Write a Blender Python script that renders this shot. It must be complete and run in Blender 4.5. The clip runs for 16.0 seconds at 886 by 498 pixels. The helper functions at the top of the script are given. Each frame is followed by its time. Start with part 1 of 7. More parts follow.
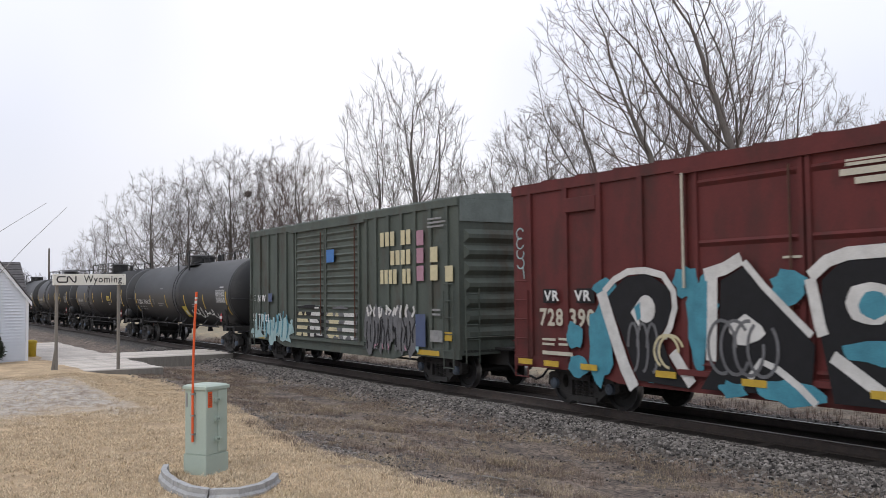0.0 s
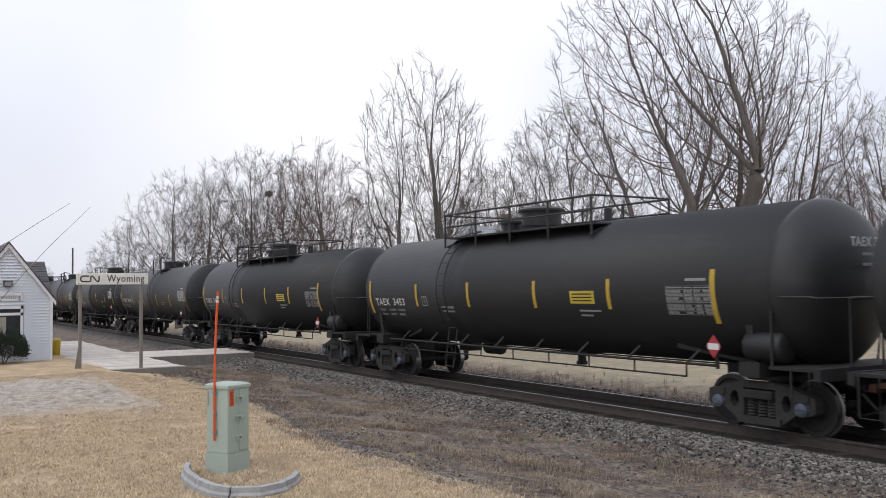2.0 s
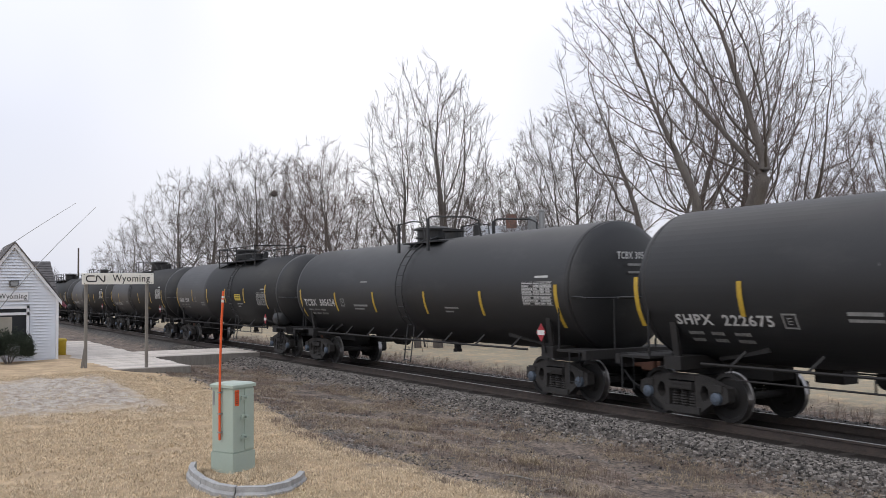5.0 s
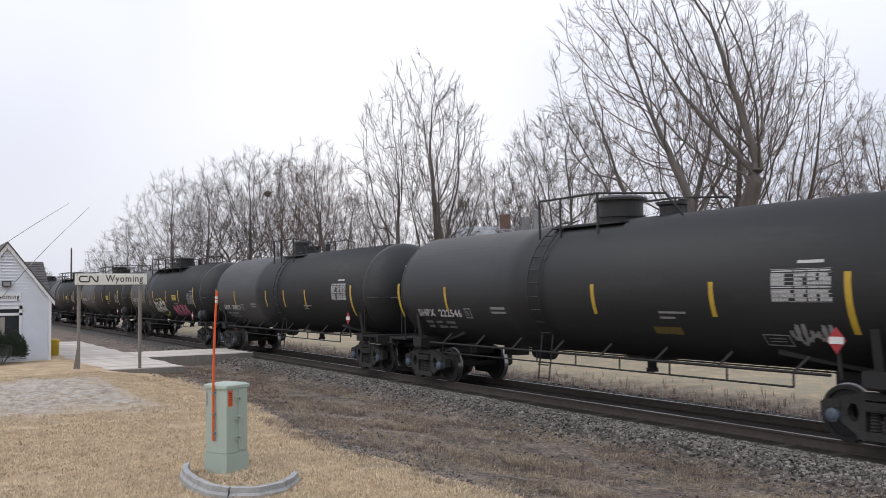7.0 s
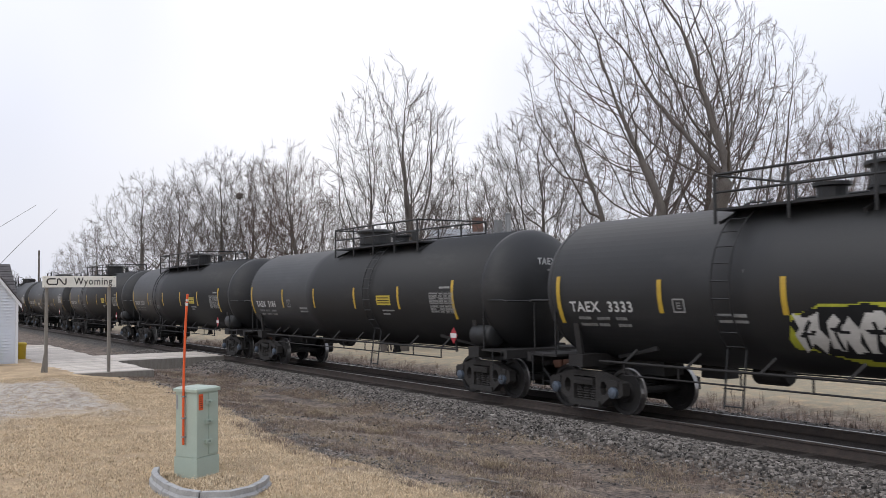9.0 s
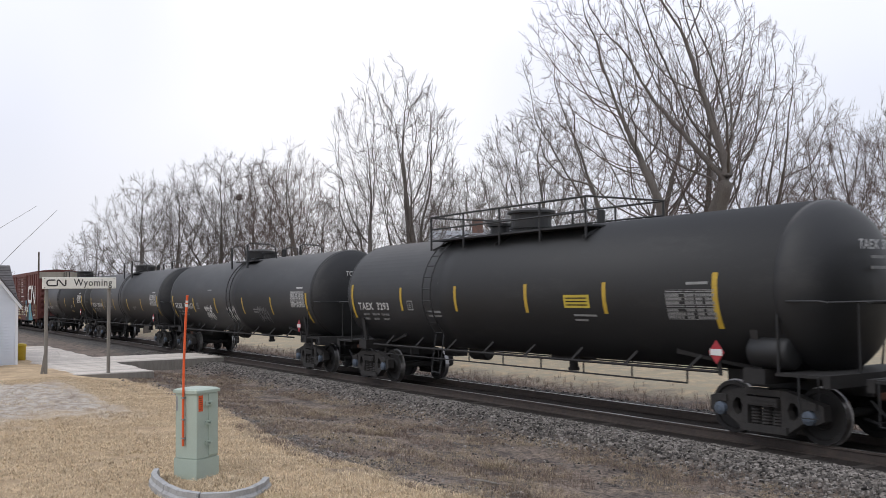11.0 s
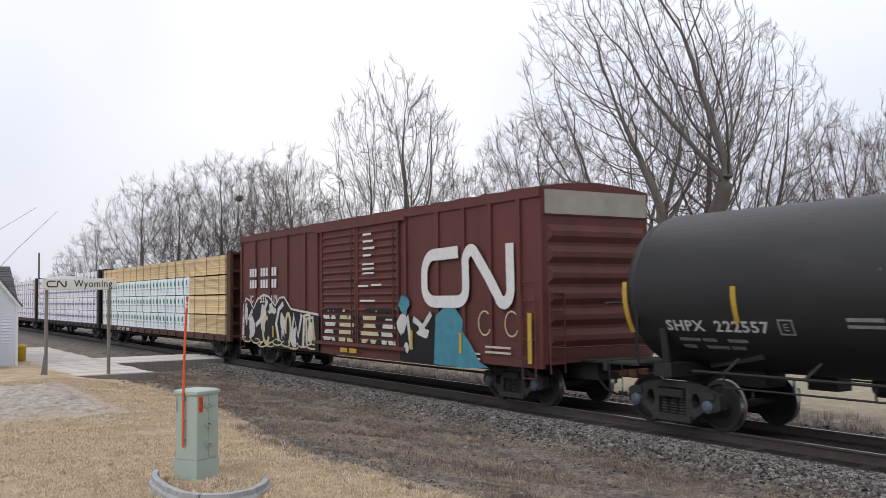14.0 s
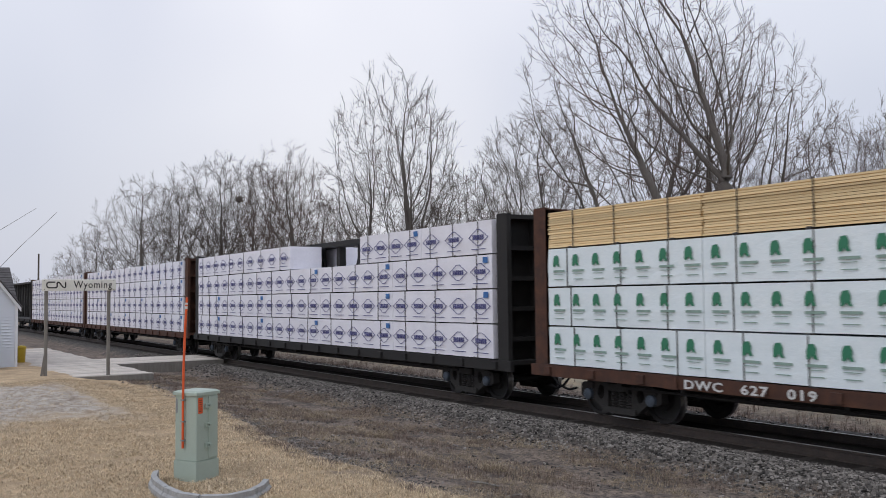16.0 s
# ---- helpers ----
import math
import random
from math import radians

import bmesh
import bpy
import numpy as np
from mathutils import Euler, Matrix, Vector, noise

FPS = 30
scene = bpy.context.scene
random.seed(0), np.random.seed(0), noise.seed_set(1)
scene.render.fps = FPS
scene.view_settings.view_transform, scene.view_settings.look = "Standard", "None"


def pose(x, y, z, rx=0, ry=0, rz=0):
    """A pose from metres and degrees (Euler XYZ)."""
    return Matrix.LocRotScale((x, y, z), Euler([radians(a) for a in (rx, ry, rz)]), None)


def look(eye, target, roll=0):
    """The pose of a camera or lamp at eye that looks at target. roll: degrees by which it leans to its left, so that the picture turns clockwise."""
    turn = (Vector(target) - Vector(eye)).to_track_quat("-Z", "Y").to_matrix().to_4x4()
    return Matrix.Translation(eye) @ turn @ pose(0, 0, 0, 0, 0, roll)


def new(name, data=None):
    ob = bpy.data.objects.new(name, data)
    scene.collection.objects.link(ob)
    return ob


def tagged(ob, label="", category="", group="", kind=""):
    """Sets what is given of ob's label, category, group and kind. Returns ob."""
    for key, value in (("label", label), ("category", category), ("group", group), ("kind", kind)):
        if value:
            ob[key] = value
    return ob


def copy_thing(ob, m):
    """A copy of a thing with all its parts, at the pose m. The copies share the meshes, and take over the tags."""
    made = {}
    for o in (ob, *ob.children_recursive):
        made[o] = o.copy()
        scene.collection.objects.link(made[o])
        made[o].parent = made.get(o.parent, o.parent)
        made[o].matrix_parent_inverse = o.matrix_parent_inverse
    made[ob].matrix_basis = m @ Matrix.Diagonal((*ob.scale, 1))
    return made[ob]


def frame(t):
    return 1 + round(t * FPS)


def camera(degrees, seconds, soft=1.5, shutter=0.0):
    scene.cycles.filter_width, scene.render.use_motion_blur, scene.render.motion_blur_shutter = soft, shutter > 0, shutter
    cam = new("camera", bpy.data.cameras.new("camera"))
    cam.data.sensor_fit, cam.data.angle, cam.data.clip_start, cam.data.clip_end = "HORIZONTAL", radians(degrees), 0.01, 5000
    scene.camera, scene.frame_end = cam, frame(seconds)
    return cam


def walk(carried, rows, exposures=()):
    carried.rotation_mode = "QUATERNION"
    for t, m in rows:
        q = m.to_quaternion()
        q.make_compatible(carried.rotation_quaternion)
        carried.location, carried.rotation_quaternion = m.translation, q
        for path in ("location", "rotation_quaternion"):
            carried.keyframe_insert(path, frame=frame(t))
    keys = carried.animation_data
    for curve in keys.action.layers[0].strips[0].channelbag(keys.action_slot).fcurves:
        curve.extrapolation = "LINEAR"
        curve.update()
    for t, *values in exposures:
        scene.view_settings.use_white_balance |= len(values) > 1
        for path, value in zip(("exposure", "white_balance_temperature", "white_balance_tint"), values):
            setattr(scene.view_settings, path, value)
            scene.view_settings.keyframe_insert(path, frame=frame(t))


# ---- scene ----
# ---------------- camera: a tripod that pans a little ----------------
cam = camera(51.54, 16.0, 0.8, 0.07)
EYE = Vector((0.0, -13.94, 2.48))


def aim(pan, tilt):
    """Camera pose from the heading (degrees from -x towards +y) and the tilt."""
    p, t = radians(pan), radians(tilt)
    way = Vector((-math.cos(p) * math.cos(t), math.sin(p) * math.cos(t), math.sin(t)))
    return look(EYE, EYE + way, -0.66)


walk(cam, [(t, aim(p, k)) for t, p, k in (
    (0.0, 31.90, 2.68), (0.5, 31.46, 2.63), (1.0, 31.09, 2.61), (1.5, 30.84, 2.62), (2.0, 30.64, 2.65), (2.5, 30.50, 2.64),
    (3.0, 30.41, 2.65), (3.5, 30.37, 2.64), (4.0, 30.34, 2.63), (5.2, 30.33, 2.64), (6.5, 30.35, 2.67), (7.0, 30.71, 2.66),
    (7.5, 31.70, 2.65), (8.0, 32.43, 2.70), (8.5, 32.43, 2.77), (9.0, 32.43, 2.81), (10.2, 32.44, 2.86), (11.5, 32.44, 2.90),
    (12.0, 32.45, 2.89), (12.5, 32.46, 2.91), (13.0, 32.45, 2.92), (13.5, 32.44, 2.95), (14.0, 32.43, 2.96), (14.5, 32.46, 2.96),
    (15.0, 32.47, 2.97), (15.5, 32.45, 2.99), (16.0, 32.45, 3.02))],
    [(0.0, 0.0, 6500, 10), (14.8, 0.0, 6500, 10), (15.5, -0.16, 6400, 10), (16.0, -0.34, 6330, 10)])

# ---------------- overcast daylight ----------------
world = bpy.data.worlds.new("sky")
scene.world = world
world.use_nodes = True
wn, wl = world.node_tree.nodes, world.node_tree.links
sky = wn.new("ShaderNodeTexSky")
sky.sky_type, sky.sun_disc = "NISHITA", False
sky.sun_elevation, sky.sun_rotation = radians(38), radians(-65)
sky.dust_density, sky.air_density = 4.0, 1.2
dim = wn.new("ShaderNodeMix")
dim.data_type, dim.blend_type, dim.inputs[0].default_value = "RGBA", "MULTIPLY", 1.0
dim.inputs[7].default_value = (0.09, 0.09, 0.09, 1)
wl.new(sky.outputs[0], dim.inputs[6])
cloud = wn.new("ShaderNodeTexNoise")
cloud.inputs["Scale"].default_value, cloud.inputs["Detail"].default_value = 1.6, 3.0
ramp = wn.new("ShaderNodeValToRGB")
ramp.color_ramp.elements[0].position, ramp.color_ramp.elements[0].color = 0.32, (0.67, 0.72, 0.87, 1)
ramp.color_ramp.elements[1].position, ramp.color_ramp.elements[1].color = 0.68, (0.99, 1.01, 1.09, 1)
wl.new(cloud.outputs["Fac"], ramp.inputs[0])
cover = wn.new("ShaderNodeMix")
cover.data_type = "RGBA"
cover.inputs[0].default_value = 0.9
wl.new(dim.outputs[2], cover.inputs[6])
wl.new(ramp.outputs[0], cover.inputs[7])
# an overcast dome is about twice as bright overhead as at the horizon
sky_way, sky_xyz, dome = wn.new("ShaderNodeTexCoord"), wn.new("ShaderNodeSeparateXYZ"), wn.new("ShaderNodeMapRange")
wl.new(sky_way.outputs["Generated"], sky_xyz.inputs[0])
wl.new(sky_xyz.outputs[2], dome.inputs[0])
dome.inputs[1].default_value, dome.inputs[2].default_value = 0.0, 0.9
dome.inputs[3].default_value, dome.inputs[4].default_value = 0.97, 1.40
lit = wn.new("ShaderNodeVectorMath")
lit.operation = "SCALE"
wl.new(cover.outputs[2], lit.inputs[0])
wl.new(dome.outputs[0], lit.inputs["Scale"])
wl.new(lit.outputs[0], wn["Background"].inputs[0])
wn["Background"].inputs[1].default_value = 1.0

sun_data = bpy.data.lights.new("sun", "SUN")
sun_data.energy, sun_data.angle, sun_data.color = 0.9, radians(40), (1.0, 0.97, 0.93)
sun = new("sun", sun_data)
sun.matrix_world = look((8, -30, 36), (0, 0, 0))
scene.view_settings.exposure = 0.0


# ---------------- mesh helpers ----------------
def mesh_of(name, bm):
    me = bpy.data.meshes.new(name)
    bmesh.ops.recalc_face_normals(bm, faces=bm.faces)
    bm.to_mesh(me)
    bm.free()
    return me


def part(name, bm, material, parent, label="", smooth=False):
    me = bm if isinstance(bm, bpy.types.Mesh) else mesh_of(name, bm)
    if not me.materials:
        me.materials.append(material)
    if smooth:
        me.polygons.foreach_set("use_smooth", [True] * len(me.polygons))
    ob = new(name, me)
    ob.parent = parent
    if label:
        ob["label"] = label
    return ob


def thing(name, label, category, group="", kind="", at=None):
    ob = new(name)
    ob.empty_display_size = 0.2
    ob.matrix_basis = at or Matrix()
    return tagged(ob, label, category, group, kind)


def box(bm, x0, x1, y0, y1, z0, z1):
    v = [bm.verts.new((x, y, z)) for x in (x0, x1) for y in (y0, y1) for z in (z0, z1)]
    for f in ((0, 1, 3, 2), (4, 6, 7, 5), (0, 4, 5, 1), (2, 3, 7, 6), (0, 2, 6, 4), (1, 5, 7, 3)):
        bm.faces.new([v[i] for i in f])


def bevelled(bm, w=0.01, seg=1):
    bmesh.ops.recalc_face_normals(bm, faces=bm.faces)
    bmesh.ops.bevel(bm, geom=list(bm.edges), offset=w, segments=seg, affect="EDGES", profile=0.5)
    return bm


def side_axes(d):
    d = d.normalized()
    a = d.cross(Vector((0, 0, 1)) if abs(d.z) < 0.95 else Vector((1, 0, 0))).normalized()
    return a, d.cross(a).normalized()


def pipe(bm, pts, r, n=6, r2=None, cap=True):
    """A round bar through pts, tapering from r to r2."""
    pts = [Vector(p) for p in pts]
    rings = []
    for i, p in enumerate(pts):
        d = pts[min(i + 1, len(pts) - 1)] - pts[max(i - 1, 0)]
        a, b = side_axes(d)
        rr = r if r2 is None else r + (r2 - r) * i / (len(pts) - 1)
        rings.append([bm.verts.new(p + (a * math.cos(2 * math.pi * k / n) + b * math.sin(2 * math.pi * k / n)) * rr) for k in range(n)])
    for u, v in zip(rings, rings[1:]):
        for k in range(n):
            bm.faces.new((u[k], u[(k + 1) % n], v[(k + 1) % n], v[k]))
    if cap:
        bm.faces.new(rings[0][::-1])
        bm.faces.new(rings[-1])


def beam(bm, p, q, w, h):
    """A square bar from p to q, w wide sideways (y) and h deep."""
    p, q = Vector(p), Vector(q)
    d = (q - p).normalized()
    s = Vector((0, 1, 0)) if abs(d.y) < 0.9 else Vector((1, 0, 0))
    u = d.cross(s).normalized()
    s = u.cross(d).normalized()
    c = [[bm.verts.new(e + s * (w / 2 * i) + u * (h / 2 * j)) for i, j in ((-1, -1), (1, -1), (1, 1), (-1, 1))] for e in (p, q)]
    for k in range(4):
        bm.faces.new((c[0][k], c[0][(k + 1) % 4], c[1][(k + 1) % 4], c[1][k]))
    bm.faces.new(c[0][::-1])
    bm.faces.new(c[1])


def lathe(bm, prof, n=24, axis="x", at=(0, 0, 0), a0=0.0, a1=2 * math.pi):
    """Turns prof, pairs of (along, radius), about an axis through at."""
    closed = a1 - a0 > 6.28
    at = Vector(at)
    rings = []
    for s, r in prof:
        ring = []
        for k in range(n if closed else n + 1):
            a = a0 + (a1 - a0) * k / n
            c, d = r * math.cos(a), r * math.sin(a)
            ring.append(bm.verts.new(at + Vector({"x": (s, c, d), "y": (c, s, d), "z": (c, d, s)}[axis])))
        rings.append(ring)
    for u, v in zip(rings, rings[1:]):
        for k in range(n if closed else n):
            bm.faces.new((u[k], u[(k + 1) % len(u)], v[(k + 1) % len(v)], v[k]))
    for ring, (s, r) in ((rings[0], prof[0]), (rings[-1], prof[-1])):
        if closed and r > 1e-4:
            bm.faces.new(ring)
    return rings


def plate(bm, pts, axis="y", at=0.0, thick=0.004):
    """A thin plate with the outline pts, in the plane across axis; its outer face is at `at` on the low side."""
    def put(a, b, d):
        return {"y": (a, d, b), "x": (d, a, b), "z": (a, b, d)}[axis]
    f = [bm.verts.new(put(a, b, at)) for a, b in pts]
    g = [bm.verts.new(put(a, b, at + thick)) for a, b in pts]
    bm.faces.new(f)
    bm.faces.new(g[::-1])
    for i in range(len(pts)):
        j = (i + 1) % len(pts)
        bm.faces.new((f[i], g[i], g[j], f[j]))


def ribbon(bm, pts, w, at, thick=0.003):
    """A painted stroke of width w through pts in an x-z plane at y = at."""
    P = [Vector((a, b)) for a, b in pts]
    left, right = [], []
    for i, p in enumerate(P):
        d = (P[min(i + 1, len(P) - 1)] - P[max(i - 1, 0)]).normalized()
        nrm = Vector((-d.y, d.x)) * w / 2
        left.append(p + nrm)
        right.append(p - nrm)
    for i in range(len(P) - 1):
        plate(bm, [tuple(q) for q in (left[i], left[i + 1], right[i + 1], right[i])], "y", at, thick)


def letters(text, size, x=0.0, z=0.0, at=-1.6, squeeze=1.0, align="LEFT", long=0.0, bold=0.026):
    """Flat lettering in the x-z plane at y = at, with Blender's own font."""
    cu = bpy.data.curves.new("lettering", "FONT")
    cu.body, cu.size, cu.extrude, cu.align_x = text, size, 0.0, align
    cu.resolution_u = 2
    cu.offset = bold * size
    cu.space_character = 1.12
    ob = bpy.data.objects.new("lettering", cu)
    me = bpy.data.meshes.new_from_object(ob)
    bpy.data.objects.remove(ob)
    if long:
        squeeze = long / max(v.co.x for v in me.vertices)
    for v in me.vertices:
        a, b = v.co.x * squeeze, v.co.y
        v.co = (x + a, at, z + b)
    return me


def bent_round(me, radius, zc, lift=0.005):
    """Lays a flat mesh on the flank of a lying cylinder."""
    for v in me.vertices:
        a = (v.co.z - zc) / radius
        v.co.y, v.co.z = -(radius + lift) * math.cos(a), zc + (radius + lift) * math.sin(a)
    return me


# ---------------- materials ----------------
def mat(name, base, dark=None, rough=0.6, metal=0.0, scale=6.0, fine=60.0, bump=0.15, spread=(0.35, 0.65), stain=None, stain_at=(0.55, 0.75),
        stain_scale=1.5, stretch=(1, 1, 1), vary=0.0, rough2=None, dist=0.01, gloss=0.5):
    """Two tones mixed by coarse and fine noise, an optional stain layer, and a fine relief."""
    m = bpy.data.materials.new(name)
    m.use_nodes = True
    nt = m.node_tree
    N, L = nt.nodes, nt.links
    bs = N["Principled BSDF"]
    tc, mp = N.new("ShaderNodeTexCoord"), N.new("ShaderNodeMapping")
    mp.inputs["Scale"].default_value = stretch
    L.new(tc.outputs["Object"], mp.inputs[0])

    def tex(s, detail, rough_=0.6):
        t = N.new("ShaderNodeTexNoise")
        t.inputs["Scale"].default_value, t.inputs["Detail"].default_value, t.inputs["Roughness"].default_value = s, detail, rough_
        L.new(mp.outputs[0], t.inputs[0])
        return t

    coarse, grain = tex(scale, 6), tex(fine, 3)
    add = N.new("ShaderNodeMix")
    add.inputs[0].default_value = 0.4
    L.new(coarse.outputs[0], add.inputs[2])
    L.new(grain.outputs[0], add.inputs[3])
    rp = N.new("ShaderNodeMapRange")
    rp.inputs[1].default_value, rp.inputs[2].default_value = spread
    L.new(add.outputs[0], rp.inputs[0])
    mix = N.new("ShaderNodeMix")
    mix.data_type = "RGBA"
    dark = dark or tuple(c * 0.7 for c in base)
    base, dark = tuple(c * 0.89 for c in base), tuple(c * 0.89 for c in dark)
    mix.inputs[6].default_value, mix.inputs[7].default_value = (*dark, 1), (*base, 1)
    L.new(rp.outputs[0], mix.inputs[0])
    out = mix.outputs[2]
    if stain:
        st = tex(stain_scale, 8, 0.7)
        sr = N.new("ShaderNodeMapRange")
        sr.inputs[1].default_value, sr.inputs[2].default_value = stain_at
        L.new(st.outputs[0], sr.inputs[0])
        m2 = N.new("ShaderNodeMix")
        m2.data_type = "RGBA"
        m2.inputs[7].default_value = (*stain, 1)
        L.new(sr.outputs[0], m2.inputs[0])
        L.new(out, m2.inputs[6])
        out = m2.outputs[2]
    if vary:
        oi, hs = N.new("ShaderNodeObjectInfo"), N.new("ShaderNodeHueSaturation")
        vr = N.new("ShaderNodeMapRange")
        vr.inputs[3].default_value, vr.inputs[4].default_value = 1 - vary, 1 + vary
        L.new(oi.outputs["Random"], vr.inputs[0])
        L.new(vr.outputs[0], hs.inputs["Value"])
        L.new(out, hs.inputs["Color"])
        out = hs.outputs[0]
    L.new(out, bs.inputs["Base Color"])
    rr = N.new("ShaderNodeMapRange")
    rr.inputs[3].default_value, rr.inputs[4].default_value = rough, rough2 if rough2 is not None else min(1, rough + 0.15)
    L.new(coarse.outputs[0], rr.inputs[0])
    L.new(rr.outputs[0], bs.inputs["Roughness"])
    bs.inputs["Metallic"].default_value = metal
    bs.inputs["Specular IOR Level"].default_value = gloss
    if bump:
        bp = N.new("ShaderNodeBump")
        bp.inputs["Strength"].default_value, bp.inputs["Distance"].default_value = bump, dist
        L.new(add.outputs[0], bp.inputs["Height"])
        L.new(bp.outputs[0], bs.inputs["Normal"])
    return m


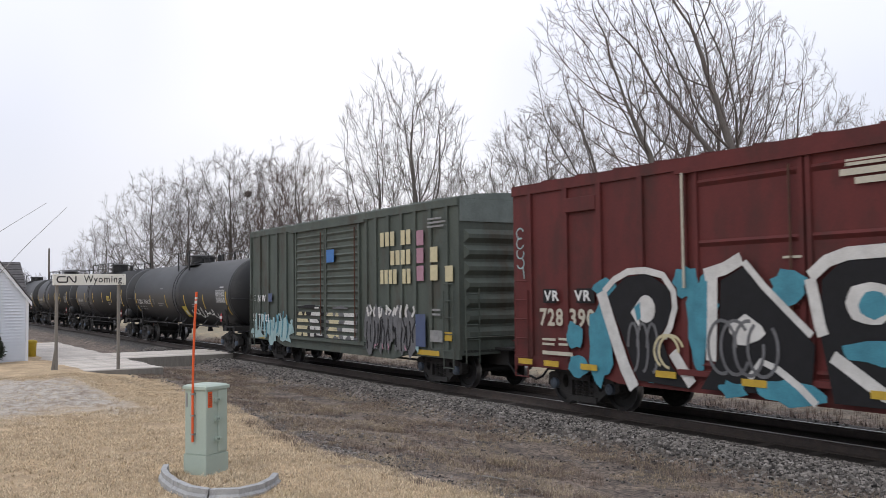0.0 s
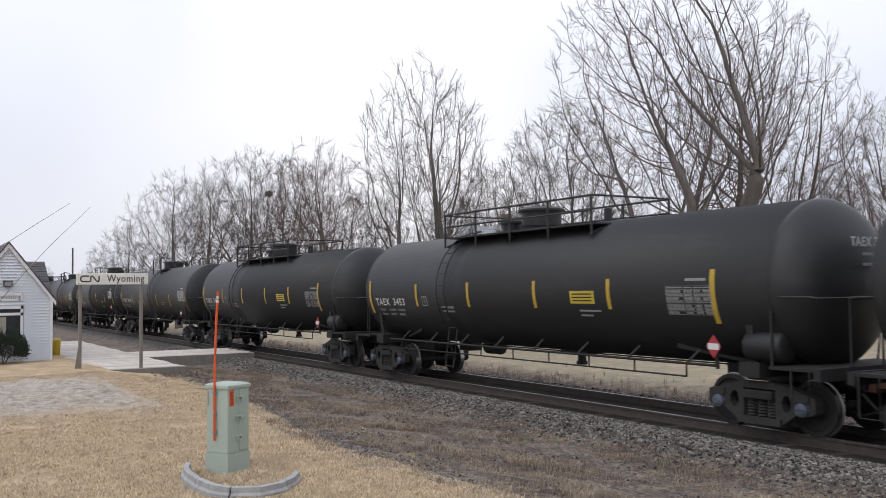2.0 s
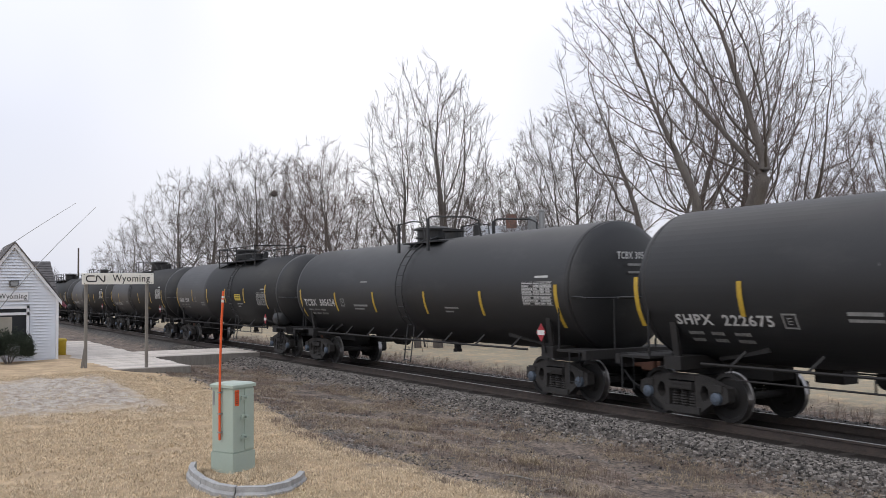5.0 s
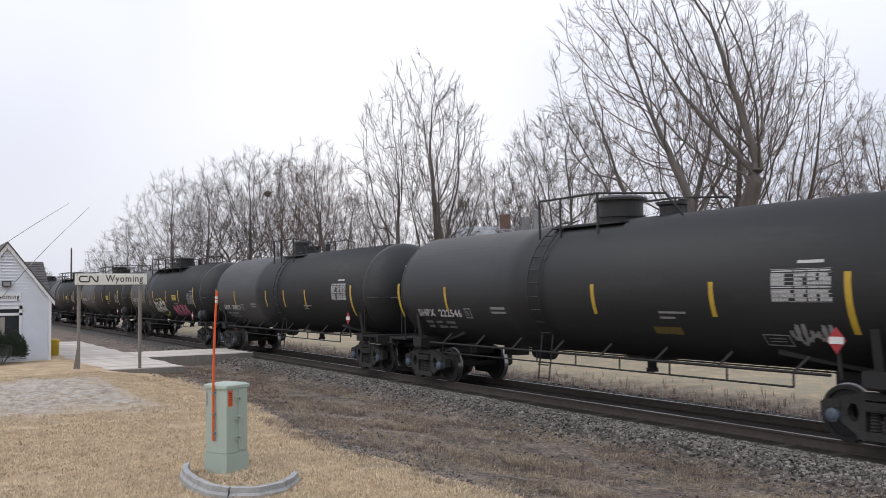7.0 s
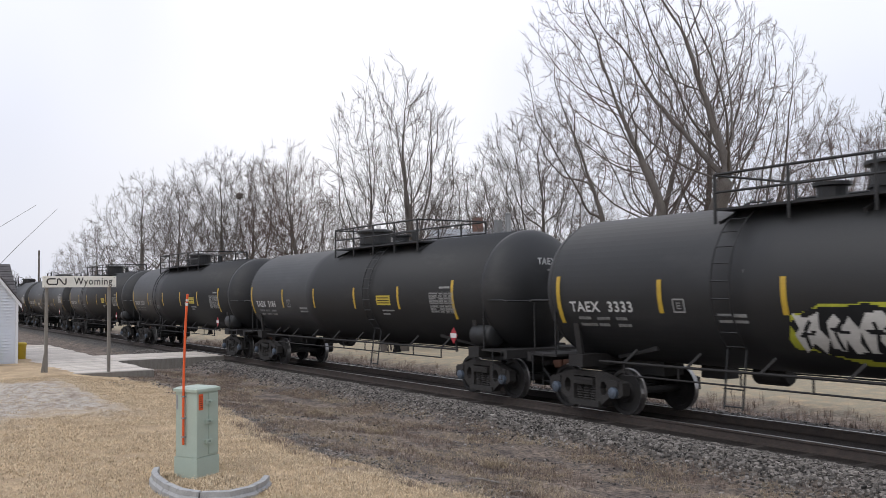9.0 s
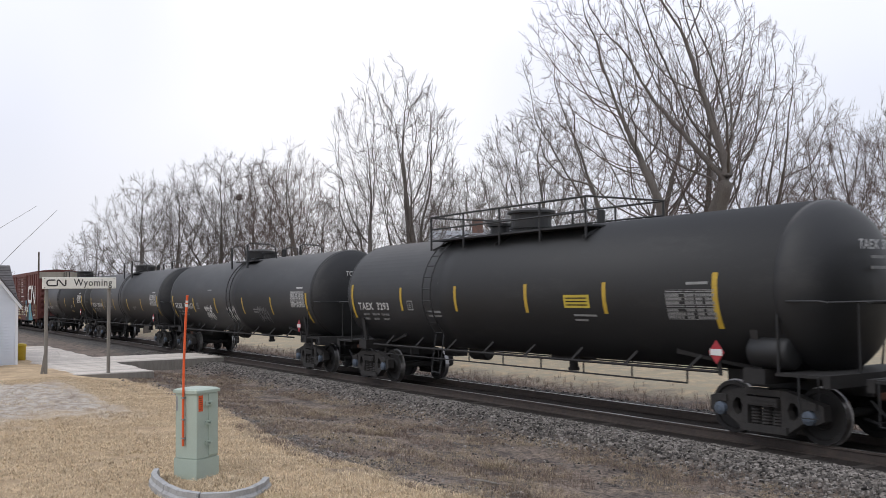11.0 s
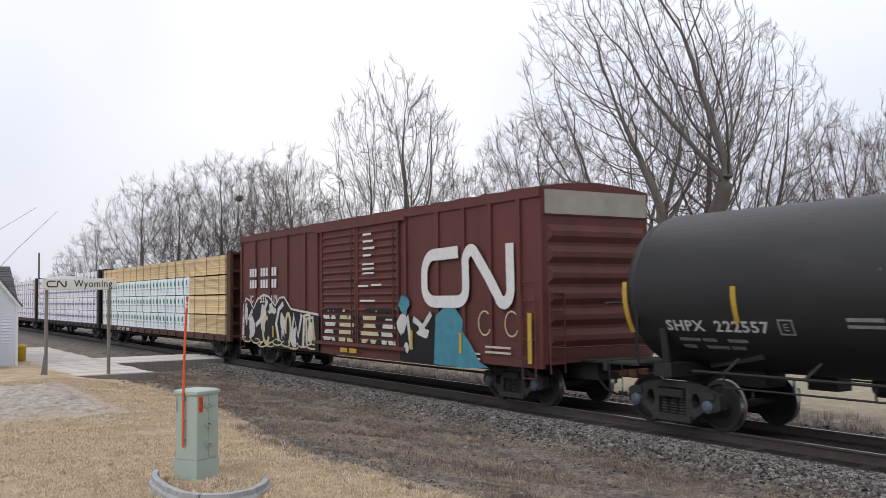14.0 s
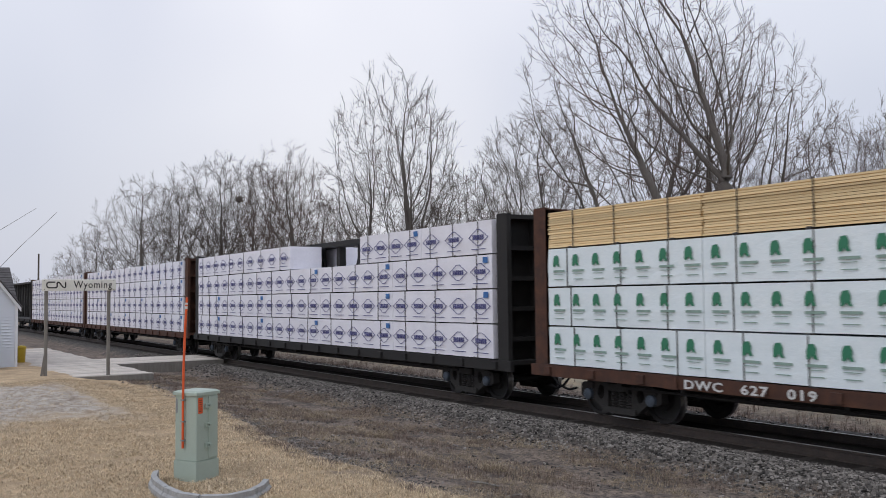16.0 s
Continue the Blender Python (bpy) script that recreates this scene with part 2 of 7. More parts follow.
M = {
    "tank": mat("black_tank_paint", (0.017, 0.0175, 0.0185), (0.0100, 0.0104, 0.0112), 0.47, 0, 1.2, 40, 0.06, stain=(0.036, 0.035, 0.034), stain_at=(0.55, 0.85), stain_scale=0.8, stretch=(0.5, 1, 1.6)),
    "under": mat("grimy_steel", (0.021, 0.019, 0.018), (0.009, 0.008, 0.008), 0.7, 0, 5, 50, 0.3),
    "truck": mat("truck_casting", (0.040, 0.036, 0.034), (0.015, 0.014, 0.013), 0.8, 0, 6, 60, 0.35),
    "tread": mat("polished_tread", (0.45, 0.44, 0.43), (0.25, 0.24, 0.24), 0.3, 1, 8, 60, 0.05),
    "cap": mat("bearing_cap_blue_grey", (0.10, 0.13, 0.18), (0.05, 0.06, 0.07), 0.6, 0, 8, 60, 0.2),
    "yellow": mat("yellow_reflective_tape", (0.56, 0.37, 0.03), (0.40, 0.26, 0.03), 0.45, 0, 9, 60, 0.05),
    "pale": mat("pale_reflective_tape", (0.55, 0.52, 0.42), (0.40, 0.37, 0.30), 0.45, 0, 9, 60, 0.05),
    "white": mat("white_stencil_paint", (0.74, 0.74, 0.72), (0.60, 0.60, 0.585), 0.6, 0, 8, 70, 0.05),
    "dimwhite": mat("faded_stencil_paint", (0.30, 0.30, 0.29), (0.18, 0.18, 0.18), 0.6, 0, 8, 70, 0.05),
    "greywhite": mat("worn_white_stencil_paint", (0.55, 0.55, 0.54), (0.42, 0.42, 0.41), 0.6, 0, 8, 70, 0.05),
    "red": mat("red_paint", (0.42, 0.03, 0.04), (0.28, 0.02, 0.03), 0.5, 0, 9, 60, 0.05),
    "boxred": mat("oxide_red_paint", (0.135, 0.030, 0.028), (0.085, 0.021, 0.020), 0.6, gloss=0.25, metal=0, scale=1.5, fine=45, bump=0.1, stain=(0.05, 0.022, 0.019), stain_at=(0.48, 0.72), stain_scale=1.2, stretch=(1, 1, 0.45)),
    "cnred": mat("faded_brown_red_paint", (0.140, 0.046, 0.039), (0.090, 0.032, 0.028), 0.6, 0, 1.5, 45, 0.1, gloss=0.25, stain=(0.07, 0.035, 0.028), stain_at=(0.52, 0.8), stain_scale=1.2, stretch=(1, 1, 0.45)),
    "green": mat("weathered_dark_green_paint", (0.098, 0.114, 0.096), (0.058, 0.070, 0.060), 0.6, 0, 1.5, 45, 0.1, gloss=0.3, stain=(0.055, 0.042, 0.030), stain_at=(0.52, 0.72), stain_scale=1.1, stretch=(1, 1, 0.4)),
    "greenroof": mat("grey_green_roof_paint", (0.17, 0.20, 0.185), (0.09, 0.11, 0.10), 0.6, 0, 2, 40, 0.1, stain=(0.50, 0.51, 0.50), stain_at=(0.60, 0.68), stain_scale=1.8),
    "roofwhite": mat("dirty_cream_paint", (0.40, 0.37, 0.31), (0.26, 0.24, 0.20), 0.6, 0, 2, 40, 0.1),
    "rust": mat("rusty_steel", (0.11, 0.045, 0.025), (0.045, 0.02, 0.014), 0.8, 0, 4, 60, 0.3, stain=(0.03, 0.02, 0.018)),
    "black": mat("black_spray_paint", (0.018, 0.018, 0.020), (0.010, 0.010, 0.011), 0.55, 0, 4, 60, 0.05, gloss=0.2),
    "teal": mat("teal_spray_paint", (0.06, 0.28, 0.36), (0.03, 0.16, 0.22), 0.5, 0, 3, 60, 0.05),
    "palespray": mat("pale_blue_spray_paint", (0.38, 0.52, 0.52), (0.22, 0.34, 0.35), 0.5, 0, 3, 60, 0.05),
    "spraywhite": mat("white_spray_paint", (0.68, 0.67, 0.64), (0.45, 0.44, 0.42), 0.5, 0, 3, 60, 0.05),
    "cream": mat("cream_paint", (0.62, 0.55, 0.33), (0.45, 0.40, 0.25), 0.5, 0, 4, 60, 0.05),
    "pink": mat("faded_pink_paint", (0.42, 0.22, 0.28), (0.30, 0.16, 0.20), 0.5, 0, 4, 60, 0.05),
    "blue": mat("blue_paint", (0.05, 0.20, 0.50), (0.03, 0.12, 0.35), 0.5, 0, 4, 60, 0.05),
    "dimblue": mat("faded_blue_paint", (0.07, 0.10, 0.20), (0.05, 0.07, 0.14), 0.5, 0, 4, 60, 0.05),
    "magenta": mat("magenta_spray_paint", (0.45, 0.10, 0.18), (0.28, 0.06, 0.11), 0.5, 0, 4, 60, 0.05),
    "acid": mat("acid_yellow_spray_paint", (0.50, 0.50, 0.04), (0.30, 0.32, 0.03), 0.5, 0, 4, 60, 0.05),
    "greyspray": mat("grey_spray_paint", (0.16, 0.16, 0.165), (0.07, 0.07, 0.075), 0.5, 0, 3, 50, 0.05),
    "lumber": mat("fresh_sawn_lumber", (0.92, 0.72, 0.42), (0.78, 0.57, 0.30), 0.7, 0, 3, 60, 0.2, stretch=(0.3, 2, 6), vary=0.10),
    "wrapblue": mat("pale_blue_lumber_wrap", (0.88, 0.95, 0.97), (0.78, 0.87, 0.90), 0.35, 0, 3, 14, 0.5, stretch=(1, 1, 1.4), dist=0.03),
    "wrapwhite": mat("white_lumber_wrap", (0.92, 0.91, 0.97), (0.83, 0.82, 0.89), 0.35, 0, 3, 14, 0.5, stretch=(1, 1, 1.4), dist=0.03),
    "wrapgreen": mat("green_print", (0.04, 0.24, 0.13), (0.03, 0.17, 0.09), 0.5, 0, 4, 60, 0.0),
    "printgrey": mat("grey_green_print", (0.30, 0.42, 0.36), (0.22, 0.32, 0.27), 0.5, 0, 4, 60, 0.0),
    "navy": mat("navy_print", (0.10, 0.10, 0.27), (0.07, 0.07, 0.20), 0.5, 0, 4, 60, 0.0),
    "strap": mat("dark_strap", (0.05, 0.045, 0.045), (0.03, 0.03, 0.03), 0.6, 0, 5, 50, 0.0),
    "rail": mat("rail_side_rust", (0.075, 0.055, 0.045), (0.035, 0.028, 0.025), 0.7, 0, 6, 60, 0.2),
    "railtop": mat("rail_head_polished", (0.55, 0.54, 0.53), (0.40, 0.39, 0.38), 0.25, 1, 6, 60, 0.02),
    "tie": mat("creosoted_tie", (0.060, 0.048, 0.040), (0.028, 0.022, 0.019), 0.85, 0, 5, 50, 0.5, stretch=(3, 0.6, 3), vary=0.25),
    "bark": mat("grey_brown_bark", (0.17, 0.15, 0.134), (0.088, 0.077, 0.07), 0.9, 0, 3, 30, 0.6, stretch=(1, 1, 0.3), dist=0.03),
    "twig": mat("bare_twig", (0.135, 0.112, 0.10), (0.085, 0.070, 0.063), 0.9, 0, 3, 30, 0.0),
    "twigred": mat("reddish_bare_twig", (0.15, 0.108, 0.094), (0.095, 0.068, 0.060), 0.9, 0, 3, 30, 0.0),
    "siding": mat("white_vinyl_siding", (0.78, 0.81, 0.86), (0.71, 0.74, 0.79), 0.5, 0, 2, 40, 0.05),
    "trim": mat("white_trim_paint", (0.80, 0.81, 0.83), (0.70, 0.71, 0.73), 0.5, 0, 3, 40, 0.05),
    "shingle": mat("grey_roof_shingle", (0.13, 0.12, 0.12), (0.065, 0.06, 0.06), 0.9, 0, 4, 40, 0.4, vary=0.2),
    "glass": mat("dark_window_glass", (0.03, 0.035, 0.04), (0.02, 0.022, 0.026), 0.05, 0, 2, 30, 0.0),
    "deck": mat("weathered_deck_board", (0.74, 0.675, 0.60), (0.53, 0.475, 0.415), 0.85, 0, 3, 50, 0.3, stretch=(4, 0.6, 4), vary=0.2),
    "signboard": mat("off_white_sign_enamel", (0.86, 0.84, 0.76), (0.74, 0.72, 0.64), 0.5, 0, 4, 50, 0.05),
    "signink": mat("black_sign_lettering", (0.035, 0.030, 0.028), (0.025, 0.02, 0.02), 0.5, 0, 4, 50, 0.0),
    "post": mat("weathered_grey_post", (0.27, 0.25, 0.22), (0.17, 0.155, 0.135), 0.85, 0, 4, 50, 0.4, stretch=(3, 3, 0.4)),
    "cabinet": mat("pale_green_cabinet_paint", (0.43, 0.505, 0.435), (0.375, 0.445, 0.38), 0.5, 0, 2, 50, 0.05, stain=(0.35, 0.39, 0.33), stain_at=(0.6, 0.8), stain_scale=3),
    "orange": mat("orange_fibreglass", (0.85, 0.12, 0.025), (0.65, 0.09, 0.02), 0.45, 0, 5, 50, 0.05),
    "kerb": mat("weathered_concrete_kerb", (0.46, 0.46, 0.455), (0.30, 0.30, 0.295), 0.85, 0, 5, 60, 0.3, stain=(0.12, 0.115, 0.11), stain_scale=3),
    "yellowbin": mat("yellow_plastic", (0.60, 0.42, 0.03), (0.45, 0.31, 0.02), 0.5, 0, 5, 50, 0.05),
    "stone": mat("crushed_stone", (0.235, 0.215, 0.195), (0.085, 0.075, 0.068), 0.9, 0, 9, 50, 0.3),
    "straw": mat("dead_grass_blade", (0.76, 0.615, 0.42), (0.46, 0.36, 0.24), 0.9, 0, 2, 20, 0.0),
    "dullstraw": mat("matted_dead_grass", (0.46, 0.37, 0.25), (0.27, 0.21, 0.145), 0.9, 0, 2, 20, 0.0),
    "weed": mat("dry_reddish_weed", (0.26, 0.195, 0.155), (0.145, 0.105, 0.085), 0.9, 0, 2, 20, 0.0),
    "evergreen": mat("dark_evergreen", (0.035, 0.050, 0.028), (0.015, 0.022, 0.013), 0.8, 0, 5, 30, 0.2),
    "brick": mat("chimney_brick", (0.25, 0.15, 0.12), (0.16, 0.09, 0.07), 0.85, 0, 6, 40, 0.3),
    "wood_pole": mat("old_utility_pole", (0.15, 0.125, 0.105), (0.08, 0.07, 0.06), 0.9, 0, 3, 30, 0.3, stretch=(2, 2, 0.3)),
    "galv": mat("galvanised_steel", (0.40, 0.41, 0.42), (0.28, 0.29, 0.30), 0.45, 0.7, 5, 50, 0.05),
    "dimnotice": mat("faded_yellow_notice", (0.16, 0.11, 0.02), (0.08, 0.06, 0.015), 0.6, 0, 12, 60, 0.05),
    "patch": mat("yellow_notice", (0.60, 0.46, 0.05), (0.48, 0.36, 0.04), 0.5, 0, 5, 50, 0.0),
}
# island-wise variation for loose stones and blades
for key in ("stone", "straw", "weed", "dullstraw", "lumber"):
    nt = M[key].node_tree
    bs = nt.nodes["Principled BSDF"]
    src = bs.inputs["Base Color"].links[0].from_socket
    ge, hs, vr = nt.nodes.new("ShaderNodeNewGeometry"), nt.nodes.new("ShaderNodeHueSaturation"), nt.nodes.new("ShaderNodeMapRange")
    vr.inputs[3].default_value, vr.inputs[4].default_value = {"stone": (0.15, 2.1), "lumber": (0.72, 1.12)}.get(key, (0.5, 1.45))
    nt.links.new(ge.outputs["Random Per Island"], vr.inputs[0])
    nt.links.new(vr.outputs[0], hs.inputs["Value"])
    nt.links.new(src, hs.inputs["Color"])
    nt.links.new(hs.outputs[0], bs.inputs["Base Color"])


# ---------------- ground ----------------
def smooth(a, b, x):
    t = min(1.0, max(0.0, (x - a) / (b - a)))
    return t * t * (3 - 2 * t)


def lawn_edge(x):
    """y of the border between the lawn and the bare verge."""
    return -7.3 - 0.45 * math.sin(x * 0.35) + 1.7 * smooth(-19, -33, x)


def ground_z(x, y):
    if y < 0:
        z = -0.42 + 0.40 * smooth(-3.2, -9.0, y)
        z += 0.24 * smooth(-2.8, -1.75, y)
    else:
        z = -0.62 + 0.30 * smooth(4.2, 7.5, y)
        z += 0.46 * smooth(3.3, 2.0, y)
    z += 0.10 * smooth(-26, -31, x) * smooth(-6.5, -9, y)
    n = noise.noise((x * 0.6, y * 0.6, 0.3)) * 0.05 + noise.noise((x * 2.3, y * 2.3, 1.7)) * 0.018
    heap = smooth(6.0, 2.5, abs(x + 25.0)) * smooth(2.6, 1.0, abs(y + 10.6))
    n += heap * (0.05 + 0.09 * noise.noise((x * 1.7, y * 2.1, 6.0)) + 0.04 * noise.noise((x * 5.0, y * 5.0, 2.0)))
    return z + n * smooth(1.9, 2.8, abs(y))


def zone_material():
    """Ballast, bare verge with weeds, and straw-coloured lawn, by place, with ragged borders."""
    m = bpy.data.materials.new("ground_surface")
    m.use_nodes = True
    N, L = m.node_tree.nodes, m.node_tree.links
    bs = N["Principled BSDF"]
    bs.inputs["Roughness"].default_value = 0.95
    bs.inputs["Specular IOR Level"].default_value = 0.15
    geo = N.new("ShaderNodeNewGeometry")
    pos = geo.outputs["Position"]

    def tex(s, detail=6, rough_=0.65):
        t = N.new("ShaderNodeTexNoise")
        t.inputs["Scale"].default_value, t.inputs["Detail"].default_value, t.inputs["Roughness"].default_value = s, detail, rough_
        L.new(pos, t.inputs[0])
        return t.outputs[0]

    def two(a, b, fac, lo, hi):
        r = N.new("ShaderNodeMapRange")
        r.inputs[1].default_value, r.inputs[2].default_value = lo, hi
        L.new(fac, r.inputs[0])
        x = N.new("ShaderNodeMix")
        x.data_type = "RGBA"
        for k, c in ((6, a), (7, b)):
            if isinstance(c, tuple):
                x.inputs[k].default_value = (c[0] * 0.89, c[1] * 0.89, c[2] * 0.89, 1)
            else:
                L.new(c, x.inputs[k])
        L.new(r.outputs[0], x.inputs[0])
        return x.outputs[2]

    def math_(op, a, b):
        n = N.new("ShaderNodeMath")
        n.operation = op
        for k, c in ((0, a), (1, b)):
            if isinstance(c, (int, float)):
                n.inputs[k].default_value = c
            else:
                L.new(c, n.inputs[k])
        return n.outputs[0]

    lawn = two((0.68, 0.51, 0.325), (0.47, 0.35, 0.225), tex(1.3, 8), 0.40, 0.62)
    lawn = two(lawn, (0.34, 0.265, 0.19), tex(0.9, 8, 0.75), 0.52, 0.70)
    lawn = two(lawn, (0.42, 0.345, 0.20), tex(0.25, 5), 0.60, 0.72)
    lawn = two((0.40, 0.30, 0.20), lawn, tex(14, 6, 0.75), 0.36, 0.52)
    verge = two((0.155, 0.13, 0.115), (0.33, 0.265, 0.215), tex(1.6, 8, 0.75), 0.42, 0.58)
    verge = two(verge, (0.42, 0.33, 0.24), tex(3.4, 8, 0.75), 0.54, 0.66)
    verge = two((0.06, 0.05, 0.046), verge, tex(12, 6, 0.8), 0.38, 0.54)
    bal = two((0.040, 0.036, 0.034), (0.17, 0.16, 0.15), tex(17, 5, 0.8), 0.42, 0.60)
    sep = N.new("ShaderNodeSeparateXYZ")
    L.new(pos, sep.inputs[0])
    x, y = sep.outputs[0], sep.outputs[1]
    jit = math_("MULTIPLY", math_("SUBTRACT", tex(0.9, 8), 0.5), 3.4)
    yy = math_("ADD", y, jit)
    # near side: lawn below the edge, verge, ballast; far side mirrored
    edge = math_("ADD", -7.3, math_("MULTIPLY", math_("SINE", math_("MULTIPLY", x, 0.35), 0), -0.45))
    shift = N.new("ShaderNodeMapRange")
    shift.interpolation_type = "SMOOTHSTEP"
    shift.inputs[1].default_value, shift.inputs[2].default_value, shift.inputs[4].default_value = -19, -33, 1.7
    L.new(x, shift.inputs[0])
    rel = math_("SUBTRACT", yy, math_("ADD", edge, shift.outputs[0]))
    col = two(lawn, verge, rel, -0.45, 0.35)
    far = two(verge, two(lawn, (0.36, 0.32, 0.235), tex(2.0, 8), 0.30, 0.55), yy, 5.2, 6.6)
    col = two(col, far, y, 1.0, 1.1)
    ay = math_("ADD", math_("ABSOLUTE", y, 0), math_("MULTIPLY", jit, 0.28))
    col = two(bal, col, ay, 2.05, 2.55)
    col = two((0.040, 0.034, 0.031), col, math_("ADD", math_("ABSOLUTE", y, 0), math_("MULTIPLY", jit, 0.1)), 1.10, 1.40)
    # trodden grey patch of gravel before the platform
    jit2 = math_("MULTIPLY", jit, 1.25)
    gx = math_("ADD", math_("ABSOLUTE", math_("MULTIPLY", math_("ADD", x, 25.0), 0.6), 0), jit2)
    gy = math_("ADD", math_("MULTIPLY", math_("ABSOLUTE", math_("ADD", y, 10.6), 0), 1.35), jit2)
    col = two(two((0.58, 0.53, 0.465), (0.30, 0.24, 0.19), tex(3.0, 9, 0.85), 0.43, 0.60), col, math_("MAXIMUM", gx, gy), 1.7, 3.2)
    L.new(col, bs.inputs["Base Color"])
    bp = N.new("ShaderNodeBump")
    bp.inputs["Strength"].default_value, bp.inputs["Distance"].default_value = 0.7, 0.05
    L.new(math_("ADD", tex(30, 6, 0.8), tex(7, 4)), bp.inputs["Height"])
    L.new(bp.outputs[0], bs.inputs["Normal"])
    return m


def spaced(stops):
    out = []
    for (a, b, step) in stops:
        n = max(1, round((b - a) / step))
        out += [a + (b - a) * i / n for i in range(n)]
    return out + [stops[-1][1]]


gxs = spaced([(-1500, -300, 200), (-300, -80, 20), (-80, -36, 1.5), (-36, 4, 0.22), (4, 40, 3), (40, 300, 40), (300, 1500, 300)])
gys = spaced([(-600, -60, 90), (-60, -16, 4), (-16, -13, 0.5), (-13, -1.8, 0.18), (-1.8, 1.8, 0.6), (1.8, 9, 0.3), (9, 40, 2), (40, 300, 20), (300, 1500, 200)])
gv = [(x, y, ground_z(x, y)) for x in gxs for y in gys]
ny = len(gys)
gf = [(i * ny + j, (i + 1) * ny + j, (i + 1) * ny + j + 1, i * ny + j + 1) for i in range(len(gxs) - 1) for j in range(ny - 1)]
gm = bpy.data.meshes.new("ground")
gm.from_pydata(gv, [], gf)
gm.polygons.foreach_set("use_smooth", [True] * len(gm.polygons))
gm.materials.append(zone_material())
ground = tagged(new("ground", gm), "straw-coloured winter lawn, weedy brown verge and grey railway ballast", "ground", kind="structure")

# ---------------- track ----------------
track = thing("railway_track", "single railway track with rusty-sided polished rails on dark ties", "railway track", kind="structure")
RAIL = [(-0.075, -0.18), (0.075, -0.18), (0.075, -0.165), (0.014, -0.145), (0.012, -0.045), (0.037, -0.035), (0.037, -0.006), (0.031, -0.001), (-0.031, -0.001), (-0.037, -0.006), (-0.037, -0.035), (-0.012, -0.045), (-0.014, -0.145), (-0.075, -0.165)]
for s in (-1, 1):
    bm = bmesh.new()
    ends = [[bm.verts.new((x, s * 0.755 + a, b)) for a, b in RAIL] for x in (-900, 500)]
    for k in range(len(RAIL)):
        bm.faces.new((ends[0][k], ends[0][(k + 1) % len(RAIL)], ends[1][(k + 1) % len(RAIL)], ends[1][k]))
    r = part("rail", bm, M["rail"], track)
    bm = bmesh.new()
    box(bm, -900, 500, s * 0.755 - 0.030, s * 0.755 + 0.030, -0.001, 0.002)
    part("rail_head", bm, M["railtop"], track, "polished steel running surface")

# ---------------- rolling stock ----------------
SPEED, SLOWING = 21.95, -0.0225
MOVING = []          # (thing, x at 8 s)


def coasted(t):
    """The way the train has gone since 8 s; it hangs back for a moment near the end."""
    return SPEED * (t - 8) + 0.5 * SLOWING * (t - 8) ** 2 - (0.71 if t > 15.7 else 0)


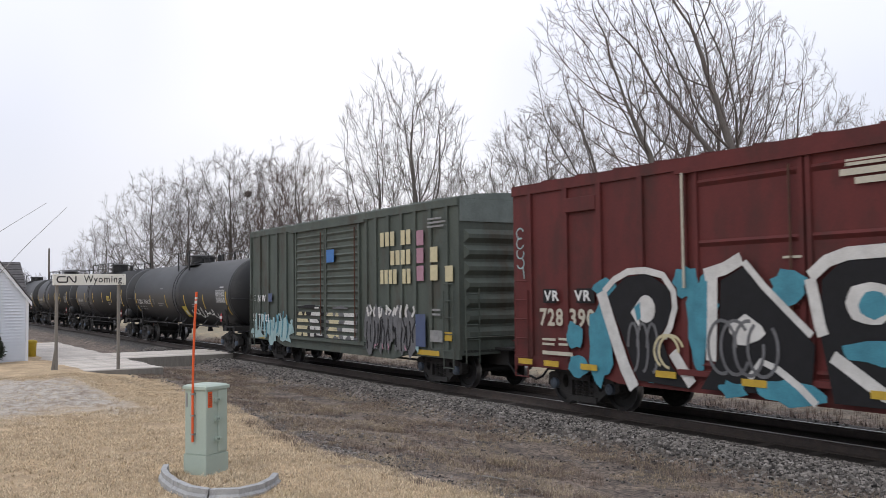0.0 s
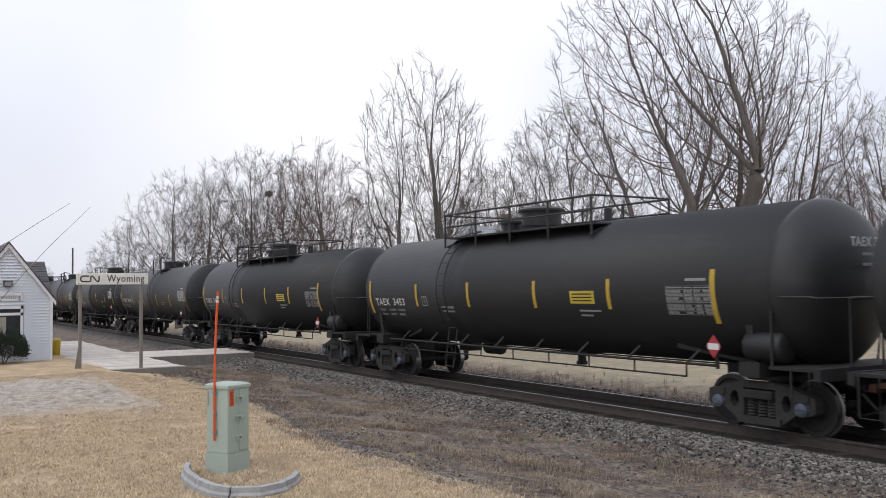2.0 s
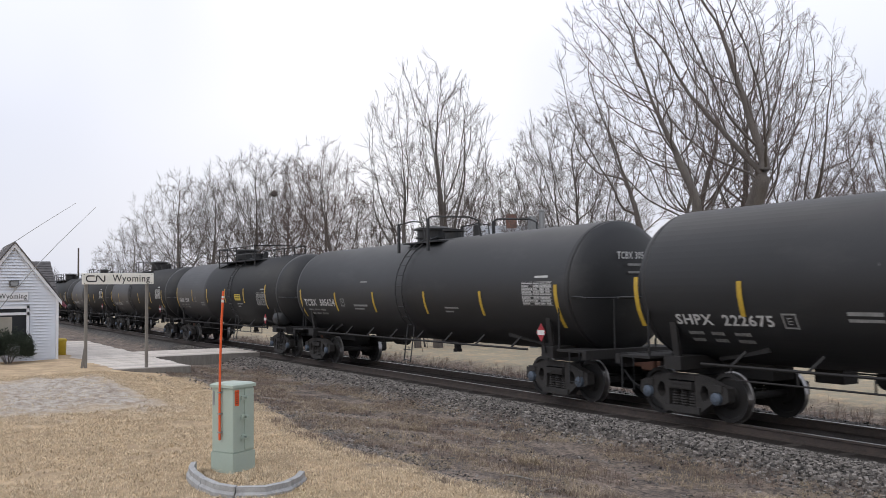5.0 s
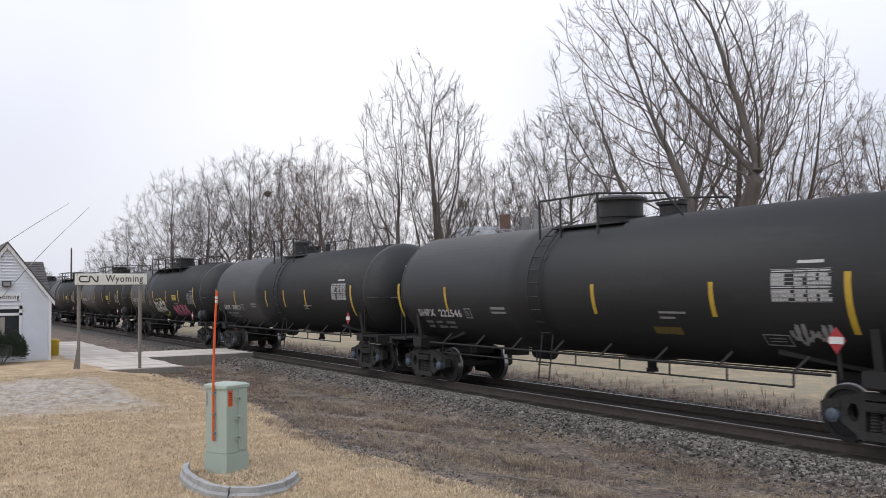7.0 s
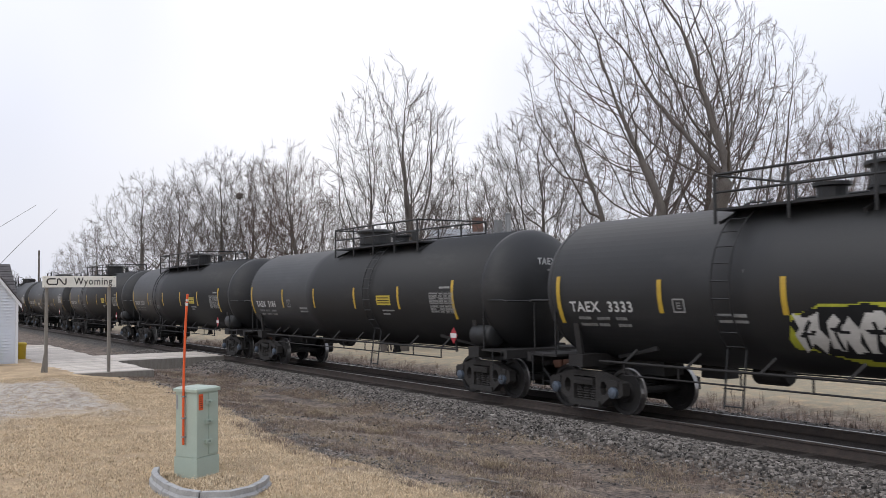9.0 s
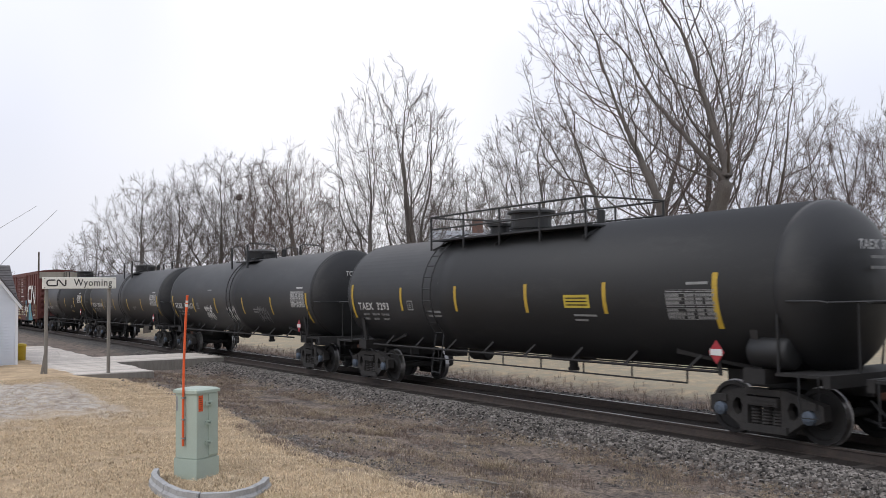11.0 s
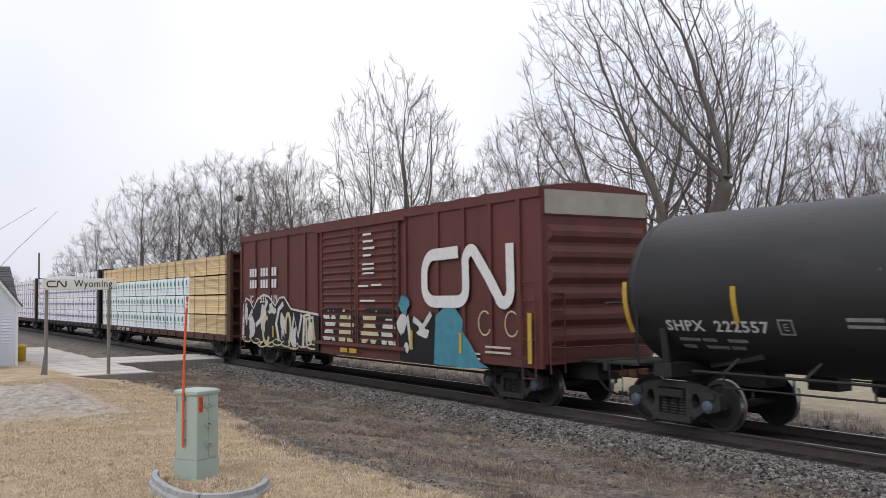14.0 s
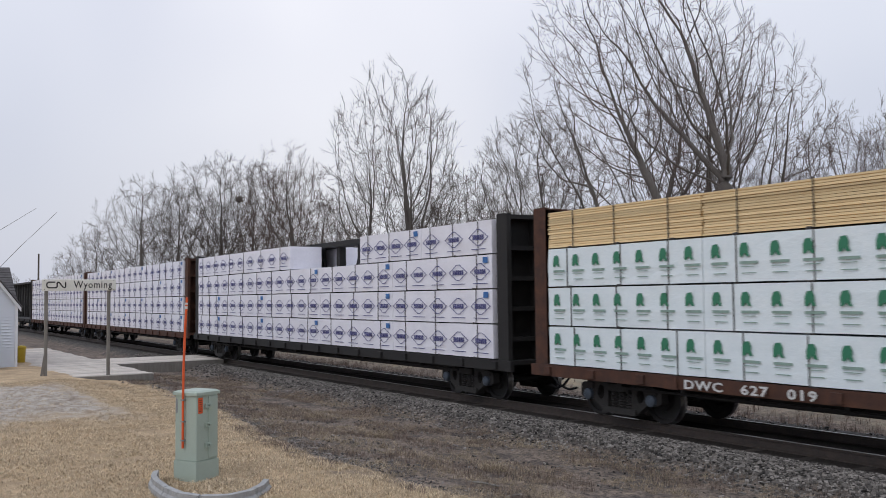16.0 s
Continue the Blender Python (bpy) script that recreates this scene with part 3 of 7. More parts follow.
def add_truck(car, x, wheel_r=0.457):
    """A two-axle freight truck: bolster, two cast side frames with springs, four wheels."""
    bm = bmesh.new()
    box(bm, x - 0.2, x + 0.2, -0.95, 0.95, 0.52, 0.80)
    for dx in (-0.889, 0.889):
        pipe(bm, [(x + dx, -0.98, wheel_r), (x + dx, 0.98, wheel_r)], 0.075, 10)
    box(bm, x - 0.55, x + 0.55, -0.4, 0.4, 0.42, 0.52)
    tk = part("truck", bm, M["under"], car, "grimy black freight truck")
    key = "side_frame"
    for s in (-1, 1):
        if key not in bpy.data.meshes:
            bm = bmesh.new()
            rim = [(0.34, 0.50), (0.34, 0.84), (0.44, 0.84), (0.62, 0.80), (0.92, 0.71), (1.13, 0.66), (1.14, 0.42), (1.02, 0.36), (0.80, 0.38), (0.62, 0.26), (0.46, 0.15), (0.34, 0.15)]
            for e in (-1, 1):
                def ring_at(y, pts):
                    return [bm.verts.new((e * a, y, b)) for a, b in pts]
                hole = []
                for a, b in rim:
                    t = math.atan2((b - 0.50) / 1.3, a - 0.56)
                    hole.append((0.56 + 0.105 * math.cos(t), 0.52 + 0.15 * math.sin(t)))
                fo, fi, bo, bi = ring_at(-0.10, rim), ring_at(-0.085, hole), ring_at(0.09, rim), ring_at(0.075, hole)
                for i in range(len(rim)):
                    j = (i + 1) % len(rim)
                    for q in ((fo[i], fo[j], fi[j], fi[i]), (bo[j], bo[i], bi[i], bi[j]), (fo[j], fo[i], bo[i], bo[j]), (fi[i], fi[j], bi[j], bi[i])):
                        bm.faces.new(q)
                box(bm, e * 0.89 - 0.13, e * 0.89 + 0.13, -0.13, -0.06, 0.58, 0.70)
            box(bm, -0.35, 0.35, -0.11, 0.10, 0.74, 0.85)
            box(bm, -0.47, 0.47, -0.14, 0.12, 0.13, 0.25)
            box(bm, -0.30, 0.30, -0.15, 0.1, 0.57, 0.71)
            for z in (0.60, 0.66):
                box(bm, -0.26, 0.26, -0.165, -0.14, z, z + 0.02)
            mesh_of(key, bm).name = key
            bm = bmesh.new()
            lathe(bm, [(0.25 + 0.31 * i / 12, 0.10 if i % 2 else 0.075) for i in range(13)], 10, "z", (0, 0, 0))
            mesh_of("spring", bm).name = "spring"
            bm = bmesh.new()
            R = wheel_r
            lathe(bm, [(-0.075, 0.10), (-0.075, 0.19), (-0.02, 0.22), (-0.03, R - 0.09), (-0.07, R - 0.07), (-0.07, R), (0.045, R + 0.003), (0.05, R + 0.026), (0.07, R + 0.024), (0.07, R - 0.07), (0.03, R - 0.09), (0.0, 0.22), (0.06, 0.19), (0.06, 0.10)], 32, "y")
            me = mesh_of("wheel", bm)
            me.name = "wheel"
            me.materials.append(M["under"])
            me.materials.append(M["tread"])
            for p in me.polygons:
                c = p.center
                rad = math.hypot(c.x, c.z)
                p.material_index = 1 if rad > R - 0.012 else 0
            bm = bmesh.new()
            lathe(bm, [(-0.13, 0.0), (-0.13, 0.055), (-0.115, 0.08), (-0.10, 0.115), (0.08, 0.12), (0.08, 0.0)], 14, "y")
            mesh_of("bearing_cap", bm).name = "bearing_cap"
        y = s * 1.02
        f = part("side_frame", bpy.data.meshes["side_frame"], M["truck"], tk)
        f.location = (x, y, 0)
        for dx in (-0.22, 0.0, 0.22):
            g = part("spring", bpy.data.meshes["spring"], M["truck"], tk)
            g.location = (x + dx, y, 0)
        for dx in (-0.889, 0.889):
            w = part("wheel", bpy.data.meshes["wheel"], M["under"], tk)
            w.matrix_basis = pose(x + dx, s * 0.755, wheel_r, 0, 0, 0 if s < 0 else 180)
            c = part("bearing_cap", bpy.data.meshes["bearing_cap"], M["cap"] if (round(x * 7) + (dx > 0)) % 3 else M["truck"], tk)
            c.matrix_basis = pose(x + dx, s * 1.06, wheel_r, 0, 0, 0 if s < 0 else 180)
            if s < 0:
                c.location.y -= 0.02
    return tk


def add_coupler(car, x, way):
    bm = bmesh.new()
    box(bm, min(x, x + way * 0.62), max(x, x + way * 0.62), -0.09, 0.09, 0.78, 0.95)
    box(bm, x + way * 0.60 - 0.12, x + way * 0.60 + 0.14, -0.17, 0.15, 0.72, 1.00)
    bevelled(bm, 0.03)
    c = part("coupler", bm, M["rust"], car, "rusty knuckle coupler")
    bm = bmesh.new()
    pipe(bm, [(x, -0.35, 0.72), (x + way * 0.3, -0.34, 0.45), (x + way * 0.6, -0.30, 0.36), (x + way * 0.85, -0.28, 0.42)], 0.028, 6)
    part("air_hose", bm, M["black"], car, "black rubber air hose")
    return c


TANK_R, TANK_Z, TANK_HALF = 1.50, 2.54, 8.02


def tank_strip(bm, x, z0, z1, w, lean=0.0):
    """A strip of tape bent round the flank of the tank."""
    n = 6
    rows = []
    for i in range(n + 1):
        z = z0 + (z1 - z0) * i / n
        a = math.asin(max(-1, min(1, (z - TANK_Z) / TANK_R)))
        r = TANK_R + 0.006
        rows.append([bm.verts.new((x + lean * i / n + dx, -r * math.cos(a), TANK_Z + r * math.sin(a))) for dx in (-w / 2, w / 2)])
    for u, v in zip(rows, rows[1:]):
        bm.faces.new((u[0], u[1], v[1], v[0]))


def flank_box(bm, x0, x1, z0, z1, lift=0.006):
    """A thin painted patch on the flank."""
    n = max(1, round((z1 - z0) / 0.12))
    rows = []
    for i in range(n + 1):
        z = z0 + (z1 - z0) * i / n
        a = math.asin((z - TANK_Z) / TANK_R)
        rows.append([bm.verts.new((x, -(TANK_R + lift) * math.cos(a), TANK_Z + (TANK_R + lift) * math.sin(a))) for x in (x0, x1)])
    for u, v in zip(rows, rows[1:]):
        bm.faces.new((u[0], u[1], v[1], v[0]))


def tank_car(style):
    """style 'hoop': tall hand hoop over a short platform; 'deck', 'rear': long railed platform ahead of or behind the ladder; 'plain': low railing."""
    car = thing("tank_car", "", "tank car", "tank cars of the train")
    bm = bmesh.new()
    R, Hh = TANK_R, TANK_HALF
    if style == "hoop":
        shell = [(-Hh, R), (-Hh + 0.06, R), (-Hh + 0.08, R + 0.006), (-Hh + 0.14, R + 0.006), (-Hh + 0.16, R), (0.30, R), (0.32, R + 0.008), (0.90, R + 0.008), (0.92, R), (Hh - 0.16, R), (Hh - 0.14, R + 0.006), (Hh - 0.08, R + 0.006), (Hh - 0.06, R), (Hh, R)]
        cap_r = [(0.0, R - 0.004), (0.05, R - 0.03), (0.16, 1.30), (0.27, 1.0), (0.35, 0.65), (0.39, 0.3), (0.40, 0.0)]
        shoulder = Hh
    else:
        shoulder = Hh - 0.42
        shell = [(-shoulder, R), (-2.6, R), (-2.58, R + 0.010), (-2.0, R + 0.010), (-1.98, R), (shoulder, R)]
        cap_r = [(0.78 * math.sin(radians(a)), R * math.cos(radians(a))) for a in (0, 8, 18, 30, 42, 54, 66, 78, 90)]
    lathe(bm, shell, 72, "x", (0, 0, TANK_Z))
    part("tank", bm, M["tank"], car, "black painted tank shell", True)
    for e in (-1, 1):
        bm = bmesh.new()
        lathe(bm, [(e * (shoulder + s), r) for s, r in cap_r], 72, "x", (0, 0, TANK_Z))
        part("tank_head", bm, M["tank"], car, "dished black tank head", True)
    # stub sills, end platforms, bolsters
    for e in (-1, 1):
        bm = bmesh.new()
        box(bm, min(e * 5.6, e * 8.5), max(e * 5.6, e * 8.5), -0.28, 0.28, 0.78, 1.16)
        part("draft_sill", bm, M["under"], car)
        bm = bmesh.new()
        box(bm, min(e * 8.42, e * 8.55), max(e * 8.42, e * 8.55), -1.45, 1.45, 0.98, 1.18)
        part("end_beam", bm, M["under"], car)
        bm = bmesh.new()
        box(bm, min(e * 7.55, e * 8.41), max(e * 7.55, e * 8.41), -1.45, 1.45, 1.12, 1.17)
        part("end_platform", bm, M["under"], car)
        bm = bmesh.new()
        box(bm, e * 7.05 - 0.22, e * 7.05 + 0.22, -1.35, 1.35, 0.95, 1.20)
        part("bolster", bm, M["under"], car)
        for s in (-1, 1):
            bm = bmesh.new()
            beam(bm, (e * 7.05, s * 1.2, 1.15), (e * 7.05, s * 1.30, 1.85), 0.06, 0.16)
            part("saddle", bm, M["under"], car)
            bm = bmesh.new()
            beam(bm, (e * 7.05 - e * 0.5, s * 0.6, 1.2), (e * 7.05 - e * 2.0, s * 1.0, 1.45), 0.05, 0.2)
            part("sill_brace", bm, M["under"], car)
        bm = bmesh.new()
        x = e * 8.5
        pipe(bm, [(e * 7.6, -1.42, 1.17), (e * 7.6, -1.42, 2.22), (e * 7.75, -1.42, 2.32), (x - e * 0.12, -1.42, 2.32), (x, -1.40, 2.30), (x, 1.40, 2.30), (e * 7.75, 1.42, 2.32), (e * 7.6, 1.42, 1.17)], 0.022, 6)
        pipe(bm, [(x, -0.6, 1.17), (x, -0.6, 2.3)], 0.02, 6)
        pipe(bm, [(x, 0.6, 1.17), (x, 0.6, 2.3)], 0.02, 6)
        pipe(bm, [(e * 8.0, -1.46, 1.15), (e * 8.0, -1.46, 0.50), (e * 8.35, -1.46, 0.50), (e * 8.35, -1.46, 1.15)], 0.018, 6)
        part("end_handrail", bm, M["tank"], car)
        add_coupler(car, e * 8.5, e)
        add_truck(car, e * 7.05)
        if e > 0:
            bm = bmesh.new()
            hx, hz = {"hoop": (7.03, 1.52), "deck": (6.4, 1.45), "rear": (6.4, 1.45)}.get(style, (6.52, 1.66))
            plate(bm, [(hx, hz + 0.21), (hx - 0.17, hz), (hx, hz - 0.21), (hx + 0.17, hz)], "y", -1.50, 0.01)
            pl = part("hazard_placard", bm, M["red"], car, "red and white diamond hazard placard")
            bm = bmesh.new()
            plate(bm, [(hx - 0.13, hz - 0.055), (hx + 0.13, hz - 0.055), (hx + 0.13, hz + 0.055), (hx - 0.13, hz + 0.055)], "y", -1.507, 0.005)
            part("placard_panel", bm, M["white"], pl)
            bm = bmesh.new()
            beam(bm, (hx, -1.47, hz + 0.15), (hx, -1.40, 1.05), 0.03, 0.07)
            part("placard_holder", bm, M["under"], car)
        if e > 0:
            bm = bmesh.new()
            plate(bm, [(0.72, 1.75), (0.56, 1.54), (0.72, 1.33), (0.88, 1.54)], "x", 8.58, 0.01)
            part("end_placard", bm, M["red"], car, "red diamond hazard placard")
            bm = bmesh.new()
            for i, w in ((1, 0.5), (2, 0.42)):
                box(bm, 8.30 - i * 0.03 + 0.19, 8.30 - i * 0.03 + 0.21, 0.1 - w / 2, 0.1 + w / 2, 3.22 - i * 0.17 - (0.05 if i else 0.08), 3.22 - i * 0.17)
            for i in range(5):
                box(bm, 8.535, 8.55, 0.75 - 0.2, 0.75 + 0.2, 2.72 - i * 0.12, 2.76 - i * 0.12)
            tagged(part("end_stencil", bm, M["dimwhite"], car, "small white stencilled lines"), kind="stuff")
    # side sill pipe with hangers
    for s in (-1, 1):
        bm = bmesh.new()
        pipe(bm, [(-6.3, s * 1.36, 1.10), (6.3, s * 1.36, 1.10)], 0.028, 6)
        if style != "hoop":
            pipe(bm, [(-5.6, s * 1.36, 0.86), (5.6, s * 1.36, 0.86)], 0.018, 6)
            for i in range(9):
                x = -5.6 + i * 1.4
                pipe(bm, [(x, s * 1.36, 0.86), (x, s * 1.36, 1.12)], 0.018, 6)
        for i in range(8):
            x = -5.6 + i * 1.6
            beam(bm, (x, s * 1.36, 1.10), (x + 0.20, s * 1.20, 1.36), 0.02, 0.05)
        part("side_rail", bm, M["under"], car)
    bm = bmesh.new()
    lathe(bm, [(0.72, 0.06), (0.72, 0.13), (0.80, 0.13), (0.80, 0.10), (0.95, 0.10), (1.0, 0.22), (1.12, 0.25)], 14, "z", (0.9, 0, 0))
    box(bm, 0.4, 1.4, -0.25, 0.25, 0.98, 1.08)
    part("bottom_valve", bm, M["under"], car)
    bm = bmesh.new()
    lathe(bm, [(-4.0, 0.0), (-4.0, 0.16), (-3.94, 0.2), (-3.3, 0.2), (-3.24, 0.16), (-3.24, 0.0)], 14, "x", (0, 0.55, 0.9))
    part("brake_cylinder", bm, M["under"], car)
    bm = bmesh.new()
    box(bm, -5.2, -4.6, 0.35, 0.75, 0.75, 1.05)
    part("brake_valve", bm, M["under"], car)
    if style in ("deck", "rear"):
        bm = bmesh.new()
        lathe(bm, [(6.75, 0.0), (6.75, 0.22), (6.80, 0.28), (7.50, 0.28), (7.55, 0.22), (7.55, 0.0)], 18, "x", (0.15, -1.12, 1.48))
        part("air_reservoir", bm, M["tank"], car, "black drum-shaped air reservoir", True)
    # ladder up the flank
    lx = {"hoop": 0.25, "deck": -3.0, "rear": 1.9, "plain": -1.2, "mid": 0.16}[style]
    bm = bmesh.new()
    for dx in (-0.2, 0.2):
        pts = []
        for i in range(13):
            a = radians(-42 + 118 * i / 12)
            pts.append((lx + dx, -(R + 0.10) * math.cos(a), TANK_Z + (R + 0.10) * math.sin(a)))
        pipe(bm, [(lx + dx, -1.33, 0.45)] + pts, 0.02, 5)
    for i in range(11):
        a = radians(-40 + 110 * i / 10)
        pipe(bm, [(lx - 0.2, -(R + 0.10) * math.cos(a), TANK_Z + (R + 0.10) * math.sin(a)), (lx + 0.2, -(R + 0.10) * math.cos(a), TANK_Z + (R + 0.10) * math.sin(a))], 0.014, 5)
    for z in (0.5, 0.8, 1.1):
        pipe(bm, [(lx - 0.2, -1.33, z), (lx + 0.2, -1.33, z)], 0.014, 5)
    part("ladder", bm, M["tank"], car)
    # top fittings
    top = TANK_Z + R
    bm = bmesh.new()
    dh = 0.0 if style == "hoop" else 0.12
    lathe(bm, [(h, r * (0.6 if style == "mid" else 1.0)) for h, r in ((top - 0.1, 0.50), (top + 0.05, 0.50), (top + 0.05, 0.55), (top + 0.09, 0.55), (top + 0.09, 0.50), (top + 0.30 + dh, 0.50), (top + 0.30 + dh, 0.60), (top + 0.35 + dh, 0.60), (top + 0.41 + dh, 0.45), (top + 0.44 + dh, 0.0))], 24, "z", ({"hoop": -0.45, "deck": -0.6, "rear": -0.45, "plain": 0.0, "mid": -1.1}[style], 0, 0))
    part("dome", bm, M["tank"], car)
    bm = bmesh.new()
    lathe(bm, [(top - 0.1, 0.26), (top + 0.18, 0.26), (top + 0.20, 0.33), (top + 0.26, 0.33), (top + 0.28, 0.0)], 16, "z", ({"hoop": 0.75, "deck": -1.9, "rear": 1.2, "plain": 1.6, "mid": 0.05}[style], 0, 0))
    part("manway", bm, M["tank"], car)
    bm = bmesh.new()
    lathe(bm, [(top - 0.1, 0.10), (top + 0.32, 0.10), (top + 0.36, 0.0)], 10, "z", ({"mid": 1.05}.get(style, 1.7), 0.2, 0))
    part("relief_valve", bm, M["tank"], car)
    long = {"hoop": (-0.75, 1.35), "deck": (-3.45, 2.7), "rear": (-1.0, 4.1), "plain": (-1.5, 2.6), "mid": (-1.15, 2.2)}[style]
    for s in (-1, 1):
        wy, ww = {"hoop": (0.70, 0.20), "plain": (0.66, 0.14), "mid": (0.66, 0.14)}.get(style, (0.85, 0.28))
        bm = bmesh.new()
        box(bm, long[0], long[1] if style not in ("plain", "mid") else 0.9, s * wy - ww, s * wy + ww, top - 0.14, top - 0.10)
        for x in (long[0] + 0.1, (long[0] + long[1]) / 2 - 0.2, long[1] - 0.1 if style not in ("plain", "mid") else 0.8):
            beam(bm, (x, s * (wy - ww), top - 0.13), (x, s * (wy + ww), top - 0.36), 0.05, 0.06)
        part("platform", bm, M["tank"], car)
    for s in (-1, 1):
        bm = bmesh.new()
        if style == "hoop":
            for x, zt in ((-0.60, 0.48), (1.19, 0.52)):
                beam(bm, (x, s * 1.12, top - 0.4), (x, s * 1.12, top + zt), 0.06, 0.09)
            pipe(bm, [(1.19, s * 1.12, top + 0.50), (1.4, s * 1.12, top + 0.56), (3.2, s * 1.0, top + 0.42), (3.6, s * 0.95, top + 0.30), (3.65, s * 0.9, top - 0.12)], 0.028, 6)
            pipe(bm, [(-0.60, s * 1.12, top + 0.46), (0.3, s * 1.12, top + 0.50), (0.9, s * 1.12, top + 0.42), (1.0, s * 1.12, top - 0.1)], 0.022, 6)
        else:
            xs = [long[0] + (long[1] - long[0]) * i / 4 for i in range(5)] if style in ("deck", "rear") else [long[0], long[0] + 0.78, long[0] + 2.05]
            for x in xs:
                pipe(bm, [(x, s * 1.14, top - 0.38), (x, s * 1.14, top + 0.50)], 0.030, 6)
            pipe(bm, [(long[0], s * 1.14, top + 0.50), (long[0] + 2.05, s * 1.14, top + 0.50), (long[1] - 0.25, s * (1.14 if style in ("deck", "rear") else 0.9), top + 0.34 + (0.14 if style in ("deck", "rear") else 0)), (long[1], s * (1.14 if style in ("deck", "rear") else 0.7), top + (0.48 if style in ("deck", "rear") else -0.12))], 0.026, 6)
            if style in ("deck", "rear"):
                pipe(bm, [(long[0], s * 1.14, top + 0.18), (long[1], s * 1.14, top + 0.16)], 0.024, 6)
                for x in long:
                    pipe(bm, [(x, s * 1.14, top + 0.49), (x, 0, top + 0.49)], 0.024, 6)
        part("platform_railing", bm, M["tank"], car)
    return car


def tank_marks(car, style, code, seed):
    rnd = random.Random(seed)
    tape = M["yellow"]
    xs = {"hoop": (-4.6, -1.7, 1.55, 4.45), "deck": (-4.5, -1.8, 1.05, 3.6), "rear": (-4.55, -1.95, 0.95, 3.6), "plain": (-5.25, -2.4, 0.75, 4.0), "mid": (-5.1, -1.2, 0.76, 2.85)}[style]
    ends = {"hoop": (-7.68, 7.58), "deck": (-7.4, 6.4), "rear": (-7.5, 6.35), "plain": (-7.85, 6.75), "mid": (-7.72, 6.70)}[style]
    zt = {"hoop": 2.48, "deck": 2.70, "rear": 2.70, "plain": 2.60, "mid": 2.60}[style]
    for x in xs:
        bm = bmesh.new()
        tank_strip(bm, x, zt - 0.62, zt, 0.11)
        part("reflective_strip", bm, tape, car)
    for x in ends:
        bm = bmesh.new()
        tank_strip(bm, x, zt - 0.85, zt + 0.12, 0.12)
        part("end_strip", bm, M["yellow"], car)
    tx, tz, tl, th = {"hoop": (-7.38, 2.02, 2.66, 0.34), "deck": (-7.06, 2.09, 1.82, 0.29), "rear": (-7.06, 2.09, 1.82, 0.29), "plain": (-6.91, 1.79, 2.27, 0.29), "mid": (-6.91, 1.79, 2.27, 0.29)}[style]
    me = bent_round(letters(code.replace(" ", "  "), th, tx, tz, long=tl), TANK_R, TANK_Z)
    part("reporting_mark", me, M["greywhite"], car, "white stencilled reporting mark")
    bm = bmesh.new()
    for i in range(2):
        z = tz - 0.10 - i * 0.13
        for j in range(3):
            x0 = tx + 0.2 + j * 0.55
            x1 = x0 + rnd.uniform(0.28, 0.46)
            while x0 < x1:
                flank_box(bm, x0, x0 + 0.045, z - 0.06, z)
                x0 += 0.062
    bx = -4.45 if style in ("plain", "mid") else -4.2
    for a, b, c, d in ((0, 0.29, 0, 0.03), (0, 0.29, 0.23, 0.26), (0, 0.03, 0, 0.26), (0.26, 0.29, 0, 0.26), (0.10, 0.19, 0.07, 0.09), (0.10, 0.19, 0.12, 0.14), (0.10, 0.12, 0.07, 0.19), (0.10, 0.19, 0.17, 0.19)):
        flank_box(bm, bx + a, bx + b, tz + c, tz + d)
    flank_box(bm, -3.2, -2.2, 2.03, 2.09)
    flank_box(bm, -3.2, -2.5, 1.93, 1.98)
    flank_box(bm, -2.6, -2.1, 2.78, 2.83)
    flank_box(bm, 2.6, 3.3, 2.02, 2.06)
    flank_box(bm, 2.6, 3.0, 1.92, 1.96)
    tagged(part("stencil", bm, M["dimwhite"], car, "small faded stencilled lines"), kind="stuff")
    dx0, dz = {"hoop": (6.3, 2.66), "deck": (5.25, 2.52), "rear": (5.25, 2.52), "plain": (5.32, 2.77), "mid": (5.2, 2.77)}[style]
    bm = bmesh.new()
    for i in range(8):
        z = dz - i * 0.066
        for j, w in enumerate((0.42, 0.22, 0.20, 0.20)):
            x = dx0 + (0, 0.46, 0.71, 0.93)[j]
            if i in (0, 4):
                flank_box(bm, x, x + w, z - 0.030, z - 0.010)
                continue
            end = x + w * rnd.uniform(0.6, 1.0)
            while x < end:
                flank_box(bm, x, x + 0.04, z - 0.045, z)
                x += 0.055
    for i in range(9):
        flank_box(bm, dx0 - 0.02, dx0 + 1.15, dz + 0.006 - i * 0.066, dz + 0.013 - i * 0.066)
    flank_box(bm, dx0 + 0.5, dx0 + 1.0, dz + 0.10, dz + 0.15)
    tagged(part("data_panel", bm, M["dimwhite" if style in ("deck", "rear") else "greywhite"], car, "white stencilled data panel"), kind="stuff")
    me = letters(code, 0.22, 0, 0, 0.0, long=1.05)
    for v in me.vertices:
        v.co = (8.43, -0.42 + v.co.x, 3.16 + v.co.z)
    part("end_mark", me, M["greywhite"], car, "white stencilled mark on the tank head")
    if style in ("deck", "rear"):
        bm = bmesh.new()
        flank_box(bm, 2.35, 3.15, 2.19, 2.46)
        p = part("notice_panel", bm, M["patch"], car, "yellow notice panel")
        bm = bmesh.new()
        for i in range(3):
            flank_box(bm, 2.42, 3.08, 2.24 + i * 0.07, 2.265 + i * 0.07, 0.010)
        part("notice_lines", bm, M["black"], p)


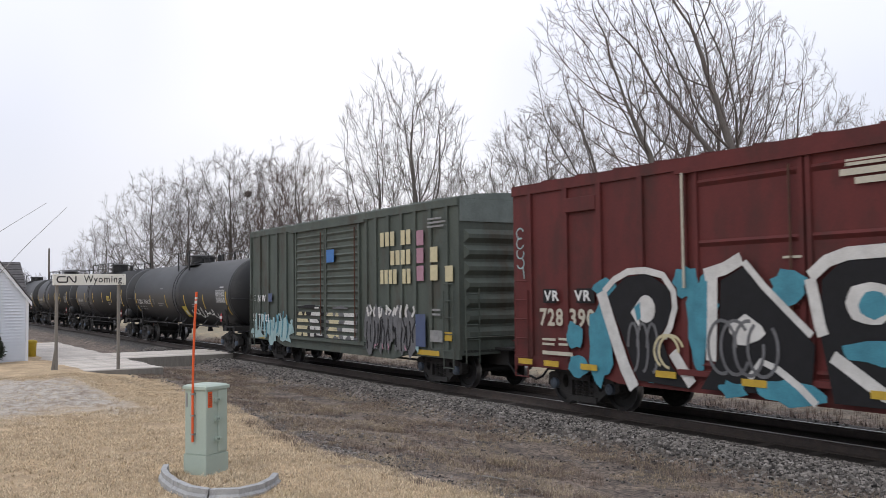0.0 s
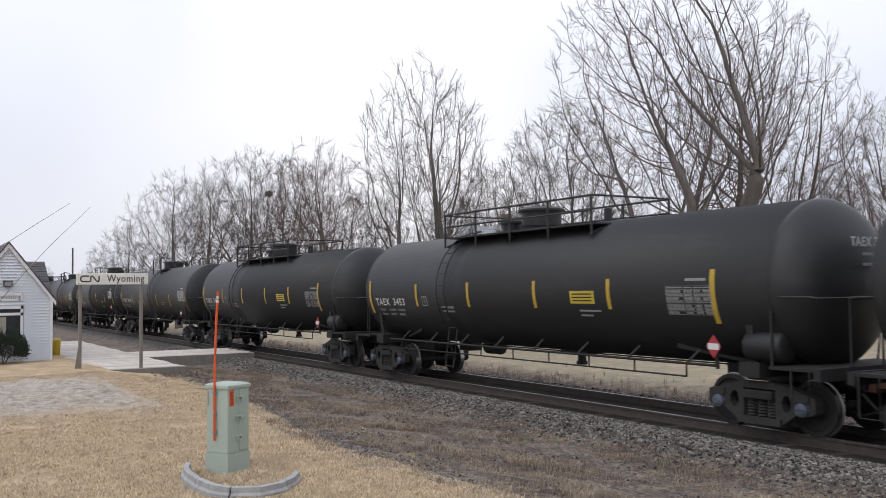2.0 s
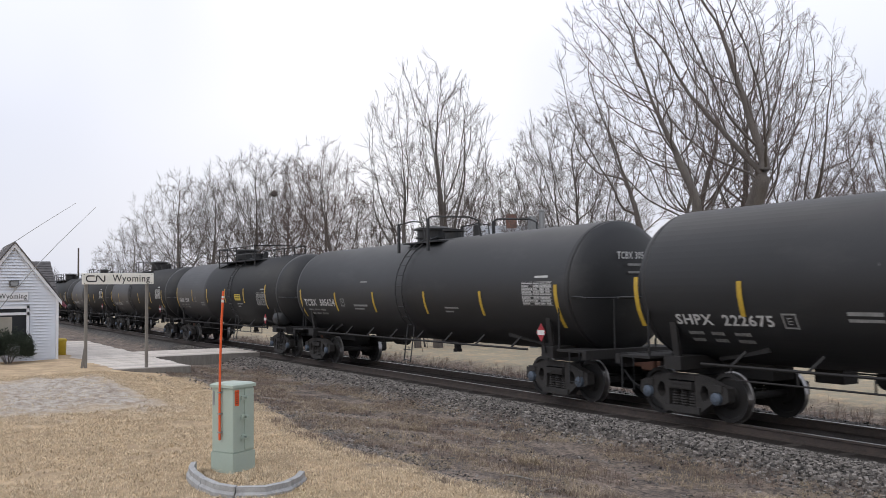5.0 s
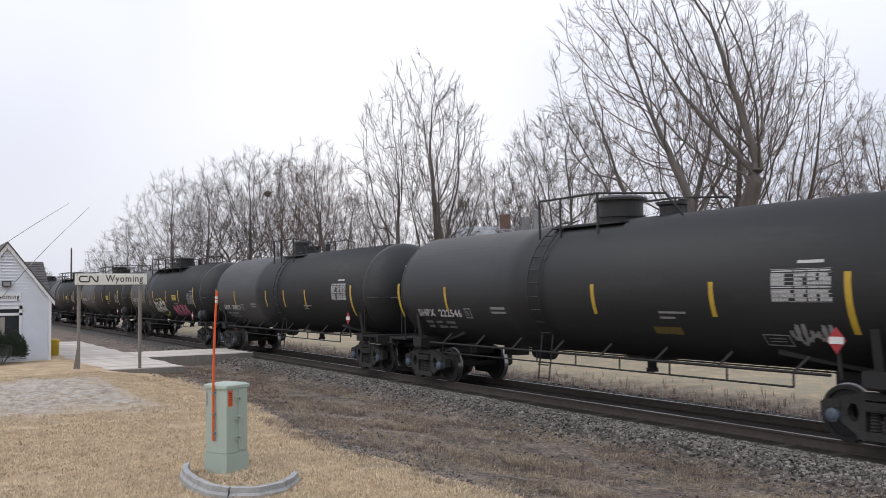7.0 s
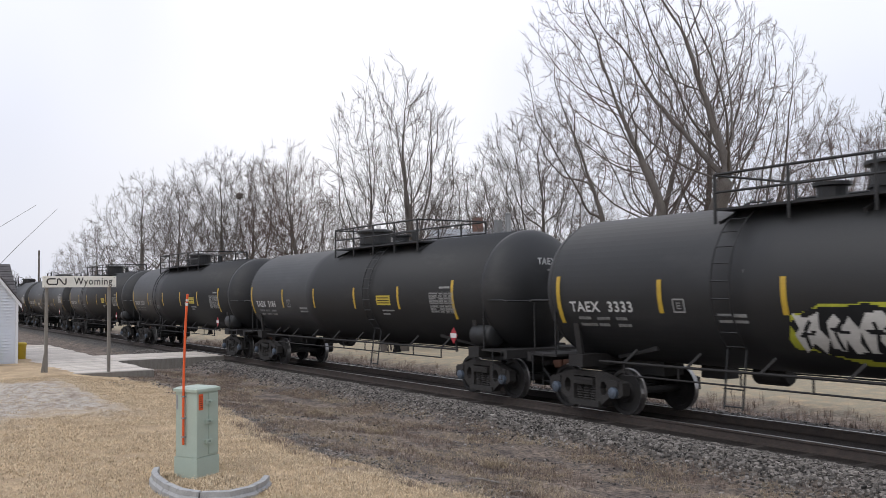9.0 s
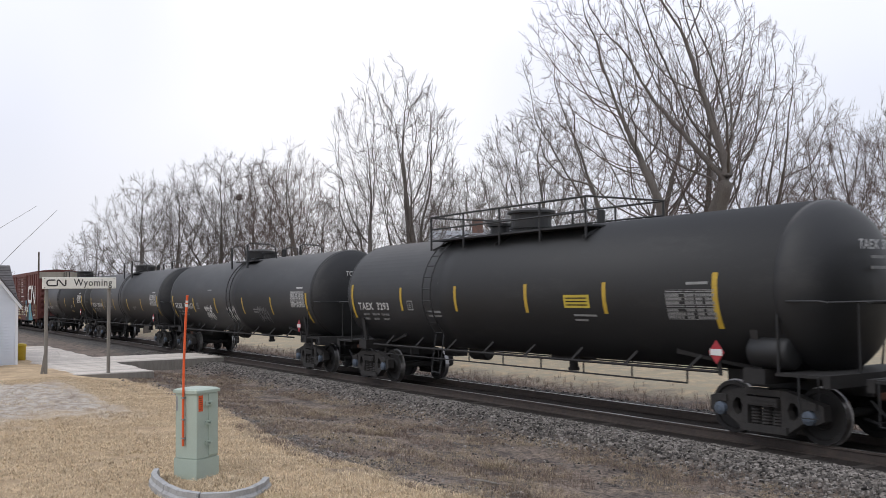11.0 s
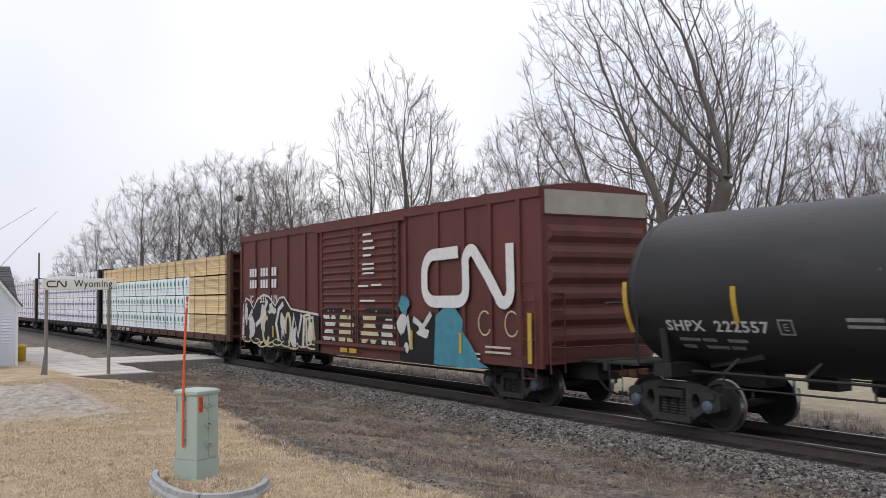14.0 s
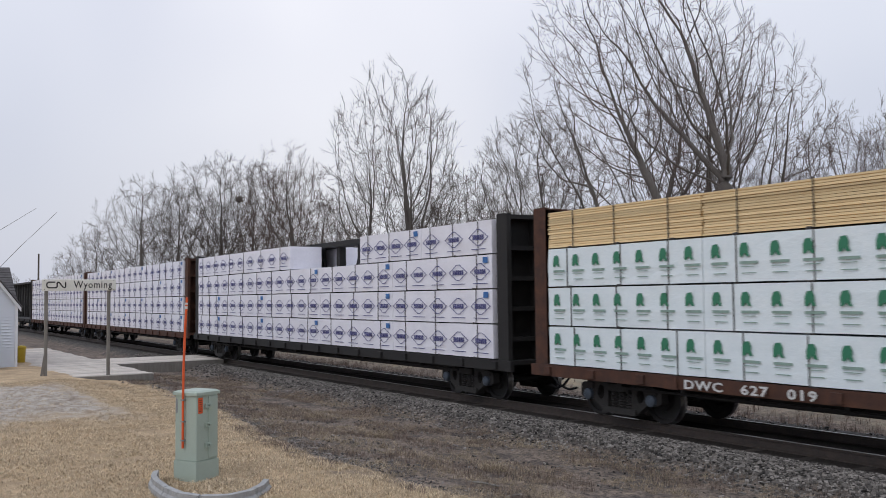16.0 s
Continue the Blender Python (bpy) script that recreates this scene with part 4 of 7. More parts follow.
def flank_field(bm, pts, lift):
    """A filled outline on the flank, laid on in narrow slices."""
    zs = [b for a, b in pts]
    n = max(2, int((max(zs) - min(zs)) / 0.03))
    step = (max(zs) - min(zs)) / n
    for i in range(n):
        z = min(zs) + (i + 0.5) * step
        cuts = []
        for (a, b), (c, d) in zip(pts, pts[1:] + pts[:1]):
            if (b > z) != (d > z):
                cuts.append(a + (c - a) * (z - b) / (d - b))
        cuts.sort()
        for u, v in zip(cuts[::2], cuts[1::2]):
            flank_box(bm, u, v, z - step / 2, z + step / 2, lift)


def flank_stroke(bm, pts, w, lift):
    for (a, b), (c, d) in zip(pts, pts[1:]):
        t = Vector((c - a, d - b))
        if t.length < 1e-4:
            continue
        nrm = Vector((-t.y, t.x)).normalized() * w / 2
        flank_field(bm, [(a + nrm.x, b + nrm.y), (c + nrm.x, d + nrm.y), (c - nrm.x, d - nrm.y), (a - nrm.x, b - nrm.y)], lift)


def tank_piece(car, x0, x1, z0, z1, outline, fill, ink, seed):
    """Bubble letters: a coloured halo, a filled body and dark inner lines."""
    rnd = random.Random(seed)
    bm = bmesh.new()
    n = 4
    w = (x1 - x0) / n
    if outline:
        flank_field(bm, blob(rnd, (x0 + x1) / 2, (z0 + z1) / 2, (x1 - x0) * 0.60, (z1 - z0) * 0.66, 22, 0.14), 0.007)
        part("spray_painting", bm, M[outline], car, "spray-painted halo")
        bm = bmesh.new()
        flank_field(bm, blob(rnd, (x0 + x1) / 2, (z0 + z1) / 2, (x1 - x0) * 0.54, (z1 - z0) * 0.58, 22, 0.10), 0.009)
        part("spray_painting", bm, M["black"], car, "black spray-painted ground")
        bm = bmesh.new()
    for i in range(n):
        a = x0 + i * w
        flank_field(bm, bubble(a, z0 + rnd.uniform(0, 0.1), z1 - rnd.uniform(0, 0.1), w * 1.02, "pqrt"[(i + seed) % 4]), 0.011)
    part("spray_painting", bm, M[fill], car, "spray-painted letters too loose to read")
    bm = bmesh.new()
    for i in range(n):
        a = x0 + i * w
        flank_stroke(bm, [(a + w * 0.3, z0 + 0.1), (a + w * rnd.uniform(0.25, 0.5), (z0 + z1) / 2), (a + w * rnd.uniform(0.3, 0.7), z1 - 0.2)], 0.06, 0.013)
        flank_stroke(bm, [(a + w * 0.15, (z0 + z1) / 2 + rnd.uniform(-0.1, 0.1)), (a + w * 0.7, (z0 + z1) / 2 + rnd.uniform(-0.1, 0.1))], 0.05, 0.013)
    part("spray_painting", bm, M[ink], car, "dark spray-painted lines")


def tank_tag(car, x0, x1, z0, z1, colour, seed, w=0.05):
    """A quick one-colour scrawl."""
    rnd = random.Random(seed)
    bm = bmesh.new()
    pts = []
    n = 7
    for i in range(n * 8 + 1):
        s = i / (n * 8)
        pts.append((x0 + (x1 - x0) * s + 0.4 * (x1 - x0) / n * math.sin(s * n * 6.28 + 1.3), (z0 + z1) / 2 + (z1 - z0) / 2 * math.sin(s * n * 6.28) * (0.55 + 0.45 * math.sin(s * 11 + seed))))
    flank_stroke(bm, pts, w, 0.008)
    part("spray_painting", bm, M[colour], car, "hand-sprayed scrawl too loose to read")


# ---- boxcars ----
def boxcar(label, half, body_mat, roof_mat, roof_z, sill_z, door, posts, end_rows, name="boxcar", ribs=15):
    """A steel boxcar: side sheets, posts, sill, doors, ribbed ends, roof, ladders."""
    car = thing(name, label, "boxcar", "boxcars of the train")
    Y = 1.55
    for s in (-1, 1):
        bm = bmesh.new()
        box(bm, -half, half, s * Y - 0.03, s * Y + 0.03, sill_z + 0.2, roof_z - 0.12)
        part("side_sheet", bm, body_mat, car)
        bm = bmesh.new()
        box(bm, -half, half, s * Y - 0.075, s * Y + 0.075, roof_z - 0.22, roof_z - 0.03)
        part("top_chord", bm, body_mat, car)
        bm = bmesh.new()
        pts = [(-half, sill_z + 0.24), (-half, sill_z), (-half + 2.6, sill_z), (-half + 3.4, sill_z - 0.16), (half - 3.4, sill_z - 0.16), (half - 2.6, sill_z), (half, sill_z), (half, sill_z + 0.24)]
        plate(bm, pts, "y", s * Y - 0.05 if s < 0 else s * Y - 0.03, 0.08)
        part("side_sill", bm, body_mat, car)
        for x in posts:
            bm = bmesh.new()
            plate(bm, [(x - 0.07, sill_z + 0.22), (x + 0.07, sill_z + 0.22), (x + 0.07, roof_z - 0.2), (x - 0.07, roof_z - 0.2)], "y", s * (Y + 0.03) - (0.06 if s < 0 else 0), 0.06)
            part("side_post", bm, body_mat, car)
    # doors on the near side and the far side
    for s in (-1, 1):
        for (x0, x1) in door:
            bm = bmesh.new()
            y0 = -(Y + 0.07)
            box(bm, x0, x1, y0, y0 + 0.04, sill_z + 0.24, roof_z - 0.28)
            n, rib_spots = ribs, []
            zz0, zz1 = sill_z + 0.34, roof_z - 0.5
            for i in range(n):
                z = zz0 + (zz1 - zz0) * i / (n - 1)
                rib_spots.append(z)
            box(bm, x0, x0 + 0.09, y0 - 0.04, y0, sill_z + 0.24, roof_z - 0.28)
            box(bm, x1 - 0.09, x1, y0 - 0.04, y0, sill_z + 0.24, roof_z - 0.28)
            if s > 0:
                bmesh.ops.scale(bm, vec=(1, -1, 1), verts=bm.verts)
            d = part("door", bm, body_mat, car, "ribbed sliding door")
            bm = bmesh.new()
            v = [bm.verts.new(c) for c in ((x0 + 0.08, -s * y0, -0.07), (x1 - 0.08, -s * y0, -0.07), (x1 - 0.12, -s * (y0 - 0.05), 0), (x0 + 0.12, -s * (y0 - 0.05), 0), (x0 + 0.08, -s * y0, 0.05), (x1 - 0.08, -s * y0, 0.05))]
            for q in ((0, 1, 2, 3), (3, 2, 5, 4), (0, 3, 4), (1, 5, 2)):
                bm.faces.new([v[k] for k in q])
            rib = mesh_of("rib", bm)
            for z in rib_spots:
                part("rib", rib, body_mat, d).location = (0, 0, z)
            bm = bmesh.new()
            pipe(bm, [(x1 - 0.22, s * (Y + 0.15), sill_z + 0.35), (x1 - 0.22, s * (Y + 0.15), roof_z - 0.4)], 0.02, 6)
            part("lock_rod", bm, M["rust"] if "red" in label else body_mat, d)
        bm = bmesh.new()
        a, b = min(p[0] for p in door) - 0.4, max(p[1] for p in door) + 0.4
        yy = s * (Y + 0.10)
        box(bm, a, b, yy - 0.05, yy + 0.05, roof_z - 0.30, roof_z - 0.20)
        part("door_track", bm, body_mat, car)
        bm = bmesh.new()
        box(bm, a, b, yy - 0.06, yy + 0.06, sill_z + 0.14, sill_z + 0.24)
        part("door_track", bm, body_mat, car)
    # roof with cross seams
    bm = bmesh.new()
    prof = [(-Y - 0.06, roof_z - 0.05), (-Y - 0.06, roof_z), (-0.9, roof_z + 0.10), (0, roof_z + 0.16), (0.9, roof_z + 0.10), (Y + 0.06, roof_z), (Y + 0.06, roof_z - 0.05)]
    plate(bm, prof, "x", -half, 2 * half)
    n = round(2 * half / 1.1)
    for i in range(1, n):
        x = -half + 2 * half * i / n
        plate(bm, [(a, b + 0.03) for a, b in prof[1:6]] + [(a, b - 0.02) for a, b in prof[5:0:-1]], "x", x - 0.04, 0.08)
    part("roof", bm, roof_mat, car)
    # ends
    for e in (-1, 1):
        bm = bmesh.new()
        box(bm, min(e * half, e * (half - 0.05)), max(e * half, e * (half - 0.05)), -Y, Y, sill_z + 0.1, roof_z - 0.03)
        for i in range(end_rows):
            z0 = sill_z + 0.45 + (roof_z - 0.75 - sill_z - 0.45) * i / end_rows
            h = (roof_z - sill_z - 1.2) / end_rows
            xx = e * half
            v = [bm.verts.new(c) for c in ((xx, -Y + 0.12, z0), (xx, Y - 0.12, z0), (xx + e * 0.08, Y - 0.22, z0 + h * 0.30), (xx + e * 0.08, -Y + 0.22, z0 + h * 0.30), (xx + e * 0.08, Y - 0.22, z0 + h * 0.55), (xx + e * 0.08, -Y + 0.22, z0 + h * 0.55), (xx, Y - 0.12, z0 + h * 0.85), (xx, -Y + 0.12, z0 + h * 0.85))]
            for q in ((0, 1, 2, 3), (3, 2, 4, 5), (5, 4, 6, 7), (0, 3, 5, 7), (1, 6, 4, 2)):
                bm.faces.new([v[k] for k in q])
        part("end_wall", bm, body_mat, car, "corrugated steel end")
        bm = bmesh.new()
        box(bm, min(e * (half + 0.005), e * (half + 0.03)), max(e * (half + 0.005), e * (half + 0.03)), -Y, Y, roof_z - 0.62, roof_z - 0.05)
        part("end_top_sheet", bm, roof_mat, car)
        bm = bmesh.new()
        for y in (-1.45, -1.05):
            pipe(bm, [(e * (half + 0.10), y, sill_z - 0.1), (e * (half + 0.10), y, 2.55)], 0.018, 5)
        for i in range(5):
            z = sill_z + 0.1 + i * 0.38
            pipe(bm, [(e * (half + 0.10), -1.45, z), (e * (half + 0.10), -1.05, z)], 0.014, 5)
        pipe(bm, [(e * (half + 0.2), -1.5, 1.35), (e * (half + 0.25), 0.4, 1.35), (e * (half + 0.25), 1.2, 1.3)], 0.016, 5)
        part("end_ladder", bm, body_mat, car)
        bm = bmesh.new()
        for x in (e * (half - 0.14), e * (half - 0.60)):
            pipe(bm, [(x, -Y - 0.12, sill_z - 0.25), (x, -Y - 0.12, 2.50)], 0.018, 5)
        for i in range(6):
            z = sill_z - 0.22 + i * 0.42
            pipe(bm, [(e * (half - 0.14), -Y - 0.12, z), (e * (half - 0.60), -Y - 0.12, z)], 0.014, 5)
        part("side_ladder", bm, body_mat, car)
        bm = bmesh.new()
        box(bm, min(e * (half + 0.05), e * (half + 0.75)), max(e * (half + 0.05), e * (half + 0.75)), -0.55, 0.55, 1.02, 1.07)
        box(bm, min(e * (half - 1.2), e * (half + 0.35)), max(e * (half - 1.2), e * (half + 0.35)), -0.35, 0.35, 0.62, 0.98)
        part("crossover_step", bm, M["under"], car)
        add_coupler(car, e * (half + 0.3), e)
        add_truck(car, e * (half - 1.75))
    bm = bmesh.new()
    box(bm, -half, half, -1.45, 1.45, sill_z + 0.16, sill_z + 0.22)
    box(bm, -half, half, -0.3, 0.3, 0.60, sill_z + 0.16)
    for i in range(9):
        x = -half + 2 + (2 * half - 4) * i / 8
        box(bm, x - 0.05, x + 0.05, -1.4, 1.4, 0.78, sill_z + 0.17)
    pipe(bm, [(-half + 2, -1.1, 0.62), (half - 2, -1.1, 0.62)], 0.03, 6)
    part("underframe", bm, M["under"], car)
    return car


def paint_field(car, colour, polys, at, label="spray-painted lettering too loose to read"):
    bm = bmesh.new()
    for i, p in enumerate(polys):
        plate(bm, p, "y", at - 0.0007 * (i % 5), 0.003)
    return part("spray_painting", bm, M[colour], car, label)


def paint_strokes(car, colour, strokes, w, at, label="spray-painted stroke"):
    bm = bmesh.new()
    for i, s in enumerate(strokes):
        ribbon(bm, s, w, at - 0.0007 * (i % 5))
    return part("spray_painting", bm, M[colour], car, label)


def arc(cx, cz, rx, rz, a0, a1, n=16):
    return [(cx + rx * math.cos(radians(a0 + (a1 - a0) * i / n)), cz + rz * math.sin(radians(a0 + (a1 - a0) * i / n))) for i in range(n + 1)]


def blob(rnd, cx, cz, rx, rz, n=18, rough=0.25):
    return [(cx + rx * k * math.cos(a), cz + rz * k * math.sin(a)) for a, k in ((2 * math.pi * i / n, 1 + rnd.uniform(-rough, rough)) for i in range(n))]


def rib_paint(car, half, sill_z, roof_z, ribs, x0, x1, shapes):
    """Spray paint that caught the crests of a door's ribs: outlines (colour, points) cut by each rib."""
    for n, (colour, pts) in enumerate(shapes):
        bm = bmesh.new()
        y = -1.676 - 0.001 * n
        for i in range(ribs):
            z = sill_z + 0.34 + (roof_z - 0.84 - sill_z) * i / (ribs - 1)
            for dz, h in ((-0.045, 0.05), (0.0, 0.035), (0.03, 0.025)):
                cuts = sorted(a + (c - a) * (z + dz - b) / (d - b) for (a, b), (c, d) in zip(pts, pts[1:] + pts[:1]) if (b > z + dz) != (d > z + dz))
                for u, v in zip(cuts[::2], cuts[1::2]):
                    u, v = max(u, x0), min(v, x1)
                    if v > u:
                        box(bm, u - half, v - half, y, y + 0.004, z + dz - h / 2, z + dz + h / 2)
        if len(bm.verts):
            tagged(part("spray_painting", bm, M[colour], car, "spray paint broken up by the door ribs"), kind="stuff")
        else:
            bm.free()


def bubble(x, z0, z1, w, kind):
    """Outline of a fat spray-painted form."""
    h = z1 - z0
    forms = {
        "p": [(0, 0.1), (0.1, 0.8), (0.35, 1), (0.6, 0.75), (0.75, 0.95), (1, 0.6), (0.85, 0.3), (0.95, 0.05), (0.6, 0), (0.5, 0.35), (0.35, 0.05)],
        "q": [(0.05, 0), (0, 0.6), (0.25, 0.95), (0.7, 1), (0.95, 0.7), (0.6, 0.62), (0.9, 0.4), (1, 0.1), (0.55, 0.12), (0.4, 0.4), (0.3, 0)],
        "r": [(0, 0.25), (0.3, 0.5), (0.05, 0.85), (0.45, 1), (0.55, 0.7), (0.8, 1), (1, 0.7), (0.75, 0.45), (0.95, 0.1), (0.6, 0.2), (0.35, 0)],
        "t": [(0.1, 0), (0, 0.45), (0.2, 0.6), (0.1, 0.95), (0.5, 0.85), (0.9, 1), (0.8, 0.6), (1, 0.35), (0.7, 0), (0.5, 0.25)],
    }
    return [(x + a * w, z0 + b * h) for a, b in forms[kind]]


# ---- centre-beam lumber cars ----
def centerbeam(label, half, steel, posts=True):
    car = thing("centerbeam_car", label, "flatcar", "lumber cars of the train")
    bm = bmesh.new()
    box(bm, -half - 0.6, half + 0.6, -1.42, 1.42, 0.92, 1.02)
    part("deck", bm, steel, car)
    for s in (-1, 1):
        bm = bmesh.new()
        box(bm, -half - 0.6, half + 0.6, s * 1.45 - 0.05, s * 1.45 + 0.05, 0.78, 1.02)
        for i in range(17):
            x = -half + 2 * half * i / 16
            box(bm, x - 0.10, x + 0.10, s * 1.53 - 0.03, s * 1.53 + 0.03, 0.82, 0.98)
        part("side_sill", bm, steel, car)
    bm = bmesh.new()
    for i in range(15):
        x = -half + 2 * half * i / 14
        box(bm, x - 0.12, x + 0.12, -0.12, 0.12, 1.02, 4.25)
    box(bm, -half, half, -0.30, 0.30, 4.25, 4.42)
    for i in range(14):
        x0, x1 = -half + 2 * half * i / 14, -half + 2 * half * (i + 1) / 14
        if i % 2:
            beam(bm, (x0, 0, 1.1), (x1, 0, 4.2), 0.10, 0.12)
        else:
            beam(bm, (x0, 0, 4.2), (x1, 0, 1.1), 0.10, 0.12)
    part("center_beam", bm, steel, car)
    bm = bmesh.new()
    box(bm, -half + 2, half - 2, -0.45, 0.45, 0.50, 0.92)
    for i in range(12):
        x = -half + 2 + (2 * half - 4) * i / 11
        box(bm, x - 0.05, x + 0.05, -1.35, 1.35, 0.70, 0.92)
    pipe(bm, [(-half + 2, -1.2, 0.66), (half - 2, -1.2, 0.66)], 0.03, 6)
    part("underframe", bm, M["under"], car)
    for e in (-1, 1):
        bm = bmesh.new()
        x0 = e * (half + 0.08)
        box(bm, min(x0, x0 + e * 0.06), max(x0, x0 + e * 0.06), -1.45, 1.45, 1.02, 4.35)
        bh = part("bulkhead", bm, steel, car, "ribbed steel end bulkhead")
        for y in (-1.40, -0.5, 0.5, 1.40):
            bm = bmesh.new()
            box(bm, min(x0, x0 + e * 0.40), max(x0, x0 + e * 0.40), y - 0.06, y + 0.06, 1.02, 4.40)
            part("bulkhead_post", bm, steel, bh)
        for z in (1.5, 2.2, 2.9, 3.6, 4.33):
            bm = bmesh.new()
            box(bm, min(x0, x0 + e * 0.34), max(x0, x0 + e * 0.34), -1.33, 1.33, z - 0.05, z + 0.05)
            part("bulkhead_rib", bm, steel, bh)
        add_coupler(car, e * (half + 0.6), e)
        add_truck(car, e * (half - 1.75))
    return car


SHARED = {}


def shared(name, fill):
    """One mesh for all alike pieces."""
    if name not in SHARED:
        m = bmesh.new()
        fill(m)
        SHARED[name] = mesh_of(name, m)
    return SHARED[name]


def leaf_emblem(m):
    plate(m, [(-0.10, 0.42), (-0.10, 0.56), (-0.06, 0.65), (0.04, 0.66), (0.08, 0.58), (0.07, 0.50), (0.11, 0.42), (0.04, 0.42), (0.0, 0.48), (-0.04, 0.42)], "y", 0, 0.004)


def print_lines(m):
    for (a, c, zz, h) in ((-0.10, 0.26, 0.30, 0.045), (-0.08, 0.20, 0.25, 0.012), (-0.06, 0.22, 0.14, 0.016)):
        box(m, a, c, 0, 0.006, zz, zz + h)


def lozenge_emblem(m):
    zc = 0.40
    hexa = [(-0.40, zc), (-0.06, zc + 0.19), (0.06, zc + 0.19), (0.40, zc), (0.06, zc - 0.19), (-0.06, zc - 0.19), (-0.40, zc)]
    for p, q in zip(hexa, hexa[1:]):
        ribbon(m, [p, q], 0.018, 0, 0.004)
    for c in range(6):
        box(m, -0.235 + c * 0.08, -0.18 + c * 0.08, 0, 0.004, zc - 0.06, zc + 0.06)
    box(m, -0.3, 0.3, 0, 0.004, 0.11, 0.128)


def lumber_load(label, half, layers, seed):
    """layers: from the deck up, runs of (x0, x1, kind) along the car."""
    load = thing("lumber_load", label, "lumber", "lumber loads on the train")
    rnd = random.Random(seed)
    z = 1.04
    for li, runs in enumerate(layers):
        zt = z + 0.80
        for (x0, x1, kind) in runs:
            for s in (-1, 1):
                y0, y1 = (-1.50, -0.32) if s < 0 else (0.32, 1.50)
                bm = bmesh.new()
                m = {"sawn": M["lumber"], "blue": M["wrapblue"], "white": M["wrapwhite"]}[kind]
                if kind == "sawn":
                    n = 16
                    for k in range(n):
                        a, c = z + 0.77 * k / n, z + 0.77 * (k + 1) / n
                        j = rnd.uniform(0.0, 0.022)
                        box(bm, x0 + 0.02 + rnd.uniform(-0.015, 0.02), x1 - 0.02 + rnd.uniform(-0.02, 0.015), y0 + j, y1 - j, a + 0.004, c - rnd.choice((0.004, 0.006, 0.012)))
                    box(bm, x0 + 0.05, x1 - 0.05, y0 + 0.045, y1 - 0.045, z + 0.004, z + 0.76)
                else:
                    box(bm, x0 + 0.008, x1 - 0.008, y0, y1, z + 0.004, zt - 0.008)
                    bmesh.ops.subdivide_edges(bm, edges=[e for e in bm.edges if abs(e.verts[0].co.x - e.verts[1].co.x) > 1], cuts=9)
                    bmesh.ops.subdivide_edges(bm, edges=[e for e in bm.edges if abs(e.verts[0].co.z - e.verts[1].co.z) > 0.5], cuts=4)
                    for v in bm.verts:
                        k = noise.noise((v.co.x * 1.6 + seed, v.co.z * 3 + li * 7, s * 5.0)) * 0.014
                        v.co.y += k
                        v.co.z += k * 0.5
                b = part("lumber_pack", bm, m, load, "" if kind == "sawn" else "lumber pack in printed plastic wrap")
                if kind == "sawn":
                    tagged(b, kind="stuff")
                if s > 0:
                    continue
                for k in range(3):
                    x = x0 + (x1 - x0) * (k + 0.5 + rnd.uniform(-0.1, 0.1)) / 3
                    o = part("strap", shared("strap", lambda m: box(m, -0.010, 0.010, -0.018, -0.006, -0.02, 0.79)), M["strap"], b)
                    o.location = (x, y0, z)
                    x = x0 + (x1 - x0) * (k + 0.5) / 3
                    o = part("dunnage", shared("dunnage", lambda m: box(m, -0.05, 0.05, 0, 1.18, -0.028, 0.018)), M["strap"], b)
                    o.location = (x, y0, z)
                if kind == "blue":
                    n = max(2, round((x1 - x0) / 0.64))
                    for k in range(n):
                        x = x0 + (x1 - x0) * (k + 0.5) / n
                        o = part("wrap_emblem", shared("leaf_emblem", leaf_emblem), M["wrapgreen"], b, "green printed emblem")
                        o.location = (x, y0 - 0.026, z)
                        o = part("wrap_print", shared("wrap_print", print_lines), M["printgrey"], b)
                        o.location = (x, y0 - 0.026, z)
                elif kind == "white":
                    n = max(2, round((x1 - x0) / 1.0))
                    for k in range(n):
                        o = part("wrap_emblem", shared("lozenge_emblem", lozenge_emblem), M["navy"], b, "navy printed lozenge emblem")
                        o.location = (x0 + (x1 - x0) * (k + 0.5) / n, y0 - 0.026, z)
                    if rnd.random() < 0.7:
                        bm = bmesh.new()
                        box(bm, x1 - 0.35, x1 - 0.15, y0 - 0.03, y0 - 0.022, zt - 0.20, zt - 0.06)
                        part("wrap_tag", bm, M["blue"], b, "blue printed square")
        z = zt + 0.02
    return load


def set_moving(ob, x):
    ob.matrix_basis = pose(x, 0, 0)
    MOVING.append((ob, x))
    return ob

# ---------------- the train ----------------
styles = {s: tank_car(s) for s in ("hoop", "deck", "rear", "plain", "mid")}
LABELS = {
    "hoop": "black tank car with tall hand hoop and yellow tape strips",
    "deck": "black tank car with long railed platform and yellow notice",
    "rear": "black tank car with ladder ahead of its railed platform",
    "mid": "dull black tank car with a ladder amidships and low railing",
    "plain": "dull black tank car with a low railing and side ladder",
}
CONSIST = (
    ("hoop", "TCBX 305615", 131.65), ("deck", "TAEX 3453", 114.08), ("deck", "TAEX 3459", 96.15), ("hoop", "TCBX 305626", 77.65),
    ("plain", "SHPX 222675", 60.05), ("hoop", "TCBX 305624", 42.0), ("rear", "TAEX 3324", 24.1), ("plain", "SHPX 222546", 6.3),
    ("mid", "SHPX 208023", -11.55), ("deck", "TAEX 3333", -29.55), ("rear", "TAEX 3186", -47.42), ("deck", "TAEX 3337", -65.2),
    ("deck", "TAEX 3293", -82.9), ("hoop", "TCBX 305613", -101.3), ("hoop", "TCBX 305566", -119.38), ("plain", "SHPX 222557", -136.82),
)
